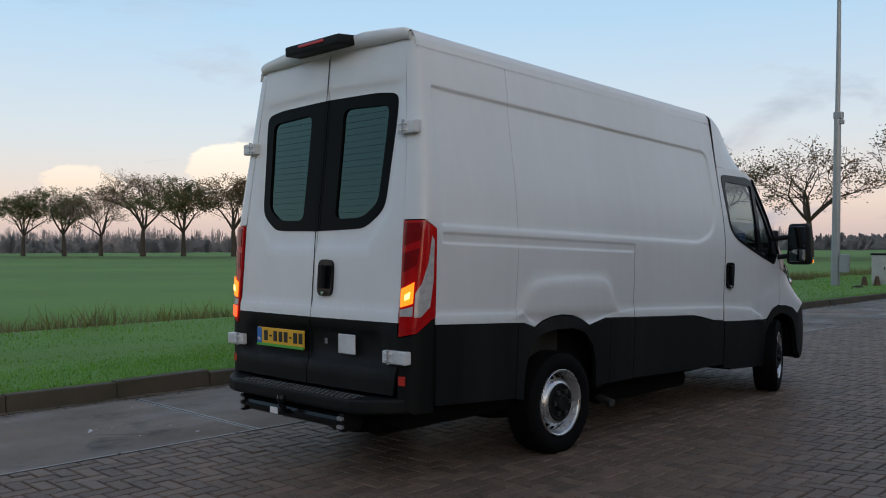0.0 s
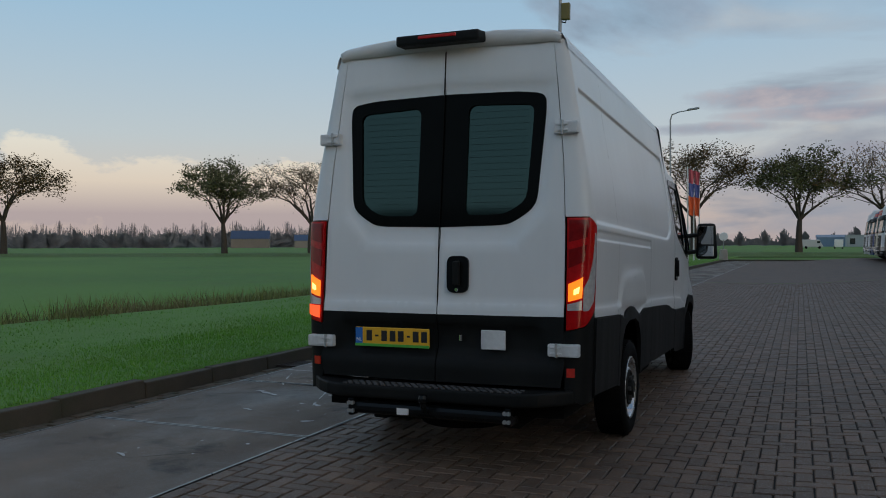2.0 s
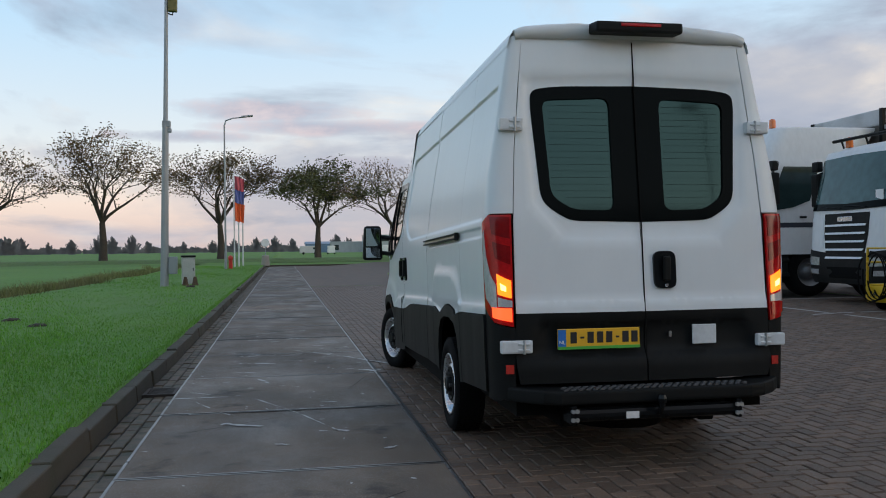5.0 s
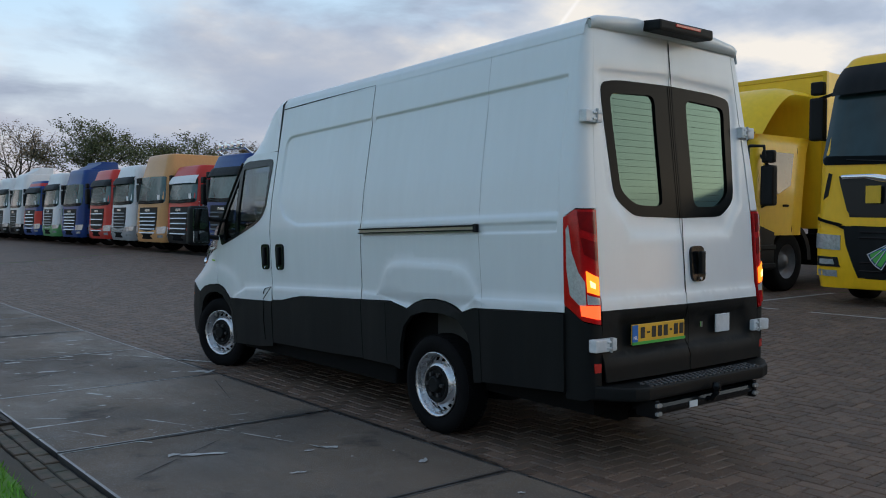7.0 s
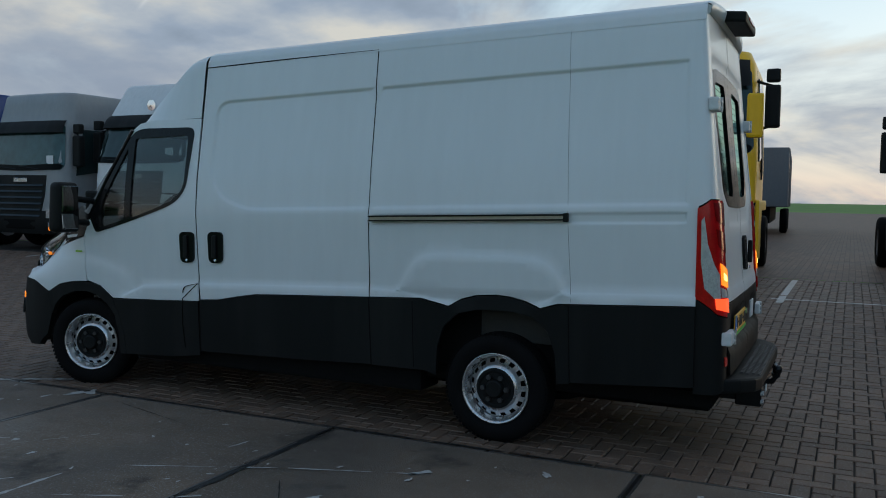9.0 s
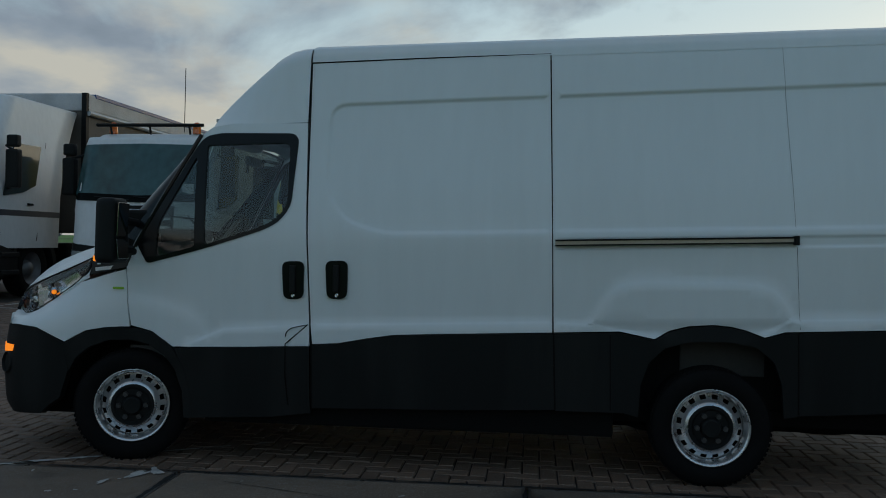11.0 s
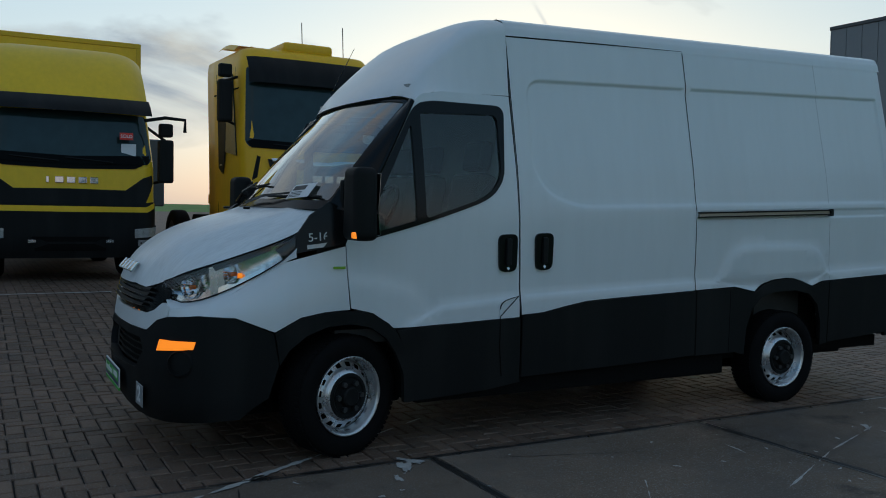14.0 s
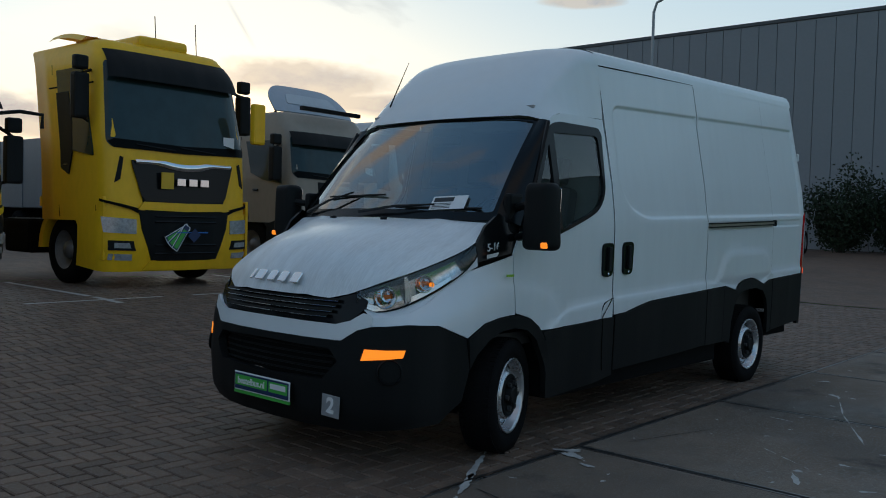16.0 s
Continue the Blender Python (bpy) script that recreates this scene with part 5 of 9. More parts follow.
# rear step, bumper, tow bar
TREAD = material("worn_grey_tread", (0.060, 0.060, 0.062), 0.55, vary=0.3, scale=20)
step_b = box(-0.89, 0.89, -1.555, -1.27, 0.425, 0.510, 0.024, 3)
for cut in np.linspace(-0.8, 0.8, 17):
    bmesh.ops.bisect_plane(step_b, geom=step_b.verts[:] + step_b.edges[:] + step_b.faces[:], plane_co=(cut, 0, 0), plane_no=(1, 0, 0))
for v in step_b.verts:
    a_ = max(0, abs(v.co.x) - 0.60) / 0.29
    v.co.y += (0.20 if v.co.y < -1.4 else 0.06) * a_ ** 2
    v.co.z += 0.012 * a_
rb = part("rear_step", step_b, CLAD, van, "black rear step with tread")
for i in range(26):
    for j in range(4):
        x = -0.58 + i * 0.045 + (j % 2) * 0.022
        part("tread_stud", box(x, x + 0.026, -1.545 + j * 0.033, -1.527 + j * 0.033, 0.507, 0.517, 0.002, 1), TREAD, rb)
tb = part("tow_bar", join(tube([(-0.50, -1.50, 0.36), (0.50, -1.50, 0.36)], 0.042, 12), box(-0.54, -0.50, -1.55, -1.40, 0.31, 0.42, 0.006, 1), box(0.50, 0.54, -1.55, -1.40, 0.31, 0.42, 0.006, 1), box(-0.44, -0.40, -1.46, -1.25, 0.32, 0.42), box(0.40, 0.44, -1.46, -1.25, 0.32, 0.42)), GLOSS_BLACK, van, "black steel tow bar with ball")
part("tow_ball", join(tube([(0.0, -1.50, 0.36), (0.0, -1.57, 0.37), (0.0, -1.60, 0.42)], 0.018, 10), lathe([(0.40, 0.016), (0.425, 0.02), (0.435, 0.027), (0.455, 0.030), (0.475, 0.024), (0.482, 0.0)], "z", 16, (0.0, -1.60, 0))), GLOSS_BLACK, tb)
for x in (-0.53, -0.505, 0.505, 0.53):
    for z in (0.34, 0.39):
        part("tow_plate_bolt", tube([(x, -1.545, z), (x, -1.562, z)], 0.013, 8), GALV, tb)
part("type_label", box(-0.20, -0.12, -1.547, -1.543, 0.335, 0.375), WHITE_PRINT, tb, "white type label")

# inner shell, cabin and underbody
for b_ in (box(-0.80, 0.80, -1.30, 3.1, 0.33, 0.42), box(-0.80, 0.80, -0.55, 0.55, 0.425, 0.98), box(-0.30, 0.30, 3.0, 4.40, 0.26, 0.325), box(-0.58, 0.58, 3.05, 4.3, 0.425, 1.05)):
    part("underbody", b_, DARK, van)
for x in (-0.46, 0.46):
    part("chassis_rail", box(x - 0.05, x + 0.05, -1.25, 3.2, 0.24, 0.335, 0.01, 1), DARK, van)
part("fuel_tank", box(0.18, 0.78, 0.75, 2.05, 0.20, 0.34, 0.05, 3), DARK, van, "black fuel tank under the floor")
part("side_sill", box(-0.90, -0.62, 0.55, 3.05, 0.245, 0.395, 0.02, 2), DARK, van)
part("spare_wheel", lathe([(0.20, 0.0), (0.20, 0.20), (0.19, 0.30), (0.23, 0.335), (0.30, 0.335), (0.34, 0.30), (0.34, 0.0)], "z", 28, (0.0, -0.85, 0)), RUBBER, van, "spare wheel under the tail")
part("rear_axle", tube([(-0.75, 0, 0.33), (-0.2, 0, 0.32), (0.0, 0, 0.32), (0.2, 0, 0.32), (0.75, 0, 0.33)], [0.05, 0.06, 0.14, 0.06, 0.05], 12), DARK, van)
for x in (-0.62, 0.62):
    part("leaf_spring", tube([(x, 0.75, 0.40), (x, 0.35, 0.27), (x, 0.0, 0.24), (x, -0.35, 0.27), (x, -0.75, 0.38)], 0.035, 6), DARK, van)
for sx in (-1, 1):
    liner = [(3.53 + 0.40 * math.cos(a), 0.36 + 0.50 * math.sin(a)) for a in np.linspace(-0.15, math.pi + 0.15, 22)]
    part("wheel_liner", loft([V(sx * 0.905, y, z) for y, z in liner], [V(sx * 0.50, y, z) for y, z in liner], 2), DARK, van)
part("front_subframe", box(-0.70, 0.70, 3.05, 4.25, 0.22, 0.30, 0.03, 2), DARK, van)
# added closed black box; its colour stands in for the unlit hold
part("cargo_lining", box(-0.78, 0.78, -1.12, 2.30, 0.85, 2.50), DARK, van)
part("bulkhead", box(-0.80, 0.80, 2.30, 2.34, 0.8, 2.24), LINING, van, "pale cab bulkhead")
part("cab_floor", box(-0.86, 0.86, 2.30, 3.55, 0.62, 0.70), CABIN, van)
part("door_lining", join(box(-0.925, -0.895, 2.45, 3.45, 0.75, 1.26), box(0.895, 0.925, 2.45, 3.45, 0.75, 1.26)), CABIN, van)
part("headliner", box(-0.74, 0.74, 2.34, 3.06, 2.12, 2.14), LINING, van)
dash = box(-0.84, 0.84, 3.22, 3.68, 1.02, 1.36, 0.06, 3)
for v in dash.verts:
    if v.co.z > 1.2:
        v.co.z -= 0.10 * max(0, v.co.y - 3.3)
db = part("dashboard", dash, CABIN, van)
part("instrument_hood", box(-0.62, -0.22, 3.26, 3.48, 1.34, 1.44, 0.03, 2), CABIN, db)
for sign in (-1, 1):
    trim_s = side_shape(sign, False)
    part("pillar_trim", panel(trim_s, [(2.33, 0.80), (2.47, 0.80), (2.49, 1.45), (2.485, 1.62), (2.465, 2.03), (2.49, 2.09), (2.95, 2.10), (2.95, 2.14), (2.33, 2.14)], step=0.08, off=-0.016, depth=0.004), CABIN, van)
part("sun_visor", box(-0.66, -0.18, 2.93, 3.02, 1.98, 2.11, 0.01, 1), LINING, van)
wm = Matrix.Translation((-0.42, 3.10, 1.36)) @ pose(0, 0, 0, -60, 0, 0)
ring = tube([wm @ Vector((0.20 * math.cos(a), 0.20 * math.sin(a), 0)) for a in np.linspace(0, 2 * math.pi, 25)], 0.015, 8, False)
sw = part("steering_wheel", ring, GLOSS_BLACK, van)
part("wheel_spoke", join(*[tube([wm @ Vector((0, 0, 0.02)), wm @ Vector((0.19 * math.cos(a), 0.19 * math.sin(a), 0))], 0.016, 6) for a in (0.2, 2.94, 4.71)]), CABIN, sw)
for x in (-0.45, 0.22, 0.62):
    bk = box(-0.20, 0.20, -0.07, 0.07, 0, 0.62, 0.05, 3)
    bk.transform(Matrix.Translation((x, 2.52, 1.02)) @ pose(0, 0, 0, 10, 0, 0))
    st = part("seat", join(bk, box(x - 0.22, x + 0.22, 2.48, 2.98, 0.88, 1.05, 0.05, 3)), SEAT, van, "grey fabric seat")
    hd = box(-0.12, 0.12, -0.05, 0.05, 0.64, 0.84, 0.04, 3)
    hd.transform(Matrix.Translation((x, 2.52, 1.02)) @ pose(0, 0, 0, 10, 0, 0))
    part("headrest", hd, SEAT, st)
part("rear_view_mirror", box(-0.12, 0.12, 3.04, 3.08, 1.90, 1.97, 0.015, 2), CABIN, van)
part("exhaust", tube([(0.55, 0.9, 0.27), (0.78, 0.75, 0.25), (0.90, 0.72, 0.235)], 0.028, 10), CABIN, van)
for sign in (-1, 1):
    part("arch_liner", box(min(sign * 0.802, sign * 0.815), max(sign * 0.802, sign * 0.815), -0.33, 0.16, 0.62, 0.86, 0.004, 1), material("dusty_chassis_grey", (0.022, 0.0215, 0.020), 0.8, vary=0.3, scale=9, dirt=0.5, dirt_color=(0.04, 0.037, 0.03)), van)


# wheels
def wheel_meshes():
    R, W = 0.345, 0.11
    prof = [(-W * 0.80, 0.225), (-W * 0.95, 0.245), (-W, 0.285), (-W * 0.93, 0.325), (-W * 0.72, R - 0.004), (-W * 0.40, R), (W * 0.40, R), (W * 0.72, R - 0.004), (W * 0.93, 0.325), (W, 0.285), (W * 0.95, 0.245), (W * 0.80, 0.225)]
    tyre = lathe(prof, "x", 48)
    for f in tyre.faces:
        f.smooth = True
    # tread blocks
    for k in range(72):
        a = 2 * math.pi * k / 72
        for j, x in enumerate((-0.072, -0.025, 0.025, 0.072)):
            b = box(x - 0.019, x + 0.019, -0.010, 0.010, R - 0.006, R + 0.0012)
            b.transform(Matrix.Rotation(a + (j % 2) * 0.04, 4, "X"))
            me = bpy.data.meshes.new("tmp")
            b.to_mesh(me)
            b.free()
            tyre.from_mesh(me)
            bpy.data.meshes.remove(me)
    # rim with a ring of vent holes; outer side is -x
    rimp = [(0.06, 0.215), (-W * 0.78, 0.222), (-W * 0.92, 0.226), (-W * 0.95, 0.220), (-W * 0.80, 0.207), (-0.040, 0.200), (-0.036, 0.196)]
    rim = lathe(rimp, "x", 48)
    n = 16
    seg = 96
    vs = {}

    def rv(i, r, x):
        key = (i % seg, round(r, 4))
        if key not in vs:
            a = 2 * math.pi * i / seg
            vs[key] = rim.verts.new((x, r * math.cos(a), r * math.sin(a)))
        return vs[key]

    radii = [(0.196, -0.030), (0.186, -0.034), (0.163, -0.054), (0.152, -0.064), (0.144, -0.084), (0.126, -0.088)]
    for (r0, x0), (r1, x1) in zip(radii, radii[1:]):
        for i in range(seg):
            if abs(r0 - 0.186) < 1e-6 and (i % 6) in (1, 2, 3):
                continue
            rim.faces.new((rv(i, r0, x0), rv(i + 1, r0, x0), rv(i + 1, r1, x1), rv(i, r1, x1)))
    for f in rim.faces:
        f.smooth = True
    back = lathe([(0.0, 0.0), (0.0, 0.20), (0.05, 0.212)], "x", 32)
    hub = lathe([(-0.086, 0.130), (-0.096, 0.124), (-0.096, 0.110), (-0.088, 0.100), (-0.088, 0.062), (-0.118, 0.054), (-0.124, 0.046), (-0.122, 0.0)], "x", 36)
    bolts = [tube([(-0.095, 0.080 * math.cos(a), 0.080 * math.sin(a)), (-0.116, 0.080 * math.cos(a), 0.080 * math.sin(a))], 0.016, 6) for a in [2 * math.pi * k / 6 for k in range(6)]]
    return tyre, rim, back, hub, bolts


NUT = material("dull_dark_wheel_nut", (0.055, 0.056, 0.058), 0.45, metal=0.5, vary=0.2, scale=30)


def add_wheel(nm, m):
    tyre, rim, back, hub, bolts = wheel_meshes()
    for b in (tyre, rim, back, hub, *bolts):
        b.transform(m)
    w = part(nm, tyre, RUBBER, van, "steel wheel with black tyre")
    part("rim", rim, STEEL, w, "silver steel rim")
    part("brake_drum", back, DARK, w)
    part("hub_cap", hub, CLAD, w, "black hub cap")
    for b in bolts:
        part("wheel_nut", b, NUT, w)


STEER = 17
for sx in (-1, 1):
    flip = pose(0, 0, 0, 0, 0, 180) if sx > 0 else Matrix()
    add_wheel("rear_wheel", Matrix.Translation((sx * 0.865, 0, 0.338)) @ flip)
    add_wheel("front_wheel", Matrix.Translation((sx * 0.855, 3.52, 0.338)) @ pose(0, 0, 0, 0, 0, STEER) @ flip)


# ---- ground, road, kerb ----
def ground_height(x, y):
    if x > -3.615 and y < 66.9:
        return -0.06 + (zg(x) if x > 1.3 else 0.0)
    if y >= 66.9 and x > -3.615:
        return 0.10 - 0.10 * min(max((y - 72) / 6, 0), 1)
    lawn = 0.125
    if x > -9.6:
        return lawn + 0.03 * math.sin(x * 1.3 + y * 0.4) * min(1, (-3.7 - x) / 2)
    if x > -12.6:
        return lawn - 0.35 * math.sin(math.pi * (x + 12.6) / 3)
    return 0.10 - 0.05 * min((-12.6 - x) / 60, 1)


def grass_material(name, low, high, dry, big, small, bump):
    m = material(name, low, 0.85, vary=0.30, scale=small, fine=small * 9, bump=bump, dirt=0.5, dirt_color=dry, rough_vary=0.05)
    t = m.node_tree
    b = t.nodes["Principled BSDF"]
    link = b.inputs["Base Color"].links[0].from_socket
    c = t.nodes.new("ShaderNodeTexCoord")
    n = t.nodes.new("ShaderNodeTexNoise")
    n.inputs["Scale"].default_value, n.inputs["Detail"].default_value = big, 4
    t.links.new(c.outputs["Object"], n.inputs["Vector"])
    mx = t.nodes.new("ShaderNodeMix")
    mx.data_type = "RGBA"
    mx.inputs[7].default_value = (*high, 1)
    r = t.nodes.new("ShaderNodeMapRange")
    r.inputs[1].default_value, r.inputs[2].default_value = 0.4, 0.65
    t.links.new(n.outputs[0], r.inputs[0])
    t.links.new(r.outputs[0], mx.inputs[0])
    t.links.new(link, mx.inputs[6])
    t.links.new(mx.outputs[2], b.inputs["Base Color"])
    return m


FIELD = grass_material("meadow_grass", (0.082, 0.190, 0.022), (0.112, 0.235, 0.026), (0.095, 0.135, 0.022), 0.06, 0.9, 0.05)
xs = [-3000, -900, -300, -120, -60, -40, -28, -20, -16, -13, -12, -11.5, -11, -10.5, -10, -9.5, -9, -8, -7, -6, -5, -4.3, -3.75, -3.62, -3.61, -2, -0.5, 1.3, 2, 3, 4, 5, 6, 7, 9, 14, 25, 45, 90, 250, 900, 3000]
ys = [-3000, -900, -250, -90, -46] + [-40 + 3 * k for k in range(36)] + [66.85, 66.95, 69, 72, 75, 78, 85, 100, 160, 400, 1200, 3000]
gv = [(x, y, ground_height(x, y)) for y in ys for x in xs]
gf = [(j * len(xs) + i, j * len(xs) + i + 1, (j + 1) * len(xs) + i + 1, (j + 1) * len(xs) + i) for j in range(len(ys) - 1) for i in range(len(xs) - 1)]
tagged(mesh_object("ground", gv, gf, FIELD), "flat green meadow and lawn beside the yard", "ground", kind="structure")

# raised verge along the meadow's far side, where the trees stand
BANK = grass_material("rough_verge_grass", (0.075, 0.150, 0.022), (0.095, 0.160, 0.030), (0.10, 0.085, 0.035), 0.3, 1.5, 0.08)

# brick yard: a bed, herringbone bricks near the van, a brick pattern further off
BRICK = material("dark_red_brick_paver", (0.136, 0.091, 0.064), 0.56, vary=0.28, scale=14, fine=160, bump=0.0025, island=0.27, dirt=0.45, dirt_color=(0.060, 0.050, 0.042), rough_vary=0.16, spec=0.22, placed=True, speck=0.55)


def paver_pattern():
    m = material("far_brick_paving", (0.140, 0.094, 0.066), 0.60, vary=0.30, scale=1.3, fine=60, bump=0.002, dirt=0.4, dirt_color=(0.050, 0.042, 0.036), spec=0.22)
    t = m.node_tree
    b = t.nodes["Principled BSDF"]
    link = b.inputs["Base Color"].links[0].from_socket
    c = t.nodes.new("ShaderNodeTexCoord")
    br = t.nodes.new("ShaderNodeTexBrick")
    br.inputs["Scale"].default_value = 1.0
    br.inputs["Brick Width"].default_value, br.inputs["Row Height"].default_value, br.inputs["Mortar Size"].default_value = 0.21, 0.105, 0.006
    br.inputs["Color1"].default_value, br.inputs["Color2"].default_value, br.inputs["Mortar"].default_value = (0.75, 0.75, 0.75, 1), (1.2, 1.2, 1.2, 1), (0.35, 0.35, 0.35, 1)
    t.links.new(c.outputs["Object"], br.inputs["Vector"])
    mx = t.nodes.new("ShaderNodeMix")
    mx.data_type, mx.blend_type = "RGBA", "MULTIPLY"
    mx.inputs[0].default_value = 1.0
    t.links.new(link, mx.inputs[6])
    t.links.new(br.outputs[0], mx.inputs[7])
    t.links.new(mx.outputs[2], b.inputs["Base Color"])
    return m


FAR_PAVING = paver_pattern()
BED = material("sandy_joint_bed", (0.013, 0.012, 0.011), 0.9, vary=0.4, scale=8, fine=120, bump=0.004)
bx = [-1.18, 0.0, 1.3, 1.9, 2.5, 3.2, 4.0, 4.8, 5.6, 6.4, 6.8, 9.6]
by = [-9.0, 26.0]


def strip(name, xs_, ys_, dz, mat, kind="structure", label="", parent=None):
    v = [(x, y, (zg(x) if x > 1.3 else 0.0) + dz) for y in ys_ for x in xs_]
    f = [(j * len(xs_) + i, j * len(xs_) + i + 1, (j + 1) * len(xs_) + i + 1, (j + 1) * len(xs_) + i) for j in range(len(ys_) - 1) for i in range(len(xs_) - 1)]
    return tagged(mesh_object(name, v, f, mat, parent, kind=kind), label)


yard = strip("yard", bx, by, -0.012, BED, label="brick-paved truck yard in herringbone bond")
strip("far_paving", bx, [26.0, 66.9], 0.0, FAR_PAVING, "", parent=yard)
strip("far_paving", bx, [-44.0, -9.0], 0.0, FAR_PAVING, "", parent=yard)
strip("far_paving", [9.6, 20, 60, 120], [-44.0, 66.9], 0.0, FAR_PAVING, "", parent=yard)

L_, W_ = 0.210, 0.105


def brick_shape(lx, ly):
    c, h = 0.006, 0.006
    a, b = lx / 2 - 0.0045, ly / 2 - 0.0045
    v = [(-a, -b, -0.014), (a, -b, -0.014), (a, b, -0.014), (-a, b, -0.014), (-a, -b, -h), (a, -b, -h), (a, b, -h), (-a, b, -h), (-a + c, -b + c, 0), (a - c, -b + c, 0), (a - c, b - c, 0), (-a + c, b - c, 0)]
    f = [(8, 9, 10, 11)] + [(k, (k + 1) % 4, (k + 1) % 4 + 4, k + 4) for k in range(4)] + [(k + 4, (k + 1) % 4 + 4, (k + 1) % 4 + 8, k + 8) for k in range(4)]
    return v, f


def herringbone(x0, x1, y0, y1):
    """Centres and turn of bricks, two widths long, laid square in herringbone."""
    u = W_
    out = []
    nx, ny = int((x1 - x0) / u) + 4, int((y1 - y0) / u) + 4
    for j in range(-2, ny):
        for i in range(-2, nx):
            k = (i - j) % 4
            if k == 0:
                cx, cy, turn = x0 + (i + 1) * u, y0 + (j + 0.5) * u, 0
            elif k == 2:
                cx, cy, turn = x0 + (i + 0.5) * u, y0 + (j + 1) * u - u, 1
                cy = y0 + (j + 0.0) * u
            else:
                continue
            out.append((cx, cy, turn))
    kept = []
    for cx, cy, t in out:
        if t == 0 and abs(cx - x0) < 0.03:
            cx, t = cx + u / 2, 2
        if x0 + 0.03 < cx < x1 - 0.06 and y0 + 0.11 < cy < y1 - 0.11:
            kept.append((cx, cy, t))
    return kept


rng = np.random.default_rng(5)
brick_v, brick_f, single = [], [], []
shapes = (brick_shape(L_, W_), brick_shape(W_, L_), brick_shape(W_, W_))
for cx, cy, turn in herringbone(-1.172, 9.6, -9.0, 26.0):
    if cx > 6.8 and cy > 9.5:
        continue
    dz, tilt = rng.normal(0, 0.0012), rng.normal(0, 0.006, 2)
    z0 = zg(cx) if cx > 1.3 else 0.0
    slope = (zg(cx + 0.05) - zg(cx - 0.05)) / 0.1 if cx > 1.3 else 0.0
    if -1.2 < cx < 1.15 and -4.3 < cy < -1.75 and len(single) < 290:
        single.append((cx, cy, z0 + dz, turn, tilt))
        continue
    v, f = shapes[turn]
    n = len(brick_v)
    brick_v += [(cx + a, cy + b, z0 + dz + c + a * (tilt[0] + slope) + b * tilt[1]) for a, b, c in v]
    brick_f += [tuple(n + q for q in ff) for ff in f]
mesh_object("brick_paving", brick_v, brick_f, BRICK, yard, smooth=False, kind="stuff")
brick_mesh = []
for v, f in shapes:
    me = bpy.data.meshes.new("brick")
    me.from_pydata(v, [], f)
    me.materials.append(BRICK)
    brick_mesh.append(me)
for cx, cy, z, turn, tilt in single:
    o = new("brick", brick_mesh[turn])
    o.parent = yard
    o.location, o.rotation_euler = (cx, cy, z), (tilt[1], -tilt[0], 0)

# slab road: two-metre concrete slabs with steel edges
def slab_material():
    m = material("damp_stained_concrete", (0.150, 0.114, 0.084), 0.6, vary=0.45, scale=1.1, fine=120, bump=0.006, island=0.25, dirt=0.8, dirt_color=(0.052, 0.042, 0.034), rough_vary=0, spec=0.24, placed=True, speck=0.8)
    t = m.node_tree
    b = t.nodes["Principled BSDF"]
    link = b.inputs["Base Color"].links[0].from_socket
    g = t.nodes.new("ShaderNodeNewGeometry")

    def field(scale, stretch, lo, hi, a, c, detail=6):
        mp = t.nodes.new("ShaderNodeMapping")
        mp.inputs["Scale"].default_value = stretch
        t.links.new(g.outputs["Position"], mp.inputs[0])
        n = t.nodes.new("ShaderNodeTexNoise")
        n.inputs["Scale"].default_value, n.inputs["Detail"].default_value, n.inputs["Roughness"].default_value = scale, detail, 0.65
        t.links.new(mp.outputs[0], n.inputs["Vector"])
        r = t.nodes.new("ShaderNodeMapRange")
        r.inputs[1].default_value, r.inputs[2].default_value, r.inputs[3].default_value, r.inputs[4].default_value = lo, hi, a, c
        t.links.new(n.outputs[0], r.inputs[0])
        return r.outputs[0]

    def over(below, fac, colour):
        mx = t.nodes.new("ShaderNodeMix")
        mx.data_type = "RGBA"
        mx.inputs[7].default_value = (*colour, 1)
        t.links.new(fac, mx.inputs[0])
        t.links.new(below, mx.inputs[6])
        return mx.outputs[2]

    out = over(link, field(0.9, (1, 1, 1), 0.46, 0.64, 0.0, 0.50), (0.112, 0.098, 0.086))
    out = over(out, field(2.6, (0.55, 2.2, 1), 0.60, 0.74, 0.0, 0.38), (0.23, 0.215, 0.20))
    out = over(out, field(1.6, (1, 1, 1), 0.56, 0.66, 0.0, 0.7, 9), (0.028, 0.026, 0.023))
    t.links.new(out, b.inputs["Base Color"])
    t.links.new(field(0.8, (1.3, 0.7, 1), 0.42, 0.64, 0.74, 0.42), b.inputs["Roughness"])
    return m


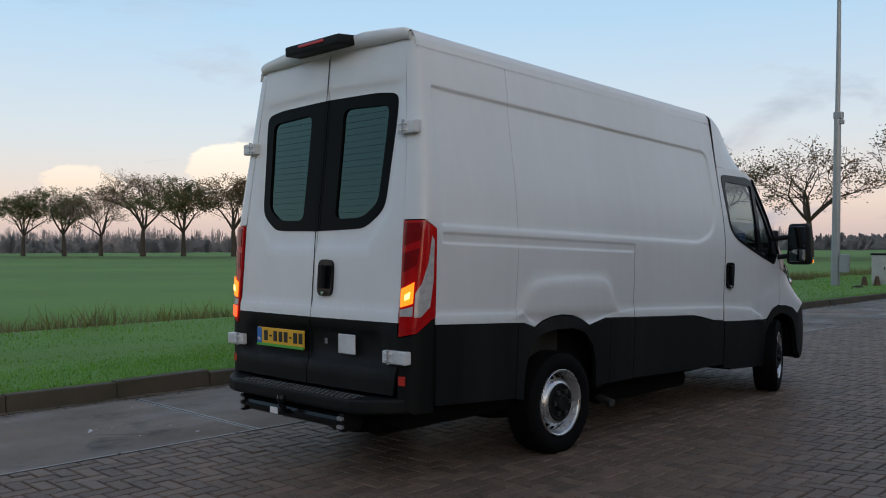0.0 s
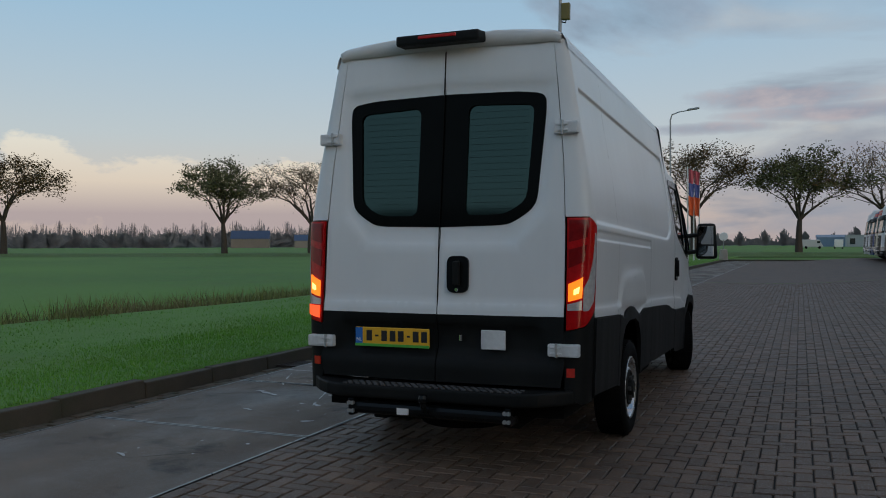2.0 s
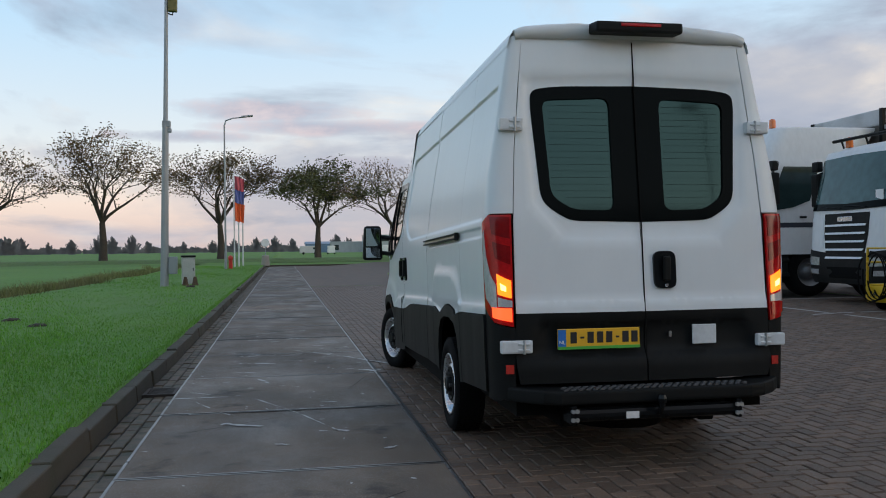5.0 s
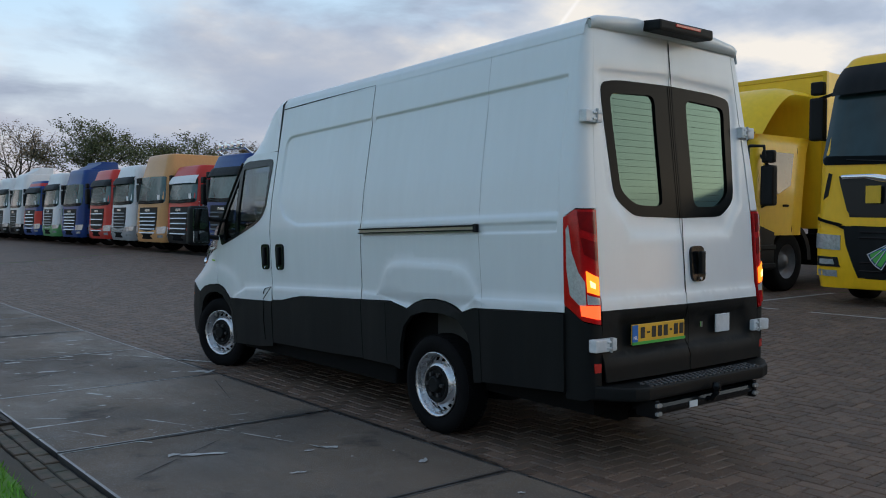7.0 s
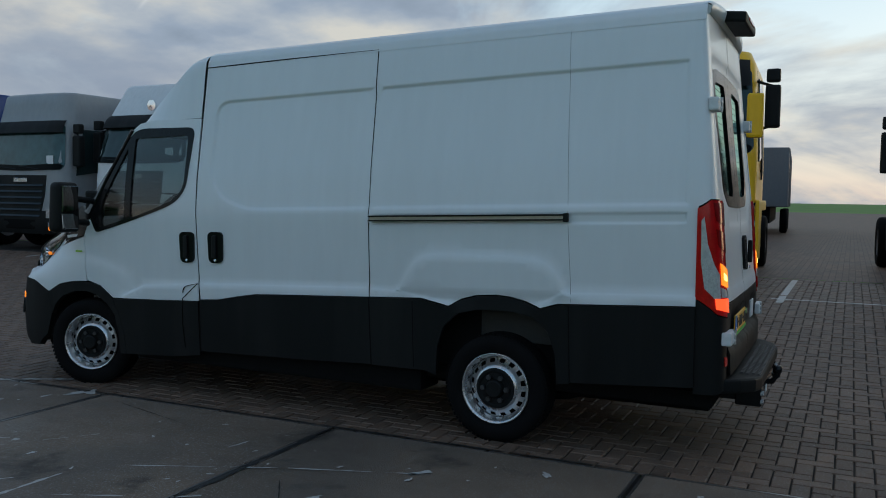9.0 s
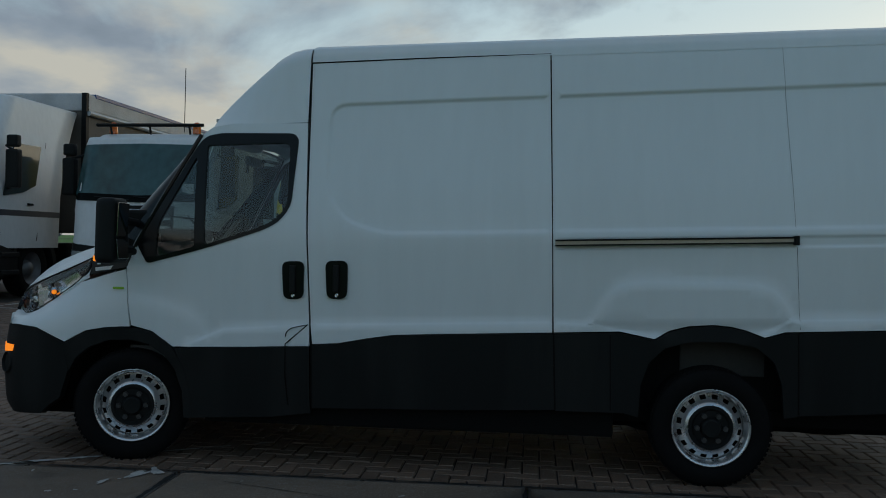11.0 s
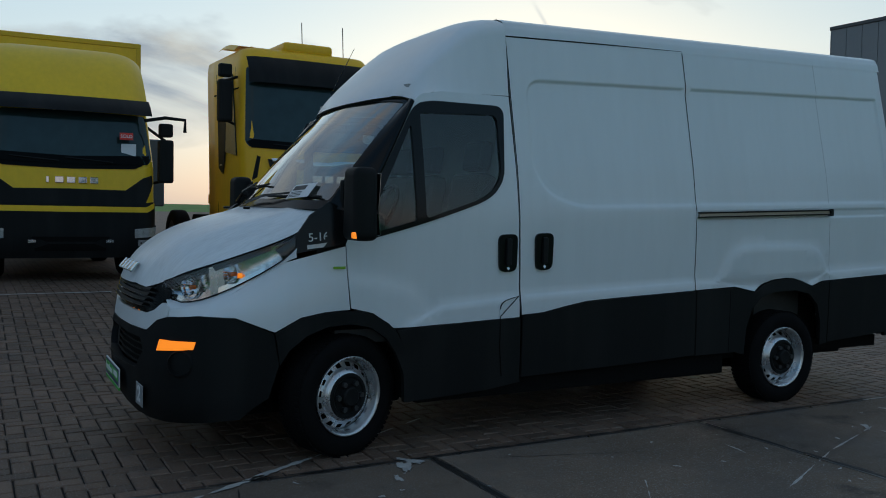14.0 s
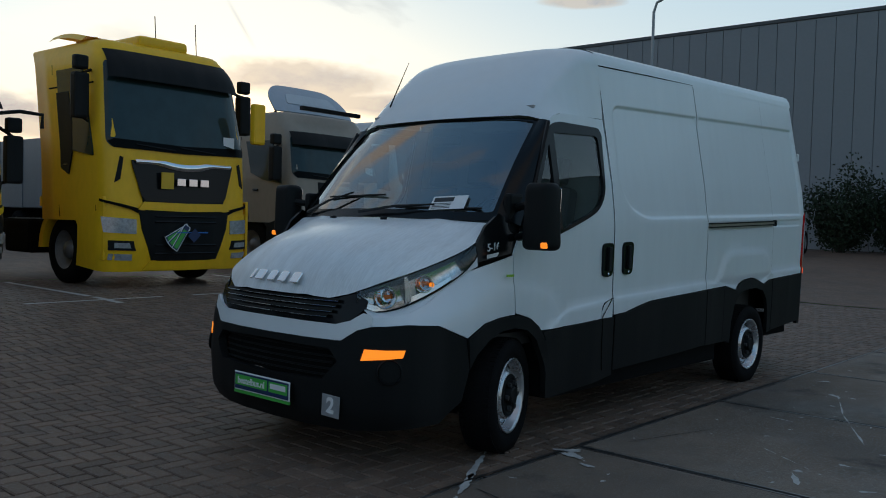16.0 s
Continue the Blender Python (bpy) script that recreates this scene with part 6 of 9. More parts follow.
CONCRETE = slab_material()
EDGE = material("worn_steel_edge", (0.20, 0.19, 0.185), 0.30, metal=0.75, vary=0.25, scale=5, dirt=0.5, dirt_color=(0.05, 0.042, 0.035), rough_vary=0.12)
road = empty("road", pose(-2.18, 0, 0), "lane of damp grey concrete slabs with steel edges", "road", kind="structure")
bedr = strip("slab_bed", [-3.50, -1.18], [-45, 66.9], -0.035, BED, "", parent=None)
bedr.parent = road
bedr.matrix_parent_inverse = Matrix.Translation((2.18, 0, 0))
PITCH = 2.035
first = -0.985 - PITCH * 20
slab_me = None
for k in range(54):
    y0 = first + k * PITCH
    if y0 > 64.9:
        break
    if slab_me is None:
        bm = box(-0.995, 0.995, 0.012, PITCH - 0.012, -0.10, 0.0, 0.004, 1)
        slab_me = bpy.data.meshes.new("slab")
        bm.to_mesh(slab_me)
        bm.free()
        slab_me.materials.append(CONCRETE)
        bm = join(box(-1.0, -0.982, 0.010, PITCH - 0.010, -0.05, 0.003), box(0.982, 1.0, 0.010, PITCH - 0.010, -0.05, 0.003), box(-0.982, 0.982, 0.010, 0.026, -0.05, 0.003), box(-0.982, 0.982, PITCH - 0.026, PITCH - 0.010, -0.05, 0.003))
        edge_me = bpy.data.meshes.new("steel_edge")
        bm.to_mesh(edge_me)
        bm.free()
        edge_me.materials.append(EDGE)
    o = new("slab", slab_me)
    o.parent = road
    o.location = (0, y0, rng.normal(0, 0.002))
    o.rotation_euler = (0, rng.normal(0, 0.0012), 0)
    e = new("steel_edge", edge_me)
    e.parent = o

# worn white paint on the slabs
PAINT = material("worn_white_road_paint", (0.46, 0.45, 0.43), 0.5, vary=0.25, scale=20, dirt=0.6, dirt_color=(0.17, 0.17, 0.17))


def paint_line(a, b, w, seed, keep=0.6):
    """A worn streak of paint: ragged edges, gaps where it has gone."""
    r = random.Random(seed)
    a, b = Vector(a), Vector(b)
    ln = (b - a).length
    d = (b - a).normalized()
    n = Vector((-d.y, d.x))
    k = max(6, int(ln / 0.022))
    ph = [r.uniform(0, 6.28) for _ in range(6)]

    def wear(x, o):
        return math.sin(9.1 * x + ph[o]) * 0.5 + math.sin(23 * x + ph[o + 1]) * 0.35 + math.sin(61 * x + ph[o + 2]) * 0.25

    v, f = [], []
    for i in range(k + 1):
        t = i / k
        c = a.lerp(b, t) + n * w * 0.08 * wear(t * ln, 0)
        h = w * 0.5 * max(0.0, min(1.0, keep + 0.7 * wear(t * ln, 3))) * min(1, 8 * t, 8 * (1 - t))
        v += [(c.x + n.x * h, c.y + n.y * h, 0.0065), (c.x - n.x * h * r.uniform(0.5, 1), c.y - n.y * h * r.uniform(0.5, 1), 0.0065)]
        if i and h > w * 0.06:
            f.append((2 * i - 2, 2 * i - 1, 2 * i + 1, 2 * i))
    return mesh_object("paint_mark", v, f, PAINT, road, smooth=False)


MARKS = [((-2.08, 5.50), (-1.42, 4.56), 0.032, 0.55), ((-1.45, 4.66), (-1.10, 4.00), 0.055, 0.75), ((-1.16, 4.12), (-0.86, 3.60), 0.055, 0.8), ((-0.90, 3.66), (-0.33, 2.70), 0.028, 0.55), ((-2.63, 5.12), (-1.95, 4.75), 0.03, 0.5), ((-1.82, 0.18), (-1.70, 0.06), 0.06, 0.5), ((-3.19, 1.85), (-2.66, 1.84), 0.045, 0.8), ((-3.08, 2.20), (-2.80, 1.96), 0.022, 0.4), ((-2.96, 1.64), (-2.79, 1.26), 0.02, 0.55), ((-2.72, 1.08), (-2.60, 0.92), 0.025, 0.6), ((-2.45, 2.9), (-2.30, 2.6), 0.05, 0.4), ((-2.1, 6.3), (-1.3, 6.2), 0.05, 0.4), ((-3.12, 7.62), (-1.75, 8.32), 0.04, 0.5), ((-2.75, 3.5), (-2.45, 3.35), 0.05, 0.35), ((-2.8, 4.9), (-1.9, 5.0), 0.10, 0.18), ((-2.7, 6.9), (-1.7, 7.0), 0.10, 0.25), ((-2.4, 2.55), (-2.0, 2.25), 0.02, 0.45), ((-1.76, 0.05), (-2.05, 0.85), 0.02, 0.55), ((-2.05, 0.85), (-2.44, 1.69), 0.02, 0.5), ((-2.9, 4.3), (-2.2, 4.1), 0.10, 0.25)]
for i, (a, b, w, keep) in enumerate(MARKS):
    o = paint_line(a, b, 0.95 * w, i, keep)
    o.matrix_parent_inverse = Matrix.Translation((2.18, 0, 0))
def paint_blotch(x, y, a, b, turn, seed):
    """An irregular splash of old paint."""
    r = random.Random(seed)
    ph = [r.uniform(0, 6.28) for _ in range(4)]
    v = []
    for k in range(28):
        q = 2 * math.pi * k / 28
        w = 1 + 0.28 * math.sin(2 * q + ph[0]) + 0.22 * math.sin(3 * q + ph[1]) + 0.16 * math.sin(5 * q + ph[2]) + 0.12 * math.sin(9 * q + ph[3])
        px, py = a * w * math.cos(q), b * w * math.sin(q)
        v.append((x + px * math.cos(turn) - py * math.sin(turn), y + px * math.sin(turn) + py * math.cos(turn), 0.0068))
    o = mesh_object("paint_mark", v, [tuple(range(28))], PAINT, road, smooth=False)
    o.matrix_parent_inverse = Matrix.Translation((2.18, 0, 0))


for k, row in enumerate(((-2.48, 0.47, 0.12, 0.028, -0.5), (-2.62, 0.56, 0.05, 0.02, 0.2), (-1.28, 3.30, 0.10, 0.03, -0.3), (-1.20, 3.22, 0.07, 0.035, 0.4), (-1.45, 3.42, 0.06, 0.014, -0.2), (-2.35, 2.62, 0.03, 0.016, 0.3), (-2.5, 2.30, 0.035, 0.012, 0.1), (-2.75, 2.75, 0.04, 0.014, 0.5), (-1.78, 1.35, 0.06, 0.010, -0.2), (-1.9, 0.12, 0.03, 0.012, 0.0), (-2.05, -1.90, 0.05, 0.018, -0.4), (-1.47, -0.52, 0.05, 0.02, 0.8), (-2.2, -0.26, 0.04, 0.016, -0.3), (-1.7, 5.9, 0.07, 0.02, 0.2), (-2.3, 6.6, 0.08, 0.02, -0.1), (-1.6, 4.9, 0.04, 0.02, 0.4))):
    paint_blotch(*row, 700 + k)
# cracks and dark tar lines in the slabs
for i, (a, b, w) in enumerate((((-3.1, 3.6), (-1.9, 4.35), 0.012), ((-1.9, 4.35), (-1.25, 4.2), 0.010), ((-2.9, 6.2), (-1.5, 5.75), 0.010), ((-3.0, 0.2), (-2.2, 0.75), 0.010), ((-1.6, 1.9), (-1.3, 2.9), 0.009), ((-2.2, -2.2), (-1.4, -1.5), 0.010), ((-2.4, 7.9), (-1.4, 8.6), 0.012))):
    o = paint_line(a, b, w, 300 + i, 0.75)
    o.name = "slab_crack"
    o.data.materials[0] = BED
    o.matrix_parent_inverse = Matrix.Translation((2.18, 0, 0))
TAR = material("black_joint_tar", (0.010, 0.010, 0.010), 0.6, vary=0.3, scale=12, bump=0.004)
for i, (k, x0, x1, w) in enumerate(((20, -2.75, -1.19, 0.06), (21, -2.3, -1.19, 0.05), (22, -3.1, -1.19, 0.03), (23, -3.1, -1.19, 0.03))):
    y = first + PITCH * (k + 1) if k > 20 else first + PITCH * 21
    o = paint_line((x0, y - 0.012), (x1, y + 0.006), w, 400 + i, 0.95)
    o.name = "joint_tar"
    o.data.materials[0] = TAR
    o.matrix_parent_inverse = Matrix.Translation((2.18, 0, 0))
o = paint_line((-1.165, -1.2), (-1.165, 4.6), 0.035, 410, 0.9)
o.name = "joint_tar"
o.data.materials[0] = TAR
o.matrix_parent_inverse = Matrix.Translation((2.18, 0, 0))
# small flecks of paint and droppings left on the slabs
fr = random.Random(5)
for i in range(70):
    x, y = fr.uniform(-3.1, -1.3), fr.triangular(-2.5, 9, 1.5)
    a = fr.uniform(0, 6.28)
    l_ = fr.uniform(0.012, 0.035)
    paint_blotch(x, y, l_ * 0.6, l_ * fr.uniform(0.2, 0.5), a, 100 + i)
# bay lines on the bricks in front of the trucks
for i, y in enumerate((-4.6, -1.2, 2.35, 5.85, 9.2, 12.6)):
    for x0, x1 in ((5.9, 6.6), (6.7, 9.3)):
        v = [(x, y + s * 0.045, zg(x) + 0.004) for x in np.linspace(x0, x1, 6) for s in (-1, 1)]
        o = mesh_object("bay_line", v, [(2 * k, 2 * k + 2, 2 * k + 3, 2 * k + 1) for k in range(5)], PAINT, yard, smooth=False)
v = [(6.25 + s * 0.045, y, zg(6.25) + 0.004) for y in np.linspace(-4.6, 12.6, 40) for s in (-1, 1)]
mesh_object("bay_line", v, [(2 * k, 2 * k + 1, 2 * k + 3, 2 * k + 2) for k in range(39) if k % 5 != 3], PAINT, yard, smooth=False)

# gutter of three brick rows and a worn kerb
GUTTER = material("mossy_gutter_brick", (0.098, 0.072, 0.046), 0.7, vary=0.3, scale=14, fine=140, bump=0.003, island=0.25, dirt=0.9, dirt_color=(0.028, 0.036, 0.014), placed=True)
KERB = material("weathered_kerb_concrete", (0.066, 0.054, 0.038), 0.85, vary=0.28, scale=5, fine=110, bump=0.004, island=0.15, dirt=0.75, dirt_color=(0.038, 0.042, 0.018), placed=True)
gutter = empty("gutter", pose(-3.33, 0, 0), "sunken gutter of three brick rows with moss", "gutter", kind="structure")
gv2, gf2 = brick_shape(0.21, 0.098)
gme = bpy.data.meshes.new("gutter_brick")
gme.from_pydata([(b, a, c) for a, b, c in gv2], [], [ff[::-1] for ff in gf2])
gme.materials.append(GUTTER)
far_v, far_f = [], []
for j in range(3):
    for k in range(-60, 300):
        y = k * 0.212 + (j % 2) * 0.106
        x = -3.235 - j * 0.10
        z = -0.022 + rng.normal(0, 0.004)
        if -2.5 < y < 18:
            o = new("gutter_brick", gme)
            o.parent = gutter
            o.location = (x + 3.33, y, z)
            o.rotation_euler = (rng.normal(0, 0.015), rng.normal(0, 0.02), rng.normal(0, 0.01))
        else:
            n = len(far_v)
            far_v += [(x + 3.33 + b, y + a, z + c) for a, b, c in gv2]
            far_f += [tuple(n + q for q in ff[::-1]) for ff in gf2]
mesh_object("gutter_bricks", far_v, far_f, GUTTER, gutter, smooth=False, kind="stuff")
kerb = empty("kerb", pose(-3.56, 0, 0), "weathered concrete kerb with moss beside the lawn", "kerb", kind="structure")
bm = box(-0.075, 0.075, 0.004, 0.996, -0.15, 0.122, 0.018, 3)
for v in bm.verts:
    if v.co.x > 0 and v.co.z > 0.05:
        v.co.x -= 0.02
kme = bpy.data.meshes.new("kerb_stone")
bm.to_mesh(kme)
bm.free()
kme.materials.append(KERB)
for k in range(-40, 67):
    o = new("kerb_stone", kme)
    o.parent = kerb
    o.location = (rng.normal(0, 0.006), k, rng.normal(0, 0.006))
    o.rotation_euler = (rng.normal(0, 0.006), rng.normal(0, 0.015), rng.normal(0, 0.006))
for k in range(0, 60):
    o = new("kerb_stone", kme)
    o.parent = kerb
    o.location = (k + 0.02, 67.0 - 0.08, 0.0)
    o.rotation_euler = (0, 0, radians(-90))

# gully grating in the gutter
gu = empty("drain_grate", pose(-3.34, 2.35, -0.01), "rusty iron drain grate in the gutter", "drain")
IRON = material("rusty_iron", (0.05, 0.038, 0.03), 0.7, metal=0.4, vary=0.3, scale=20)
part("grate_frame", join(box(-0.15, 0.15, -0.20, -0.17, -0.02, 0.014), box(-0.15, 0.15, 0.17, 0.20, -0.02, 0.014), box(-0.15, -0.12, -0.17, 0.17, -0.02, 0.014), box(0.12, 0.15, -0.17, 0.17, -0.02, 0.014)), IRON, gu)
for k in range(6):
    part("grate_bar", box(-0.12, 0.12, -0.145 + k * 0.055, -0.120 + k * 0.055, -0.02, 0.012), IRON, gu)


# grass: short blades on the lawn, tall tufts along the ditch
def blades(name, n, where, height, width, mat, label, seed, lean=0.4):
    r = np.random.default_rng(seed)
    x, y = where(r, n)
    n = len(x)
    z = np.array([ground_height(a, b) for a, b in zip(x, y)]) - 0.01
    h = height * r.uniform(0.5, 1.3, n)
    a = r.uniform(0, 2 * np.pi, n)
    w = width * r.uniform(0.6, 1.3, n)
    la, lm = r.uniform(0, 2 * np.pi, n), lean * r.uniform(0, 1, n) * h
    v = np.zeros((n, 3, 3))
    v[:, 0] = np.stack([x - np.cos(a) * w, y - np.sin(a) * w, z], 1)
    v[:, 1] = np.stack([x + np.cos(a) * w, y + np.sin(a) * w, z], 1)
    v[:, 2] = np.stack([x + np.cos(la) * lm, y + np.sin(la) * lm, z + h], 1)
    me = bpy.data.meshes.new(name)
    me.from_pydata(v.reshape(-1, 3).tolist(), [], np.arange(3 * n).reshape(-1, 3).tolist())
    me.materials.append(mat)
    return tagged(new(name, me), label, "grass", kind="stuff")


BLADE = material("lawn_blade", (0.125, 0.300, 0.022), 0.6, vary=0.2, scale=0.8, fine=5, island=0.20, dirt=0.4, dirt_color=(0.13, 0.22, 0.03))
TUFT = material("rough_tuft", (0.15, 0.165, 0.05), 0.7, vary=0.25, scale=0.5, fine=4, island=0.4, dirt=0.8, dirt_color=(0.16, 0.115, 0.055))


MOSS = material("gutter_moss", (0.060, 0.105, 0.018), 0.8, vary=0.3, scale=2, fine=9, island=0.4)


def lawn_near(r, n):
    y = r.triangular(-7, 1.5, 16, n)
    x = -3.65 - np.abs(r.normal(0, 1.9, n))
    return x, y


def lawn_far(r, n):
    return r.uniform(-9.2, -3.66, n), r.uniform(-8, 66, n)


def ditch(r, n):
    cy = r.uniform(-12, 66, 260)
    cx = r.normal(-10.6, 0.55, 260)
    k = r.integers(0, 260, n)
    return cx[k] + r.normal(0, 0.22, n), cy[k] + r.normal(0, 0.45, n)


blades("lawn_grass", 75000, lawn_near, 0.034, 0.004, BLADE, "short bright green lawn grass", 1)
blades("lawn_grass_far", 45000, lawn_far, 0.045, 0.010, BLADE, "short bright green lawn grass", 2)
blades("ditch_grass", 34000, ditch, 0.36, 0.013, TUFT, "tall rough grass along the ditch", 3, 0.8)
blades("gutter_weeds", 9000, lambda r, n: (-3.18 - 0.10 * r.integers(0, 4, n) + r.normal(0, 0.012, n), np.repeat(r.uniform(-4, 26, n // 30), 30)[:n] + r.normal(0, 0.10, n)), 0.032, 0.004, MOSS, "moss and weeds in the gutter joints", 6, 1.2)
blades("kerb_moss", 5000, lambda r, n: (r.normal(-3.66, 0.03, n), r.uniform(-6, 40, n)), 0.05, 0.006, BLADE, "grass fringe hanging over the kerb", 4, 1.0)


# ---- trucks ----
TRUCK_GLASS = material("dark_truck_windscreen", (0.020, 0.036, 0.037), 0.06, vary=0.30, scale=1.2, fine=4, coat=0.0, rough_vary=0.02, spec=0.38)
MIST_GLASS = material("misted_truck_windscreen", (0.036, 0.080, 0.082), 0.14, vary=0.45, scale=1.1, fine=6, rough_vary=0.12, spec=0.5)
TRUCK_LENS = material("truck_headlamp_lens", (0.42, 0.43, 0.44), 0.15, metal=0.35, vary=0.4, scale=18, fine=90, coat=0.5)
PAINTS = {}
e_pan = {}


def truck_paint(c):
    if c not in PAINTS:
        PAINTS[c] = material("truck_paint", c, 0.38, vary=0.08, scale=1.2, fine=14, coat=0.08, spec=0.3, dirt=0.18, dirt_color=tuple(0.35 * q + 0.05 for q in c), rough_vary=0.08, stretch=(1, 1, 0.4))
    return PAINTS[c]


YELLOW, WHITE, BLUE, RED, GREY, GOLD, CREAM, GREEN = (0.82, 0.54, 0.012), (0.70, 0.71, 0.72), (0.010, 0.042, 0.190), (0.50, 0.030, 0.020), (0.30, 0.31, 0.32), (0.56, 0.30, 0.11), (0.60, 0.55, 0.42), (0.10, 0.30, 0.10)
AMBER_YELLOW = (0.86, 0.50, 0.008)
TRUCK_TYRE = lathe([(-0.14, 0.29), (-0.15, 0.36), (-0.15, 0.45), (-0.12, 0.495), (-0.06, 0.505), (0.06, 0.505), (0.12, 0.495), (0.15, 0.45), (0.15, 0.36), (0.14, 0.29)], "y", 36)
TYRE_ME = bpy.data.meshes.new("truck_tyre")
TRUCK_TYRE.to_mesh(TYRE_ME)
TRUCK_TYRE.free()
TYRE_ME.materials.append(RUBBER)
TYRE_ME.shade_smooth()
bm = lathe([(-0.13, 0.295), (-0.10, 0.26), (-0.02, 0.22), (0.0, 0.16), (-0.05, 0.13), (-0.10, 0.11), (-0.12, 0.0)], "y", 28)
RIM_ME = bpy.data.meshes.new("truck_rim")
bm.to_mesh(RIM_ME)
bm.free()
RIM_ME.materials.append(material("dull_truck_rim", (0.20, 0.20, 0.21), 0.5, metal=0.4, vary=0.2, scale=8, dirt=0.5))
RIM_ME.shade_smooth()


def truck(name, m, label, H, paint, ws0, ws1, lean=0.30, W=2.44, D=2.15, grille=(0.62, 0.95, 1.75), slats=5, slat_mat=None, bumper=None, low_paint=None, light=(0.62, 0.80, 1.00), top=None, visor=True, visor_paint=None, low=0.36, roofbar=False, beacons=False, flap=None, body=None, stripe=None, round_top=0.30, emblem=True, group="trucks parked in a row", mirror_drop=0.0, side_top=None, pane=None, frame_paint=None):
    """A cab-over lorry facing -x, front bumper at x = 0 and its middle at y = 0."""
    e = empty(name, m, label, "truck", group)
    pm = truck_paint(paint)
    zl = [low, 0.55, grille[1], ws0, ws1, ws1 + 0.12, H - 0.05]
    fx = [0.06, 0.0, 0.0, 0.06, 0.06 + lean, 0.09 + lean + 0.02, 0.12 + lean + round_top]
    hw = [W / 2 - 0.03, W / 2, W / 2, W / 2, W / 2 - 0.07, W / 2 - 0.09, W / 2 - 0.16]

    def wrap(u, z):
        x0, h = float(np.interp(z, zl, fx)), float(np.interp(z, zl, hw))
        r = 0.26
        a, sg = abs(u), (1 if u >= 0 else -1)
        flat = h - r
        if a <= flat:
            p, n = Vector((x0 + 0.03 * (a / flat) ** 2, sg * a, z)), Vector((-1, 0.08 * sg * a, 0))
        elif a <= flat + r * 1.5708:
            t = (a - flat) / r
            p, n = Vector((x0 + 0.03 + r * (1 - math.cos(t)), sg * (flat + r * math.sin(t)), z)), Vector((-math.cos(t), sg * math.sin(t), 0))
        else:
            p, n = Vector((x0 + 0.03 + r + a - flat - r * 1.5708, sg * h, z)), Vector((0, sg, 0))
        k = float(np.interp(z, [ws0 - 0.05, ws0 + 0.05, ws1 - 0.05, ws1 + 0.1], [0.03, 0.28, 0.28, 0.35]))
        return p, (n + Vector((0, 0, k * max(0, -n.x)))).normalized()

    Umax = W / 2 - 0.26 + 0.26 * 1.5708 + D - 0.35
    us = np.concatenate([np.linspace(-Umax, -(W / 2 + 0.16), 5), np.linspace(-(W / 2 + 0.12), W / 2 + 0.12, 41), np.linspace(W / 2 + 0.16, Umax, 5)])
    zs = sorted({0.95, ws0 - 0.05, ws0, ws0 + 0.05, ws1 - 0.05, ws1, ws1 + 0.06, ws1 + 0.12, *[round(float(z), 3) for z in np.linspace(grille[1] + 0.05, H - 0.05, 15)]})
    bm_ = bmesh.new()
    rows = [[bm_.verts.new(wrap(u, z)[0]) for u in us] for z in zs]
    for k in range(1, 4):
        f = k / 3
        ring = []
        for u in us:
            p = wrap(u, H - 0.05)[0]
            ring.append(bm_.verts.new(Vector((p.x + 0.10 * f * (1 if abs(u) < W / 2 else 0.2), p.y * (1 - 0.07 * f * f), H - 0.05 + 0.06 * math.sin(f * 1.57)))))
        rows.append(ring)
    mid = [bm_.verts.new(Vector((v.co.x, 0, H + 0.03))) for v in rows[-1]]
    for a, b in zip(rows, rows[1:]):
        for i in range(len(us) - 1):
            bm_.faces.new((a[i + 1], a[i], b[i], b[i + 1]))
    last = rows[-1]
    n = len(last)
    for i in range(n // 2):
        q = (last[i], last[i + 1], last[n - 2 - i], last[n - 1 - i])
        if len(set(q)) == 4:
            bm_.faces.new(q)
    bm_.faces.new([r[0] for r in rows] + [r[-1] for r in rows[::-1]])
    for v in mid:
        bm_.verts.remove(v)
    bmesh.ops.recalc_face_normals(bm_, faces=bm_.faces[:])
    for f in bm_.faces:
        f.smooth = True
    cabp = part("cab", bm_, pm, e)
    hW = W / 2

    def pan(nm, o, mat, parent=e, off=0.008, step=0.14, lab="", depth=0.02):
        return part(nm, panel(wrap, o, step=step, off=off, depth=depth), mat, parent, lab)

    half = lambda pts: pts + [(-u, v) for u, v in pts[::-1]]
    # lower front: black or painted bumper with lamps
    bmat = truck_paint(bumper) if bumper else CLAD
    ue = hW + 0.14 + 0.55
    b = pan("bumper", half([(0.0, grille[1]), (hW - 0.02, grille[1] + 0.12), (hW + 0.14, grille[1] + 0.12), (ue, grille[1] - 0.02), (ue, low + 0.06), (hW, low), (0.0, low)]), bmat, off=0.02, depth=0.06)
    for s in (-1, 1):
        l0, l1, l2 = light
        pan("headlamp", [(s * l0, l1), (s * (hW + 0.02), l1 + 0.02), (s * (hW + 0.06), l2), (s * l0, l2 - 0.03)], TRUCK_LENS, b, 0.035, lab="clear headlamp")
        pan("fog_lamp", [(s * (l0 + 0.05), low + 0.16), (s * (hW - 0.05), low + 0.17), (s * (hW - 0.05), low + 0.26), (s * (l0 + 0.05), low + 0.25)], TRUCK_LENS, b, 0.03)
    pan("step_gap", half([(0.0, low + 0.30), (0.50, low + 0.30), (0.45, low + 0.10), (0.0, low + 0.10)]), DARK, b, 0.026)
    # grille
    g0, g1, g2 = grille
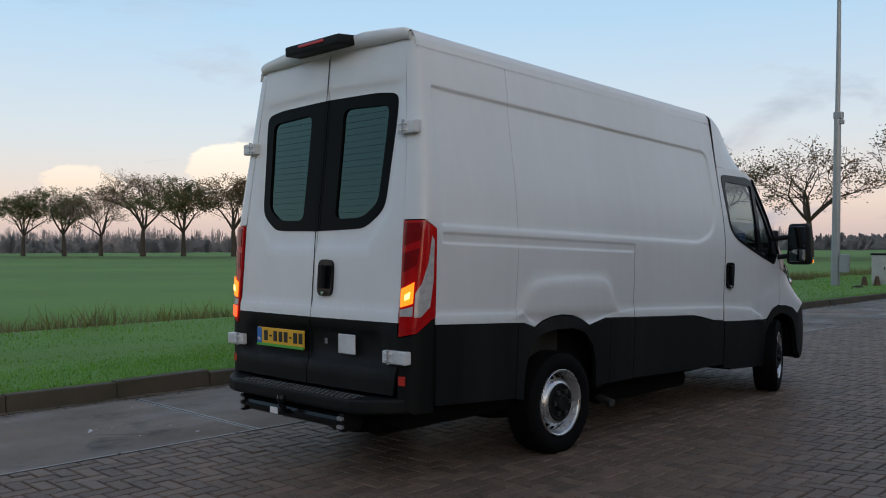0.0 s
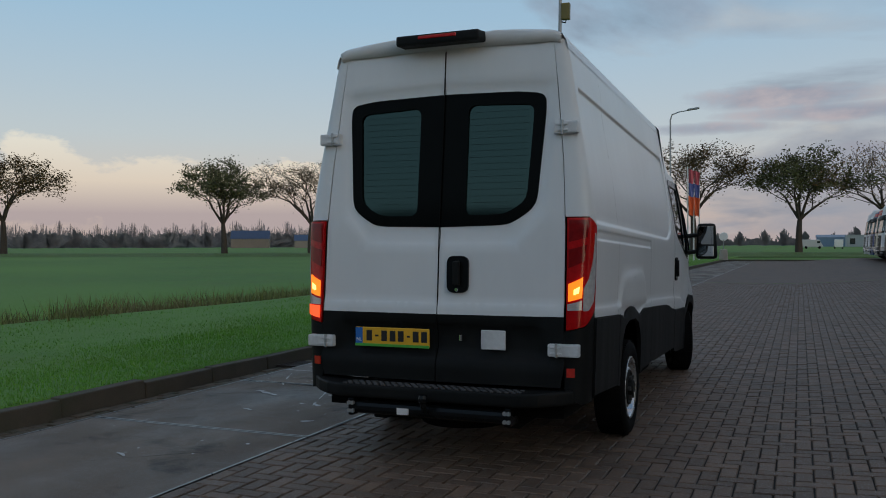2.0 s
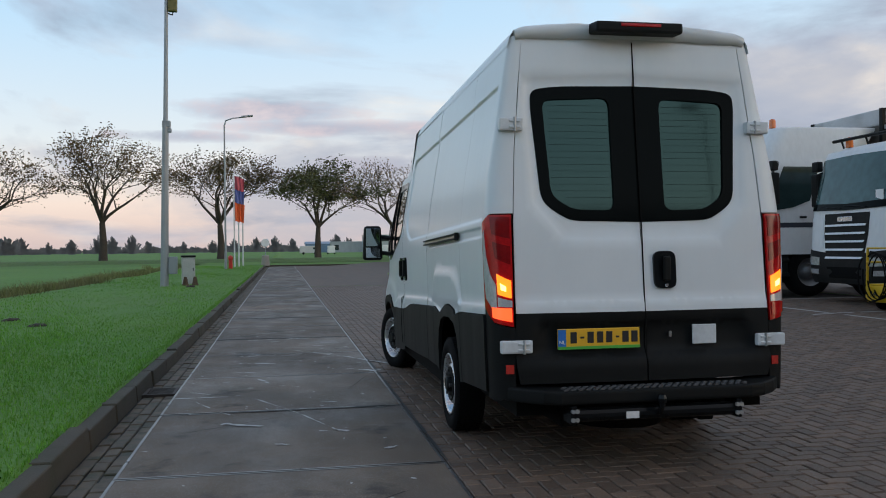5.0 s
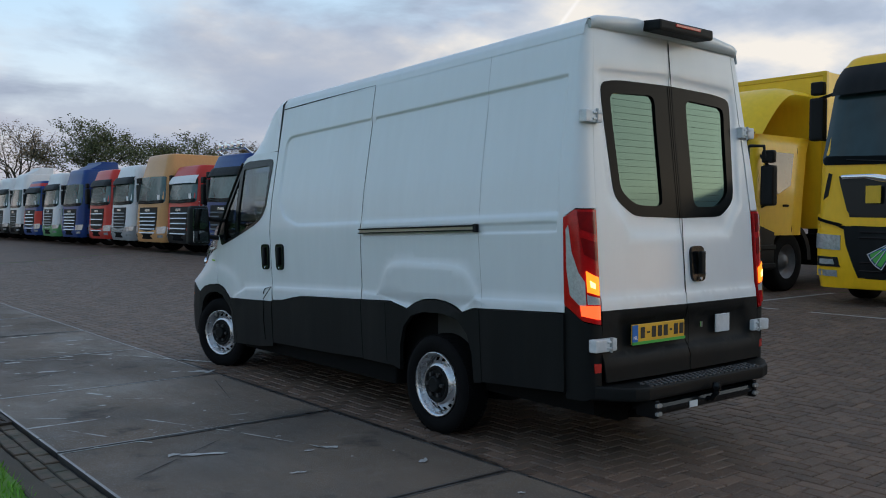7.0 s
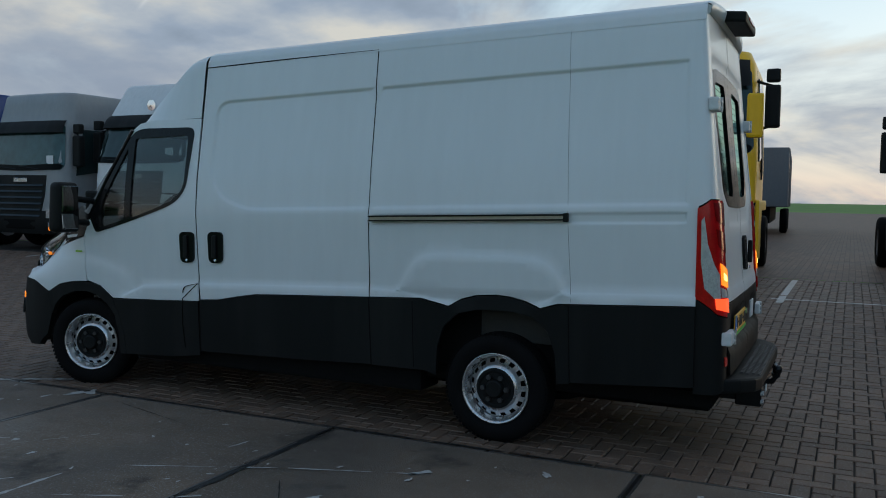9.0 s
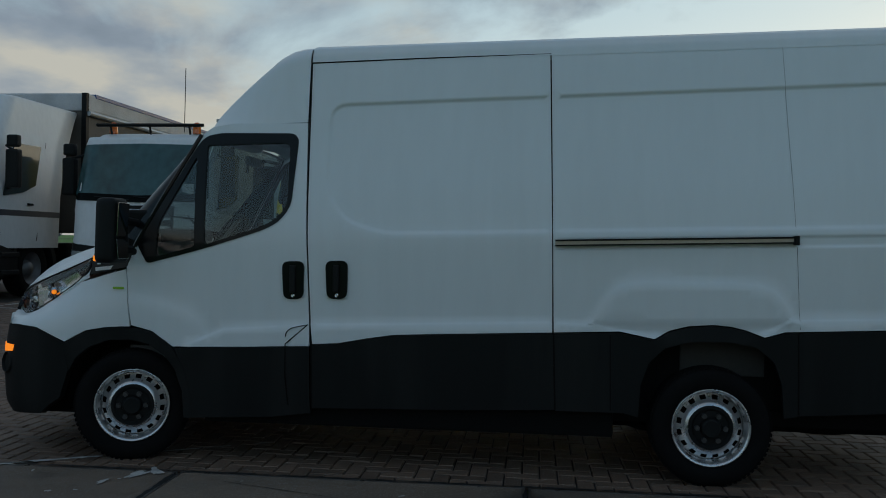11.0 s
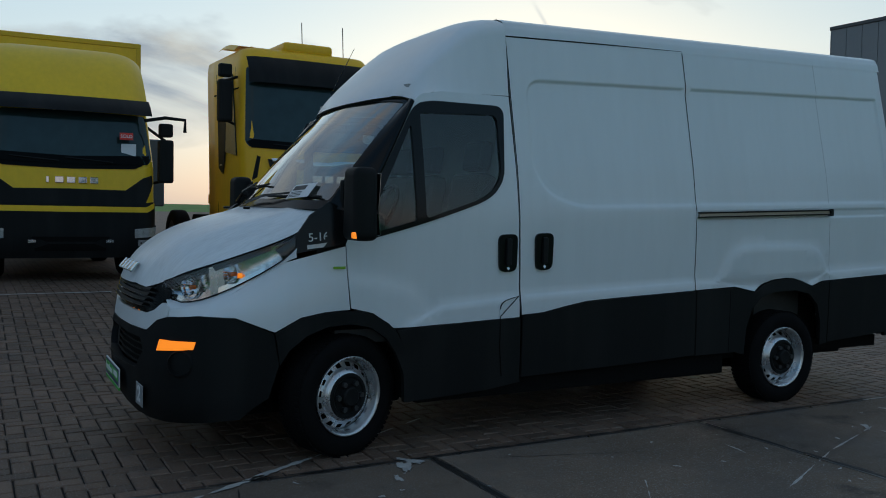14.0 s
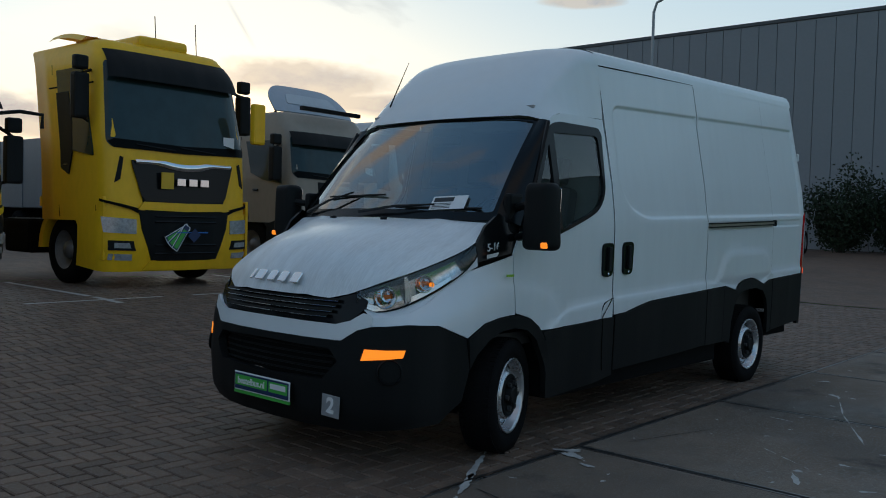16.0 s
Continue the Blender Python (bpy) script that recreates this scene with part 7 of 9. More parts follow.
    g = pan("grille", half([(0.0, g2), (g0 * 1.02, g2), (g0, (g1 + g2) / 2), (g0 * 0.84, g1 - 0.10), (0.0, g1 - 0.12)]), CLAD, e, 0.012, lab="dark radiator grille")
    for k in range(slats):
        z = g1 - 0.04 + (g2 - g1 - 0.18) * k / max(1, slats - 1)
        w_ = g0 * (0.86 + 0.10 * k / slats)
        pts = [wrap(u, z)[0] + V(-0.02, 0, 0) for u in np.linspace(-w_, w_, 9)]
        part("slat", loft([p + V(0, 0, 0.026) for p in pts], [p + V(-0.025, 0, -0.012) for p in pts], 2), slat_mat or GLOSS_BLACK, g)
    if emblem:
        c = wrap(0, g2 - 0.10)[0]
        part("emblem_bar", box(c.x - 0.035, c.x - 0.01, -0.21, 0.21, g2 - 0.15, g2 - 0.06, 0.008, 1), SILVER, g, "silver emblem block")
    if low_paint:
        for s in (-1, 1):
            pan("corner_panel", [(s * (g0 + 0.03), g1 + 0.14), (s * (hW + 0.12), g1 + 0.14), (s * (hW + 0.12), g2 - 0.06), (s * (g0 + 0.06), g2 - 0.06)], truck_paint(low_paint), e, 0.012)
    # glass
    k = 0.06
    wsn = pan("windscreen", [tuple(p) for p in rounded(half([(0.0, ws1), (hW - 0.12, ws1 - 0.02), (hW - 0.03, ws0 + 0.10), (hW - 0.10, ws0 + 0.02), (0.0, ws0)]), 0.05)], pane or TRUCK_GLASS, e, 0.016, lab="misted windscreen" if pane else "dark reflecting windscreen")
    pan("lower_screen_edge", half([(0.0, ws0 + 0.10), (hW - 0.14, ws0 + 0.14), (hW - 0.06, ws0 + 0.10), (hW - 0.12, ws0 + 0.015), (0.0, ws0 - 0.01)]), FRIT, wsn, 0.022, lab="black lower screen edge")
    for s in (0.15, -0.55):
        p, q = wrap(s, ws0 + 0.03)[0], wrap(s + 0.62, ws0 + 0.08)[0]
        part("wiper", tube([p + V(-0.03, 0, 0), q + V(-0.03, 0, 0)], 0.012, 5), CLAD, wsn)
    sp = wrap(-hW + 0.38, ws0 + 0.22)[0]
    part("price_sheet", box(sp.x - 0.03, sp.x - 0.02, sp.y - 0.10, sp.y + 0.10, sp.z - 0.09, sp.z + 0.09, m=None), WHITE_PRINT, wsn, "white paper sheet")
    u0 = hW - 0.26 + 0.26 * 1.5708
    for s in (-1, 1):
        sw_ = pan("side_window", [(s * (u0 + 0.10 + lean * 0.3), ws1 - 0.08), (s * (u0 + 0.95), ws1 - 0.08), (s * (u0 + 0.95), ws0 + 0.12), (s * (u0 + 0.62), ws0 - 0.02), (s * (u0 + 0.08), ws0 - 0.10)], TRUCK_GLASS, e, 0.024)
        for uu in (u0 + 0.04, u0 + 1.10):
            p0, p1 = wrap(s * uu, 1.0)[0], wrap(s * uu, ws1 + 0.02)[0]
            part("door_seam", tube([p0, p1], 0.008, 4), DARK, cabp)
        part("door_handle", tube([wrap(s * (u0 + 0.92), ws0 - 0.22)[0] + V(0, s * 0.015, 0), wrap(s * (u0 + 0.78), ws0 - 0.22)[0] + V(0, s * 0.015, 0)], 0.022, 6), GLOSS_BLACK, cabp)
        # mirrors
        base = wrap(s * (u0 - 0.02), ws1 - 0.15)[0]
        mp = base + V(-0.16, s * 0.24, -0.38 - mirror_drop)
        mh = box(-0.07, 0.09, -0.11, 0.11, -0.34, 0.30, 0.04, 2)
        mh.transform(Matrix.Translation(mp))
        mr = part("mirror", mh, CLAD, e, "black door mirror")
        part("mirror_arm", tube([base, mp + V(0, 0, 0.28)], 0.022, 6), CLAD, mr)
        part("mirror_arm", tube([base + V(0, 0, -0.75 - mirror_drop), mp + V(0, 0, -0.30)], 0.022, 6), CLAD, mr)
        small = box(-0.06, 0.07, -0.10, 0.10, -0.10, 0.10, 0.035, 2)
        small.transform(Matrix.Translation(mp + V(0.0, 0, 0.44)))
        part("wide_mirror", small, CLAD, mr)
    if visor:
        t_ = [wrap(u, ws1 + 0.06)[0] + V(-0.03, 0, 0.03) for u in np.linspace(-hW + 0.10, hW - 0.10, 11)]
        q_ = [wrap(u, ws1 - 0.17)[0] + V(-0.13, 0, 0) for u in np.linspace(-hW + 0.06, hW - 0.06, 11)]
        part("sun_visor", join(loft(t_, q_, 3, 0.03, V(-0.5, 0, 0.8)), tube([q_[0], q_[-1]], 0.012, 5)), truck_paint(visor_paint) if visor_paint else CLAD, e, "sun visor above the windscreen")
    if stripe:
        for s in (-1, 1):
            pan("stripe", [(s * (u0 - 0.1), stripe[1]), (s * Umax, stripe[1]), (s * Umax, stripe[2]), (s * (u0 - 0.1), stripe[2])], truck_paint(stripe[0]), cabp, 0.004)
    if side_top:
        pan("roof_colour", [(-Umax, H - 0.12), (Umax, H - 0.12), (Umax, ws1 + 0.16), (-Umax, ws1 + 0.16)], truck_paint(side_top), cabp, 0.006)
    if roofbar:
        z = H + 0.16
        x = lean + round_top + 0.15
        rb_ = part("roof_bar", tube([(x + 0.3, -hW + 0.35, H - 0.05), (x, -hW + 0.35, z), (x, hW - 0.35, z), (x + 0.3, hW - 0.35, H - 0.05)], 0.03, 8), CHROME, e, "chrome roof lamp bar")
        for y in (-0.6, -0.2, 0.2, 0.6):
            lm = lathe([(0.06, 0.03), (0.03, 0.10), (-0.05, 0.105), (-0.06, 0.0)], "x", 16, (x - 0.03, y, z + 0.11))
            part("spot_lamp", lm, CHROME, rb_)
    if beacons:
        for y in beacons:
            part("beacon", lathe([(0, 0.07), (0.16, 0.065), (0.19, 0.03), (0.19, 0.0)], "z", 14, (lean + round_top + 0.25, y, H + 0.02)), AMBER, e, "orange beacon")
    # running gear
    part("chassis", join(box(0.5, 5.9, -0.42, -0.34, 0.62, 0.90), box(0.5, 5.9, 0.34, 0.42, 0.62, 0.90), box(0.30, 2.1, -0.95, 0.95, 0.55, 0.98), box(2.5, 3.4, -1.15, -0.55, 0.40, 0.95, 0.06, 2), box(2.5, 3.4, 0.55, 1.15, 0.40, 0.95, 0.06, 2)), DARK, e)
    for x in (1.38, 4.9):
        for s in (-1, 1):
            w_ = new("wheel", TYRE_ME)
            w_.parent = e
            w_.location = (x, s * (W / 2 - 0.20), 0.505)
            w_.rotation_euler = (0, 0, 0 if s < 0 else math.pi)
            r_ = new("rim", RIM_ME)
            r_.parent = w_
    for s in (-1, 1):
        pts = [(1.38 + 0.60 * math.cos(a), s * (W / 2 - 0.02), 0.52 + 0.60 * math.sin(a)) for a in np.linspace(0.0, math.pi, 12)]
        arch = [loft([V(*p) for p in pts], [V(p[0], p[1] - s * 0.40, p[2]) for p in pts], 1)]
        arch.append(loft([V(*p) for p in pts], [V(1.38 + 0.70 * math.cos(a), s * (W / 2 - 0.01), 0.52 + 0.66 * math.sin(a)) for a in np.linspace(0.0, math.pi, 12)], 1))
        part("mudguard", join(*arch), truck_paint(frame_paint) if frame_paint else CLAD, e)
        if frame_paint:
            part("entry_panel", box(0.16, 0.74, s * (W / 2) - 0.06, s * (W / 2) - 0.005, 0.40, 1.16, 0.02, 2), truck_paint(frame_paint), e, "painted entry step panel")
            part("side_sill", box(0.16, 2.05, s * (W / 2) - 0.06, s * (W / 2) - 0.002, 1.14, 1.30, 0.02, 2), truck_paint(frame_paint), e)
    for s in (-1, 1):
        for z in (0.42, 0.72):
            part("cab_step", box(0.35, 0.85, s * (W / 2) - 0.05, s * (W / 2) + 0.004, z, z + 0.08, 0.01, 1), CLAD, e)
    if flap:
        c0 = truck_paint(flap)
        fl = box(lean + 0.45, lean + 1.75, -W / 2 + 0.24, W / 2 - 0.24, H - 0.10, H + 0.36, 0.09, 3)
        for v in fl.verts:
            if v.co.z > H + 0.1:
                v.co.x += 0.55 * max(0.0, (lean + 1.1 - v.co.x) / 0.65)
                v.co.y *= 0.93
        part("roof_deflector", fl, c0, e, "curved roof air deflector", smooth=True)
    if body:
        x0, x1, z0, z1, c0 = body
        bb = part("cargo_box", box(x0, x1, -1.275, 1.275, z0, z1, 0.015, 1), truck_paint(c0), e, "tall cargo box body")
        for s in (-1, 1):
            part("box_post", box(x0 - 0.012, x0 + 0.07, s * 1.245 - 0.04, s * 1.245 + 0.04, z0, z1 + 0.01, 0.008, 1), truck_paint(tuple(0.8 * q for q in c0)), bb)
        part("box_rail", box(x0 - 0.014, x0 + 0.06, -1.27, 1.27, z1 - 0.07, z1 + 0.012, 0.008, 1), truck_paint(tuple(0.8 * q for q in c0)), bb)
    e_pan[e.name] = (wrap, pan, half)
    return e


def at(x, y, yaw=0):
    return pose(x, y, zg(x), 0, 0, yaw)


# the near row, facing the van
iv = truck("box_truck", at(7.65, 4.12, 0), "yellow lorry with tall yellow box body", 2.62, YELLOW, 1.66, 2.40, lean=0.16, W=2.30, D=1.75, grille=(0.95, 1.02, 1.30), slats=0, light=(0.84, 0.62, 0.78), body=(2.25, 8.2, 1.05, 3.76, YELLOW), visor=False, round_top=0.10, low=0.34, mirror_drop=0.10, emblem=False)
vis = grid(lambda u, v: V(-0.02 + 0.30 * u + 0.10 * abs(v - 0.5) ** 2 * 4 - 0.04 * math.sin(u * 3.14), (v - 0.5) * 2.18, 2.38 + 0.24 * u), 6, 16)
part("front_visor", vis, CLAD, iv, "dark roof-edge visor", smooth=True)
dfl = grid(lambda u, v: V(0.55 + 1.55 * u - 0.25 * (1 - (2 * v - 1) ** 4) * (1 - u), (v - 0.5) * 2.20, 2.60 + (0.86 * math.sin(min(u * 1.5, 1) * 1.5708)) * (1 - 0.16 * abs(2 * v - 1) ** 8)), 16, 28)
part("air_deflector", dfl, truck_paint(YELLOW), iv, "rounded yellow roof deflector", smooth=True)
for s in (-1, 1):
    part("mirror_boom", tube([(0.15, s * 1.0, 2.32), (-0.05, s * 1.25, 2.36), (-0.10, s * 1.52, 2.34), (-0.08, s * 1.52, 2.16)], 0.025, 6), CLAD, iv)
wrapi, pani, halfi = e_pan[iv.name]
pani("grille_band", halfi([(0.0, 1.31), (0.72, 1.30), (0.96, 1.48), (1.12, 1.53), (1.14, 1.40), (0.98, 1.09), (0.0, 1.08)]), CLAD, iv, 0.016, 0.10)
pani("bumper_strip", halfi([(0.0, 1.065), (1.0, 1.065), (1.16, 1.13), (1.16, 1.06), (1.02, 0.99), (0.0, 0.985)]), truck_paint(YELLOW), iv, 0.028, 0.10)
for k in range(5):
    c = wrapi(0.30 - 0.15 * k, 1.43)[0]
    part("emblem_bar", box(c.x - 0.022, c.x, c.y - (0.055 if k else 0.02), c.y + (0.055 if k else 0.02), 1.385, 1.475, 0.006, 1), CHROME, iv, "silver emblem block")
pani("screen_border", halfi([(0.0, 1.72), (0.92, 1.76), (1.09, 1.82), (1.04, 1.70), (0.85, 1.61), (0.0, 1.585)]), FRIT, iv, 0.011, 0.10)
part("lamp_row", join(*[box(-0.035, -0.02, y - 0.05, y + 0.05, 0.56, 0.60) for y in (-0.5, 0.5)]), LENS_CLEAR, iv)
sticker = part("sold_sticker", box(0.035, 0.045, -0.82, -0.64, 2.02, 2.12), truck_paint((0.62, 0.04, 0.03)), iv, "red sold sticker")
lettering("SOLD", 0.065, Matrix.Translation((0.033, -0.73, 2.07)) @ pose(0, 0, 0, 90, 0, -90), WHITE_PRINT, sticker, 0.001, "sticker_letters")

mn = truck("yellow_tractor_unit", at(7.45, 0.52, 2), "bright yellow tractor unit with high-roof cab", 3.58, AMBER_YELLOW, 1.98, 3.26, lean=0.30, grille=(0.72, 0.98, 1.80), slats=0, bumper=AMBER_YELLOW, light=(0.80, 0.78, 1.02), round_top=0.12, visor=False, emblem=False, D=2.0, low=0.24, frame_paint=AMBER_YELLOW)
wrapm, panm, halfm = e_pan[mn.name]
tv = [wrapm(u, 3.43)[0] + V(-0.015, 0, 0) for u in np.linspace(-1.08, 1.08, 15)]
bv = [wrapm(u, 3.00)[0] + V(-0.13, 0, 0) for u in np.linspace(-1.12, 1.12, 15)]
part("sun_visor", join(loft(tv, bv, 4, 0.05, V(-1, 0, 0.3)), loft(bv, [p + V(0.06, 0, 0.01) for p in bv], 1)), CLAD, mn, "wide smoked black sun visor")
YM = truck_paint(AMBER_YELLOW)
panm("upper_grille", halfm([(0.0, 1.79), (0.40, 1.80), (0.86, 1.83), (0.84, 1.74), (0.72, 1.34), (0.66, 1.26), (0.0, 1.235)]), GLOSS_BLACK, mn, 0.03, 0.10, "black grille panel")
panm("bonnet_strip", halfm([(0.0, 1.235), (0.68, 1.245), (0.78, 1.13), (0.0, 1.11)]), YM, mn, 0.045, 0.10)
panm("lower_grille", halfm([(0.0, 1.10), (0.76, 1.12), (0.72, 0.86), (0.55, 0.40), (0.0, 0.39)]), CLAD, mn, 0.035, 0.10)
for z in (0.50, 0.62, 0.96, 1.04):
    part("slat", tube([wrapm(u, z)[0] + V(-0.045, 0, 0) for u in np.linspace(-0.52, 0.52, 7)], 0.012, 5), GLOSS_BLACK, mn)
panm("bumper_step", halfm([(0.0, 0.385), (0.56, 0.39), (0.68, 0.26), (0.0, 0.24)]), YM, mn, 0.05, 0.10)
for s in (-1, 1):
    panm("air_slot", [(s * 0.97, 1.86), (s * 1.02, 1.88), (s * 1.10, 1.50), (s * 1.02, 1.55)], CLAD, mn, 0.012, 0.10)
    panm("fog_bay", [(s * 0.84, 0.68), (s * 1.18, 0.69), (s * 1.18, 0.55), (s * 0.80, 0.54)], CLAD, mn, 0.03, 0.10)
    panm("bumper_gap", [(s * 0.74, 1.14), (s * 0.86, 1.17), (s * 1.30, 1.27), (s * 1.30, 1.235), (s * 0.88, 1.13), (s * 0.77, 1.08)], DARK, mn, 0.034, 0.10)
    panm("fog_lamp_lens", [(s * 0.90, 0.65), (s * 1.10, 0.655), (s * 1.10, 0.58), (s * 0.88, 0.575)], TRUCK_LENS, mn, 0.04, 0.10)
    panm("side_graphic", [(s * 2.00, 2.84), (s * 2.36, 2.84), (s * 2.36, 1.72), (s * 2.14, 1.62), (s * 2.02, 1.95), (s * 1.96, 2.40)], CLAD, mn, 0.030, 0.12, "black wave graphic on the cab side")
    p0 = [wrapm(s * u, 2.93)[0] + V(0, s * 0.004, 0) for u in (1.30, 1.6, 2.0, 2.6)]
    part("roof_seam", tube(p0, 0.012, 5), DARK, mn)
    part("aerial", tube([(0.75, s * 0.36 - 0.30, 3.55), (0.80, s * 0.36 - 0.30, 4.10)], 0.008, 5), GLOSS_BLACK, mn)
    if s < 0:
        part("mirror_back", box(-0.21, -0.09, -1.31, -1.08, 2.20, 2.84, 0.04, 2), YM, mn, "yellow mirror cover")
pod = box(0.62, 1.6, -0.42, 0.42, 3.56, 3.74, 0.07, 3)
part("roof_pod", pod, YM, mn, "yellow roof ventilator pod")
wing_ = grid(lambda u, v: V(1.05 + 1.0 * u, 0.30 + 0.80 * v, 3.66 + 0.10 * math.sin(u * 2.2) - 0.08 * (v > 0.95)), 8, 10)
part("rear_deflector", join(wing_, box(1.3, 1.9, 0.7, 0.74, 3.55, 3.72)), YM, mn, "yellow roof spoiler")
trim_t = [wrapm(u, 1.845 - 0.035 * max(0, 1 - (u / 0.34) ** 2))[0] + V(-0.05, 0, 0) for u in np.linspace(-0.82, 0.82, 21)]
trim_b = [wrapm(u, 1.785 - 0.075 * max(0, 1 - (u / 0.45) ** 2))[0] + V(-0.05, 0, 0) for u in np.linspace(-0.80, 0.80, 21)]
part("grille_trim", loft(trim_t, trim_b, 3, 0.02, V(-1, 0, 0)), CHROME, mn, "chrome grille trim")
for k, y in enumerate((0.10, -0.10, -0.30)):
    part("emblem_bar", box(-0.055, -0.030, y - 0.075, y + 0.075, 1.49, 1.60, 0.008, 1), CHROME, mn, "chrome emblem block")
part("front_sticker", box(-0.060, -0.045, 0.24, 0.44, 1.44, 1.68), truck_paint((0.66, 0.42, 0.03)), mn, "yellow paper sticker")
for k, a in enumerate((-28, -42, -58)):
    m_ = Matrix.Translation((-0.085 - 0.006 * k, 0.05, 0.86)) @ Matrix.Rotation(radians(a), 4, "X")
    pl_ = part("front_plate", box(-0.003, 0.003, -0.06, 0.36, -0.055, 0.055, m=m_), WHITE_PRINT, mn, "fanned green dealer plates")
    part("plate_field", box(-0.005, -0.0035, -0.05, 0.35, -0.045, 0.045, m=m_), NAVY_PRINT, pl_)
    part("plate_field", box(-0.007, -0.0055, 0.02, 0.33, -0.030, 0.032, m=m_), GREEN_PRINT, pl_)
part("plate_holder", box(-0.11, -0.095, -0.33, 0.20, 0.80, 0.815), PLATE_BLUE, mn, "blue edge of a plate holder")
m_ = Matrix.Translation((-0.108, -0.10, 0.77)) @ Matrix.Rotation(radians(-45), 4, "X")
part("front_plate", box(-0.003, 0.003, -0.07, 0.09, -0.07, 0.07, m=m_), NAVY_PRINT, mn, "dark plate corner with white edge")

sc = truck("white_tractor_unit", at(7.65, 7.55, -1), "white tractor unit with low cab and grille bars", 2.86, WHITE, 1.68, 2.66, pane=MIST_GLASS, visor=False, lean=0.20, grille=(0.62, 0.86, 1.62), slats=5, slat_mat=truck_paint(WHITE), low_paint=WHITE, light=(0.72, 0.68, 0.86), beacons=(-0.75, 0.75), round_top=0.20)
part("roof_rack", join(tube([(0.45, -0.95, 3.0), (0.45, 0.95, 3.0)], 0.03, 6), *[tube([(0.5, y, 2.85), (0.45, y, 3.0)], 0.02, 5) for y in (-0.7, 0, 0.7)]), CLAD, sc)
part("aerial", tube([(0.6, -0.55, 2.9), (0.62, -0.55, 4.0)], 0.007, 5), GLOSS_BLACK, sc)
daf = truck("white_curtain_truck", at(7.15, 11.05, -1), "white tractor unit with curtain-sided trailer behind", 3.50, WHITE, 1.85, 2.75, lean=0.24, grille=(0.72, 0.82, 1.70), slats=6, light=(0.80, 0.74, 0.98), low_paint=WHITE, beacons=(-0.7,), bumper=None, stripe=((0.03, 0.035, 0.05), 1.42, 1.52), round_top=0.35, visor_paint=None)
part("roof_spot_lamp", lathe([(0.05, 0.03), (0.0, 0.10), (-0.05, 0.11), (-0.055, 0.0)], "x", 18, (0.30, -0.25, 3.02)), CHROME, daf)
tl = empty("curtain_trailer", at(10.2, 11.05, -1), "curtain-sided trailer with dirty white top", "trailer")
part("trailer_side", box(0, 13, -1.26, 1.26, 1.15, 3.55, 0.02, 1), material("dirty_brown_curtain", (0.10, 0.088, 0.075), 0.7, vary=0.3, scale=2, dirt=0.5), tl, "dirty grey-brown curtain")
part("trailer_roof", box(-0.01, 13, -1.28, 1.28, 3.55, 3.90, 0.04, 2), material("dirty_white_tarpaulin", (0.50, 0.50, 0.50), 0.6, vary=0.2, scale=3, bump=0.01, dirt=0.5, dirt_color=(0.25, 0.25, 0.25)), tl, "stained white roof tarpaulin")
part("trailer_stripe", box(0.3, 9, -1.29, 1.29, 3.84, 3.92, 0.01, 1), truck_paint(BLUE), tl, "blue edge stripe")
part("trailer_post", join(box(-0.04, 0.06, -1.28, -1.18, 1.1, 3.9), box(-0.04, 0.06, 1.18, 1.28, 1.1, 3.9)), CLAD, tl)
part("tarpaulin_tube", tube([(0.0, -1.31, 3.5), (9, -1.31, 3.5)], 0.05, 8), GALV, tl)

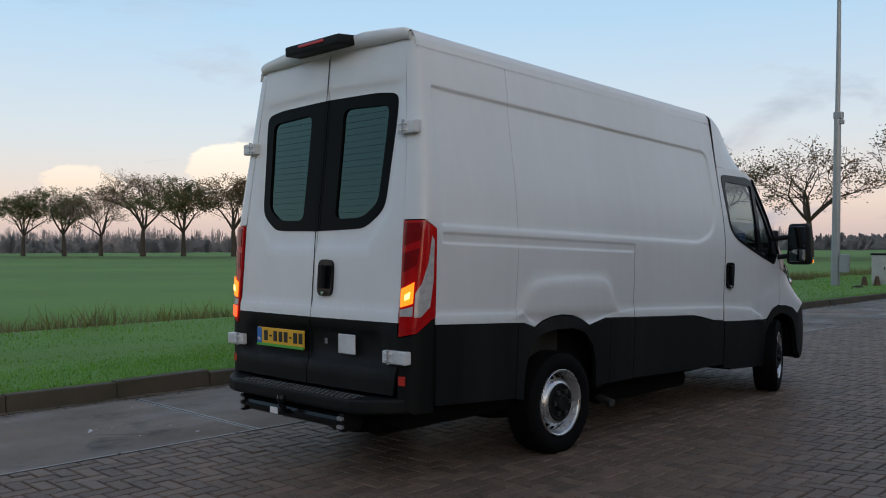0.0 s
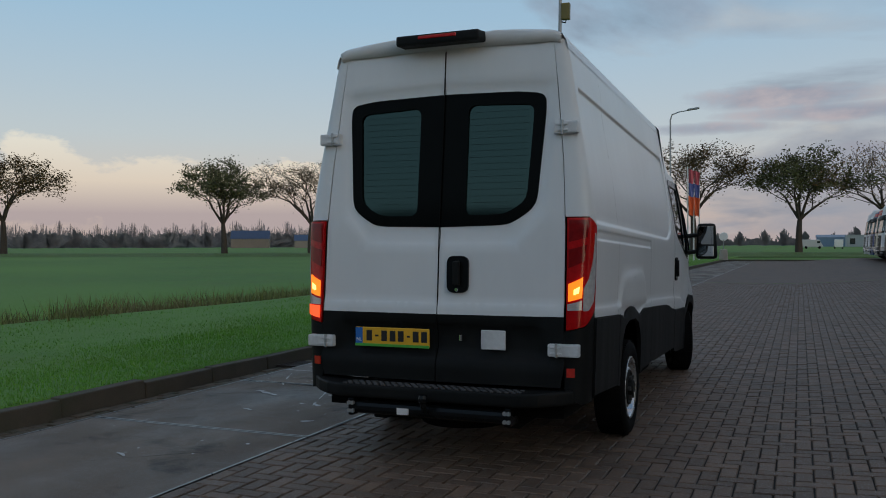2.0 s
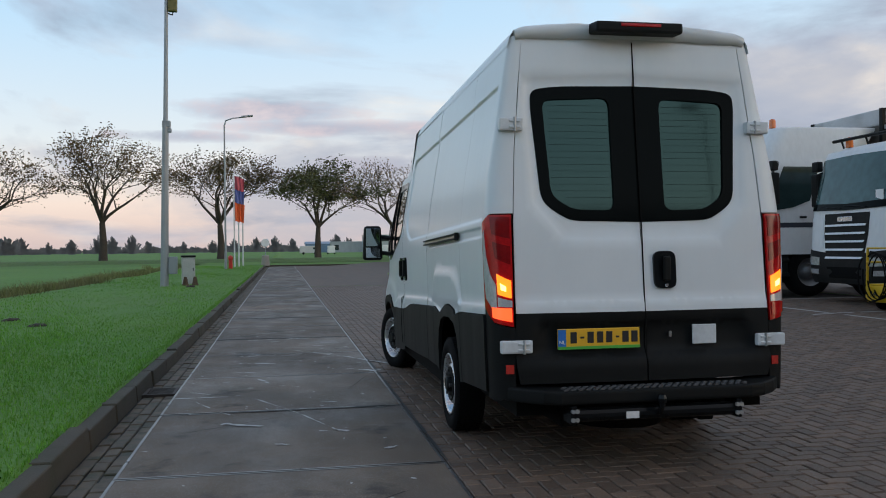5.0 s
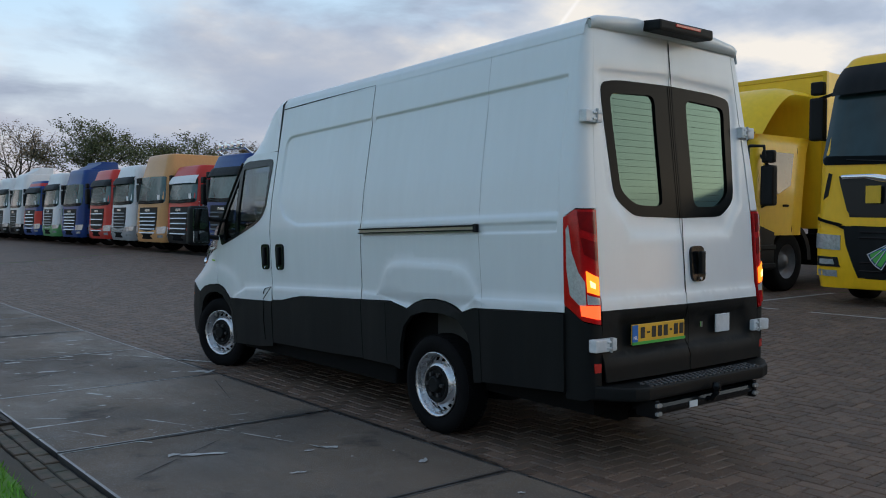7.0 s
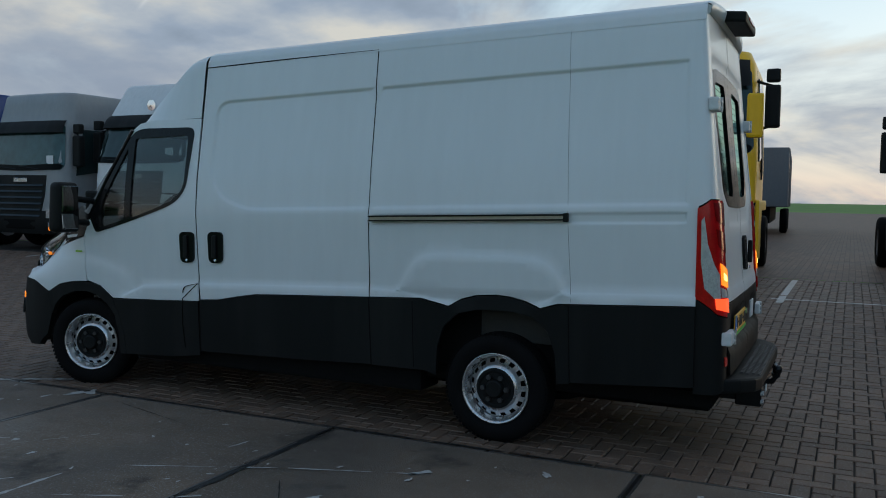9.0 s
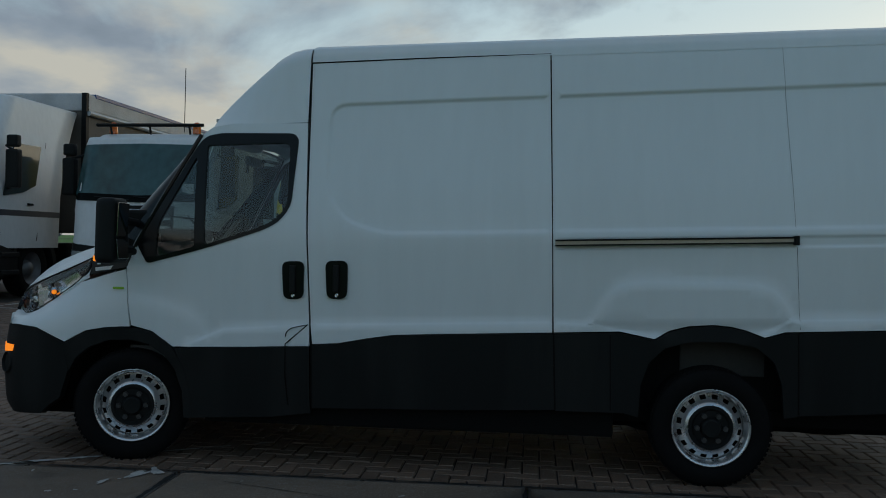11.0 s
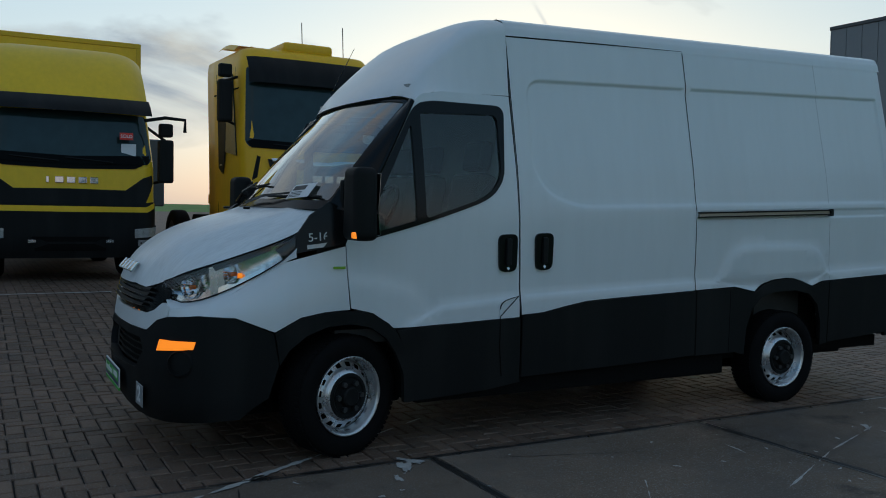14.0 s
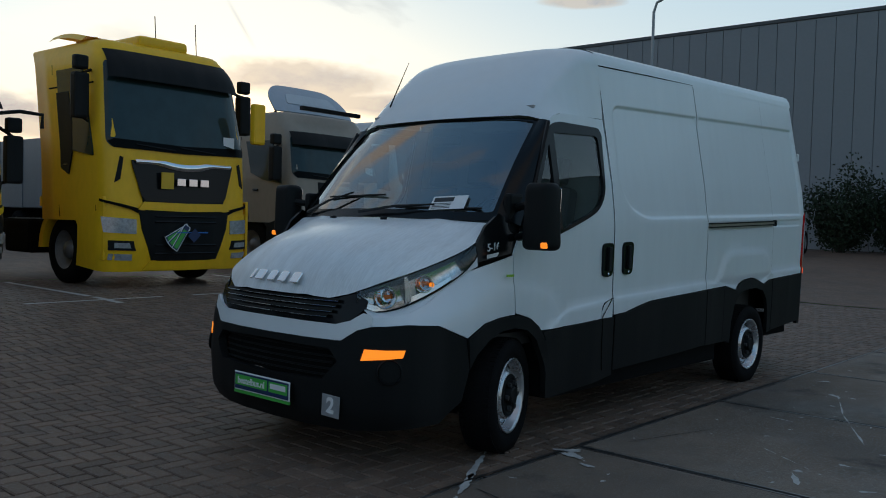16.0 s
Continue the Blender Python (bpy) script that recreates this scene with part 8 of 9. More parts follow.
# the row goes on along the yard
BARS = dict(slat_mat=TRUCK_LENS, grille=(0.78, 0.72, 1.58), light=(0.86, 0.66, 0.92))
SLIM = dict(slat_mat=GLOSS_BLACK, grille=(0.74, 0.78, 1.60), light=(0.82, 0.70, 0.90), slats=6)
ROW = [
    (14.05, 6.95, "silver_tractor_unit", "pale silver tractor unit with round badge", 3.35, GREY, dict(low_paint=GREY, **SLIM)),
    (17.0, 6.70, "blue_tractor_unit", "blue tractor unit with chrome lamp bar and red bumper", 3.48, BLUE, dict(bumper=RED, roofbar=True, visor_paint=BLUE, low_paint=BLUE, slats=5, **BARS)),
    (19.9, 6.6, "blue_tractor_unit", "dark blue tractor unit with roof lamps", 3.14, BLUE, dict(bumper=BLUE, roofbar=True, low_paint=BLUE, **SLIM)),
    (23.3, 6.65, "red_white_tractor_unit", "red tractor unit with white roof edge and silver grille", 2.94, RED, dict(stripe=(WHITE, 1.0, 1.75), visor_paint=WHITE, slats=5, **BARS)),
    (25.8, 6.55, "gold_tractor_unit", "gold-brown tractor unit with high roof", 3.44, GOLD, dict(bumper=GOLD, low_paint=GOLD, slats=6, **BARS)),
    (28.9, 6.6, "white_tractor_unit", "white tractor unit with dark visor", 3.18, WHITE, dict(bumper=GREY, low_paint=WHITE, **SLIM)),
    (31.9, 6.7, "red_tractor_unit", "red tractor unit with pale grille bars", 3.15, RED, dict(slats=4, bumper=RED, **BARS)),
    (35.3, 6.6, "blue_tractor_unit", "navy tractor unit with tall roof deflector", 3.30, BLUE, dict(bumper=BLUE, low_paint=BLUE, flap=BLUE, slats=6, **BARS)),
    (38.3, 6.5, "white_green_tractor_unit", "white tractor unit with green stripe", 3.25, WHITE, dict(stripe=(GREEN, 1.3, 1.6), low_paint=WHITE, bumper=GREEN, **SLIM)),
    (41.6, 6.5, "blue_red_tractor_unit", "blue and red tractor unit", 3.0, BLUE, dict(side_top=RED, bumper=BLUE, low_paint=RED, slats=5, **BARS)),
    (44.9, 6.5, "white_tractor_unit", "white tractor unit with high roof", 3.45, WHITE, dict(flap=WHITE, **SLIM)),
    (47.9, 6.5, "white_tractor_unit", "white tractor unit with high roof", 3.35, WHITE, dict(low_paint=WHITE, **SLIM)),
    (51.0, 6.4, "white_tractor_unit", "white tractor unit with dark bumper", 3.35, WHITE, dict(slats=4, **BARS)),
    (54.2, 6.4, "cream_tractor_unit", "cream tractor unit with red roof", 3.25, CREAM, dict(side_top=RED, low_paint=CREAM, bumper=CREAM, slats=5, **BARS)),
    (57.2, 6.4, "blue_tractor_unit", "blue tractor unit with red roof", 3.15, BLUE, dict(side_top=RED, bumper=BLUE, slats=5, **BARS)),
    (60.4, 6.4, "white_tractor_unit", "white tractor unit far along the row", 3.35, WHITE, dict(low_paint=WHITE, bumper=WHITE, **SLIM)),
    (63.6, 6.4, "white_tractor_unit", "white tractor unit far along the row", 3.2, WHITE, dict(bumper=WHITE, slats=5, **BARS)),
]
for k, (y, x, nm, lab, H, c, kw) in enumerate(ROW):
    truck(nm, at(x, y, -2 + (k * 7 % 5)), lab, H, c, 1.70, min(2.66, H - 0.42), lean=0.13, round_top=0.10 if H < 3.4 else 0.16, visor=k % 3 != 1 or k == 1, pane=MIST_GLASS, **kw)

# beyond the yellow lorries
mb = truck("grey_tractor_unit", at(8.9, -3.9, 3), "grey-brown tractor unit with roof deflector", 3.10, (0.30, 0.26, 0.21), 1.80, 2.62, lean=0.22, slats=4, low_paint=(0.30, 0.26, 0.21), round_top=0.22)
pl_ = [tuple(p) for p in rounded([(-1.05, 0.0), (1.05, 0.0), (1.02, 0.45), (0.72, 0.80), (-0.72, 0.80), (-1.02, 0.45)], [0.05, 0.05, 0.25, 0.25, 0.25, 0.25])]
plate_s = lambda u, v: (V(0.75 + 0.62 * v + 0.12 * v * v + 0.10 * u * u, u, 3.14 + 0.80 * v - 0.10 * v * v), V(-0.75, 0, 0.6))
dfp = part("roof_deflector", panel(plate_s, pl_, step=0.12, depth=0.03), truck_paint((0.36, 0.40, 0.46)), mb, "tilted pale grey roof deflector plate")
part("deflector_panel", panel(plate_s, [tuple(p) for p in rounded([(-0.70, 0.22), (0.70, 0.22), (0.58, 0.52), (-0.58, 0.52)], 0.08)], step=0.12, off=0.012, depth=0.01), truck_paint((0.46, 0.50, 0.54)), dfp)
part("deflector_stay", join(*[tube([(1.5, y, 3.10), (1.05, y, 3.45)], 0.025, 6) for y in (-0.6, 0.6)]), CLAD, dfp)
part("light_bar", box(0.35, 0.45, -0.8, 0.8, 3.14, 3.22, 0.01, 1), GLOSS_BLACK, mb, "row of roof lamps")
truck("white_tractor_unit", at(9.5, -7.4, 3), "white tractor unit parked by the grey one", 3.3, WHITE, 1.80, 2.75, low_paint=WHITE)
truck("white_tractor_unit", pose(9.7, -26.2, zg(8.1), 0, 0, -80), "white tractor unit in front of the hall", 3.5, WHITE, 1.80, 2.85, low_paint=WHITE)


def crate(nm, m, label, cat, dims, paint, ribs=8, mat=None):
    e = empty(nm, m, label, cat)
    lx, ly, z0, z1 = dims
    part("box_body", box(0, lx, -ly / 2, ly / 2, z0, z1, 0.03, 1), mat or truck_paint(paint), e)
    for k in range(ribs):
        x = lx * (k + 0.5) / ribs
        for s in (-1, 1):
            part("rib", box(x - 0.04, x + 0.04, s * ly / 2 - 0.02, s * ly / 2 + 0.02, z0, z1, 0.005, 1), mat or truck_paint(paint), e)
    part("front_rib", box(-0.02, 0.02, -0.05, 0.05, z0, z1), mat or truck_paint(paint), e)
    part("undercarriage", box(0.4, lx - 0.4, -0.6, 0.6, 0.45, z0), DARK, e)
    for x in (lx * 0.3, lx * 0.75):
        for s in (-1, 1):
            w_ = new("wheel", TYRE_ME)
            w_.parent = e
            w_.location = (x, s * (ly / 2 - 0.18), 0.505)
            w_.rotation_euler = (0, 0, 0 if s < 0 else math.pi)
            new("rim", RIM_ME).parent = w_
    return e


crate("tipper_truck", at(17.5, 2.2, 8), "grey steel tipper body behind the lorries", "truck", (6.5, 2.5, 1.05, 2.75), (0.09, 0.10, 0.105), 7)
crate("box_trailer", at(19.5, 7.9, 0), "white tarpaulin trailer behind the tractor units", "trailer", (9, 2.5, 1.1, 3.55), (0.55, 0.55, 0.55), 3)
crate("container_trailer", at(27, 6.0, 0), "pale blue-grey container trailer far behind", "trailer", (11, 2.5, 1.1, 3.7), (0.36, 0.42, 0.47), 6)
crate("box_trailer", at(30, 1.5, 3), "grey box trailer far behind", "trailer", (11, 2.5, 1.1, 3.4), (0.15, 0.155, 0.165), 6)
crate("container_trailer", at(22, -5.5, 0), "dark container trailer behind the tractor units", "trailer", (11, 2.5, 1.1, 3.3), (0.12, 0.14, 0.16), 6)

# yellow jump-start cart with looped cables
ct = empty("starter_cart", pose(7.35, 5.86, zg(7.35), 0, 0, 5), "yellow jump-start cart with black looped cables", "cart")
YEL = truck_paint((0.62, 0.40, 0.015))
part("cart_box", box(-0.28, 0.28, -0.30, 0.30, 0.14, 0.40, 0.02, 2), YEL, ct)
part("cart_lid", box(-0.25, 0.25, -0.32, 0.32, 0.40, 0.43, 0.015, 1), YEL, ct)
part("cart_frame", join(tube([(-0.25, -0.32, 0.2), (-0.22, -0.33, 1.0), (-0.22, 0.33, 1.0), (-0.25, 0.32, 0.2)], 0.022, 8), tube([(-0.24, -0.33, 0.78), (-0.24, 0.33, 0.78)], 0.018, 8)), YEL, ct)
for s in (-1, 1):
    part("cart_wheel", lathe([(-0.03, 0.10), (-0.035, 0.13), (-0.02, 0.15), (0.02, 0.15), (0.035, 0.13), (0.03, 0.10), (0.03, 0.0)], "y", 20, (0.1, s * 0.36, 0.15)), RUBBER, ct)
for k in range(4):
    a0 = k * 0.5
    part("cable_loop", tube([(-0.30 - 0.02 * k, (0.20 + 0.03 * k) * math.cos(a) + 0.05 * k - 0.05, 0.55 + (0.34 + 0.02 * k) * math.sin(a)) for a in np.linspace(a0, a0 + 5.6, 18)], 0.012, 6), RUBBER, ct)
lettering("24", 0.13, Matrix.Translation((-0.284, 0.16, 0.27)) @ pose(0, 0, 0, 90, 0, -90), BLACK_PRINT, ct, 0.001, "stencil_digits")
lettering("12", 0.13, Matrix.Translation((-0.284, -0.16, 0.27)) @ pose(0, 0, 0, 90, 0, -90), BLACK_PRINT, ct, 0.001, "stencil_digits")


# ---- hall, lamps, flags, trees, distance ----
HALL = material("grey_trapezoid_cladding", (0.23, 0.245, 0.26), 0.55, metal=0.2, vary=0.05, scale=0.3, fine=6, dirt=0.15, dirt_color=(0.17, 0.18, 0.19))
hall = empty("warehouse", pose(-30, -38.9, 0), "large grey metal-clad warehouse hall with flat roof", "building")
part("hall_core", box(0, 59, -40, -0.08, 0, 12.2), HALL, hall)
for k in range(59):
    part("wall_panel", box(k + 0.012, k + 0.988, -0.08, 0.0, 0.25, 12.25, 0.012, 1), HALL, hall)
part("roof_trim", box(-0.1, 59.1, -0.12, 0.06, 12.25, 12.45, 0.02, 1), material("dark_roof_trim", (0.07, 0.075, 0.08), 0.5), hall, "dark roof edge trim")
part("plinth", box(0, 59, -0.07, 0.03, 0, 0.3), KERB, hall)
for k in range(40):
    part("end_panel", box(59.0, 59.08, -k - 0.988, -k - 0.012, 0.25, 12.25, 0.012, 1), HALL, hall)

POLE = material("galvanised_pole", (0.30, 0.32, 0.34), 0.5, metal=0.5, vary=0.12, scale=3)


def street_lamp(x, y, h, arm, yaw, label, z=0.1):
    e = empty("street_lamp", pose(x, y, z, 0, 0, yaw), label, "street lamp", "street lamps")
    part("pole", tube([(0, 0, 0), (0, 0, 1.2), (0, 0, 1.25), (0, 0, h - 0.5), (0.05 * arm, 0, h - 0.18), (0.25 * arm, 0, h - 0.02), (arm * 0.55, 0, h + 0.06)], [0.09, 0.085, 0.065, 0.05, 0.045, 0.04, 0.035], 10), POLE, e)
    hd = box(arm * 0.5, arm * 0.5 + 0.75, -0.13, 0.13, h + 0.02, h + 0.14, 0.04, 2)
    for v in hd.verts:
        v.co.z += 0.12 * (v.co.x - arm * 0.5)
    part("lamp_head", hd, POLE, e, "grey lamp head, unlit")
    return e


street_lamp(-5.82, 52.65, 10.0, 2.2, 0, "tall grey street lamp by the flagpoles")
street_lamp(10.2, 72, 8.6, 1.6, 0, "grey street lamp behind the truck row", 0.27)
street_lamp(10.8, -19.6, 8.9, -2.2, 0, "grey street lamp in front of the hall", 0.27)
street_lamp(38, -19.5, 8.5, -2.0, 0, "grey street lamp far behind the trucks", 0.27)
mast = empty("light_mast", pose(-6.15, 24.67, 0.12, 0, 1.0, 0), "tall grey mast with floodlight, slightly leaning", "light mast")
part("pole", tube([(0, 0, 0), (0, 0, 5.6), (0, 0, 5.62), (0, 0, 11.8)], [0.14, 0.105, 0.080, 0.05], 14), POLE, mast)
part("collar", join(box(-0.11, 0.17, -0.10, 0.10, 5.48, 5.70, 0.02, 1), box(0.07, 0.20, -0.08, 0.08, 5.30, 5.45, 0.02, 1)), POLE, mast)
fl = part("floodlight", box(0.06, 0.36, -0.10, 0.12, 9.45, 10.05, 0.03, 2), material("olive_lamp_box", (0.14, 0.12, 0.03), 0.5), mast, "small olive floodlight box")
part("bracket", tube([(0, 0, 9.4), (0.2, 0, 9.34), (0.24, 0, 9.5)], 0.025, 6), GLOSS_BLACK, mast)
part("service_box", box(0.14, 0.42, -0.12, 0.12, 0.45, 1.05, 0.02, 1), POLE, mast, "grey service box")
cab_ = empty("cable_cabinet", pose(-5.63, 27.4, 0.12, 0, 0, 8), "pale grey electricity cabinet on the lawn", "cabinet")
cbx = part("cabinet_body", box(-0.24, 0.24, -0.18, 0.18, 0, 1.0, 0.02, 2), material("stained_pale_cabinet", (0.42, 0.43, 0.41), 0.6, vary=0.2, scale=4, dirt=0.5, dirt_color=(0.15, 0.15, 0.13)), cab_)
part("cabinet_cap", box(-0.27, 0.27, -0.21, 0.21, 1.0, 1.07, 0.025, 2), CLAD, cab_)
part("cabinet_door", box(-0.21, 0.21, -0.195, -0.175, 0.10, 0.95, 0.008, 1), cbx.data.materials[0], cab_)
part("cabinet_lock", box(0.15, 0.18, -0.205, -0.19, 0.5, 0.6, 0.004, 1), CLAD, cab_)
bl_ = empty("mirror_bollard", pose(-3.5, 65.9, 0.1), "concrete bollard with a white round sign", "bollard")
part("bollard", lathe([(0, 0.34), (0.8, 0.29), (0.84, 0.24), (0.84, 0)], "z", 20), material("pale_bollard_concrete", (0.32, 0.29, 0.25), 0.8), bl_)
part("sign_post", tube([(0, 0, 0.8), (0, 0, 1.6)], 0.035, 8), POLE, bl_)
part("sign_disc", lathe([(-0.03, 0.0), (-0.03, 0.32), (0.0, 0.34), (0.03, 0.3), (0.03, 0.0)], "y", 24, (0, 0, 1.85)), WHITE_PRINT, bl_, "white round disc")
for k in range(3):
    f = empty("flagpole", pose(-5.69 + 0.24 * k, 61.1 + 1.7 * k, 0.1), "white flagpole with a hanging striped banner", "flagpole", "flagpoles")
    part("pole", tube([(0, 0, 0), (0, 0, 7.0)], [0.06, 0.04], 10), material("white_pole", (0.6, 0.6, 0.6), 0.4), f)
    part("cap", lathe([(7.0, 0.045), (7.05, 0.06), (7.1, 0.0)], "z", 10), WHITE_PRINT, f)
    if k < 2:
        for j, (z0, z1, c) in enumerate(((5.9, 6.9, (0.42, 0.07, 0.10)), (4.9, 5.9, (0.10, 0.13, 0.36)), (3.5, 4.9, (0.75, 0.13, 0.04)))):
            bn = grid(lambda u, v: V(0.06 + 0.42 * u * (0.8 + 0.2 * v), 0.10 * math.sin(7 * u + 2.5 * v + k + j), z0 + (z1 - z0) * v - 0.15 * u), 8, 8)
            part("banner_field", bn, truck_paint(c), f, "coloured banner field", smooth=True)
hyd = empty("hydrant", pose(-5.55, 53.3, 0.1), "small red hydrant post", "hydrant")
part("hydrant_post", lathe([(0, 0.14), (0.6, 0.12), (0.7, 0.17), (0.85, 0.15), (0.95, 0.0)], "z", 14), truck_paint(RED), hyd)
for k, (x, y) in enumerate(((-5.55, 25.6), (-5.25, 25.9))):
    st = empty("tree_stump", pose(x, y, 0.1), "broken brown tree stump on the lawn", "stump")
    part("stump", lathe([(0, 0.14), (0.10, 0.10), (0.22, 0.08), (0.33, 0.05), (0.34, 0)], "z", 9), material("rotten_wood", (0.10, 0.065, 0.04), 0.9, vary=0.3, scale=9, bump=0.03), st)
SOIL = material("dark_soil", (0.045, 0.036, 0.026), 0.95, vary=0.4, scale=20, bump=0.02)
for x, y in ((-6.1, 8.8), (-6.9, 10.2), (-5.2, 24)):
    bm = bmesh.new()
    bmesh.ops.create_icosphere(bm, subdivisions=3, radius=0.17)
    for v in bm.verts:
        v.co = Vector((v.co.x, v.co.y, max(v.co.z, 0) * 0.45)) * (1 + 0.35 * noise.noise(v.co * 9))
    mo = part("molehill", bm, SOIL)
    mo.location = (x, y, 0.12)
    tagged(mo, "small dark molehill in the lawn grass", "molehill")

BARK = material("grey_brown_bark", (0.055, 0.045, 0.036), 0.9, vary=0.35, scale=3, fine=25, bump=0.03)
LEAF_A = material("autumn_olive_leaf", (0.090, 0.095, 0.034), 0.7, vary=0.2, scale=0.4, fine=3, island=0.5, dirt=0.6, dirt_color=(0.15, 0.085, 0.030))
LEAF_B = material("autumn_brown_leaf", (0.135, 0.088, 0.040), 0.7, vary=0.2, scale=0.4, fine=3, island=0.5)


def tree_parts(seed, height, leaves, spread=1.0):
    r = random.Random(seed)
    segs, tips = [], []

    def grow(p, d, length, rad, level):
        n = 4
        pts, rads = [p], [rad]
        for i in range(n):
            d = (d + Vector((r.uniform(-1, 1), r.uniform(-1, 1), r.uniform(-0.3, 0.6))) * (0.05 if level == 0 else 0.17)).normalized()
            p = p + d * length / n
            pts.append(p)
            rads.append(rad * (1 - 0.42 * (i + 1) / n))
            if level >= 2 or (level == 1 and i > 1):
                tips.append((p.copy(), level))
        segs.append((pts, rads))
        if level >= 4:
            return
        kids = (5 if level == 0 else 3) + (1 if r.random() < 0.4 else 0)
        for k in range(kids):
            a = 2 * math.pi * (k + r.random() * 0.7) / kids
            tilt = r.uniform(0.35, 0.62) * spread if level == 0 else r.uniform(0.35, 0.85)
            side = d.orthogonal().normalized()
            side.rotate(Matrix.Rotation(a, 3, d))
            nd = (d * math.cos(tilt) + side * math.sin(tilt))
            nd.z += 0.10
            start = pts[-1] if (level == 0 or k < 2) else pts[r.choice((2, 3))]
            grow(start, nd.normalized(), length * r.uniform(0.62, 0.82) * (1.15 if level == 0 else 1.0), rads[-1] * 0.72, level + 1)

    grow(Vector((0, 0, 0)), Vector((0, 0, 1)), height * 0.25, height * 0.021, 0)
    bm = bmesh.new()
    for pts, rads in segs:
        sides = 7 if rads[0] > 0.1 else (4 if rads[0] > 0.04 else 3)
        tb_ = tube(pts, [max(q, 0.012) for q in rads], sides, False)
        me = bpy.data.meshes.new("tmp")
        tb_.to_mesh(me)
        tb_.free()
        bm.from_mesh(me)
        bpy.data.meshes.remove(me)
    v, f = [], []
    for _ in range(leaves):
        p, lv = r.choice(tips)
        c = p + Vector((r.gauss(0, 0.20), r.gauss(0, 0.20), r.gauss(0, 0.16)))
        a = Vector((r.gauss(0, 1), r.gauss(0, 1), r.gauss(0, 1))).normalized() * r.uniform(0.045, 0.10)
        b = a.orthogonal().normalized() * r.uniform(0.03, 0.07)
        k = len(v)
        v += [c - a, c + b, c + a, c - b]
        f.append((k, k + 1, k + 2, k + 3))
    top = max(max(p.z for p in pts) for pts, _ in segs)
    return bm, v, f, top


TREES = []
for k, (seed, leaves, leaf, spread, lab) in enumerate(((3, 10000, LEAF_A, 1.0, "roadside tree with thinning olive autumn leaves"), (8, 6000, LEAF_B, 1.05, "roadside tree with sparse brown autumn leaves"), (14, 1900, LEAF_B, 1.1, "nearly bare roadside tree with spreading boughs"), (21, 8000, LEAF_A, 1.1, "roadside tree with thinning olive autumn leaves"), (33, 4200, LEAF_B, 0.95, "roadside tree with sparse brown autumn leaves"))):
    bm, v, f, top = tree_parts(seed, 12.0, leaves, spread)
    e = empty("tree", pose(0, 0, 0), lab, "tree", "roadside trees")
    part("trunk", bm, BARK, e, smooth=True)
    mesh_object("crown", v, f, leaf, e, smooth=False)
    TREES.append((e, top))
PLACES = [(-172, 60), (-160, 63), (-149, 65), (-137, 67), (-127, 69), (-115, 71), (-104, 74), (-93, 76), (-63, 82), (-52, 84), (-42, 86), (-32, 89), (-21, 92), (-9, 95), (2, 97), (11, 99), (20, 102), (30, 104), (40, 106), (50, 108), (61, 110)]
KIND = [0, 3, 4, 1, 0, 1, 4, 1, 0, 1, 3, 2, 4, 1, 0, 2, 4, 0, 3, 1, 0]
HIGH = [11.5, 11.5, 10.5, 12.5, 11.5, 11.5, 11, 11.5, 12, 11, 13.5, 12.5, 14, 12.5, 12, 12.5, 12, 13, 12, 12, 12]
for k, (x, y) in enumerate(PLACES):
    e, top = TREES[KIND[k]]
    s = HIGH[k] * (1.14 if k < 8 else 1.0) / top
    o = copy_thing(e, pose(x, y, 0.0, 0, 0, 47 * k))
    o.scale = (s * 1.40, s * 1.40, s * 1.03)
for e, _ in TREES:
    e.location = (70 + 11 * TREES.index((e, _)), 112, 0)

# verge under the trees
vv, vf = [], []
r_ = np.random.default_rng(9)
prof = [(-9, 0.05), (-6, 0.25), (-3, 0.38), (0, 0.42), (4, 0.40), (8, 0.1)]
line = [(-420 + 12 * k, 95 + 0.196 * (-420 + 12 * k) + 1.8) for k in range(60)]
for j, (x, y) in enumerate(line):
    for d, h in prof:
        vv.append((x, y + d - 2, h * (0.9 + 0.2 * r_.random())))
n = len(prof)
vf = [(j * n + i, (j + 1) * n + i, (j + 1) * n + i + 1, j * n + i + 1) for j in range(len(line) - 1) for i in range(n - 1)]
tagged(mesh_object("verge", vv, vf, BANK), "low grassy road verge along the tree row", "verge", kind="structure")

# far woods along the horizon: bare poplars, low scrub, with haze in their colour
WOOD_HAZED = material("hazed_bare_wood", (0.30, 0.265, 0.285), 0.95, vary=0.2, scale=0.05, fine=0.5)
SCRUB_HAZED = material("hazed_scrub", (0.165, 0.165, 0.185), 0.95, vary=0.25, scale=0.05, fine=0.4)


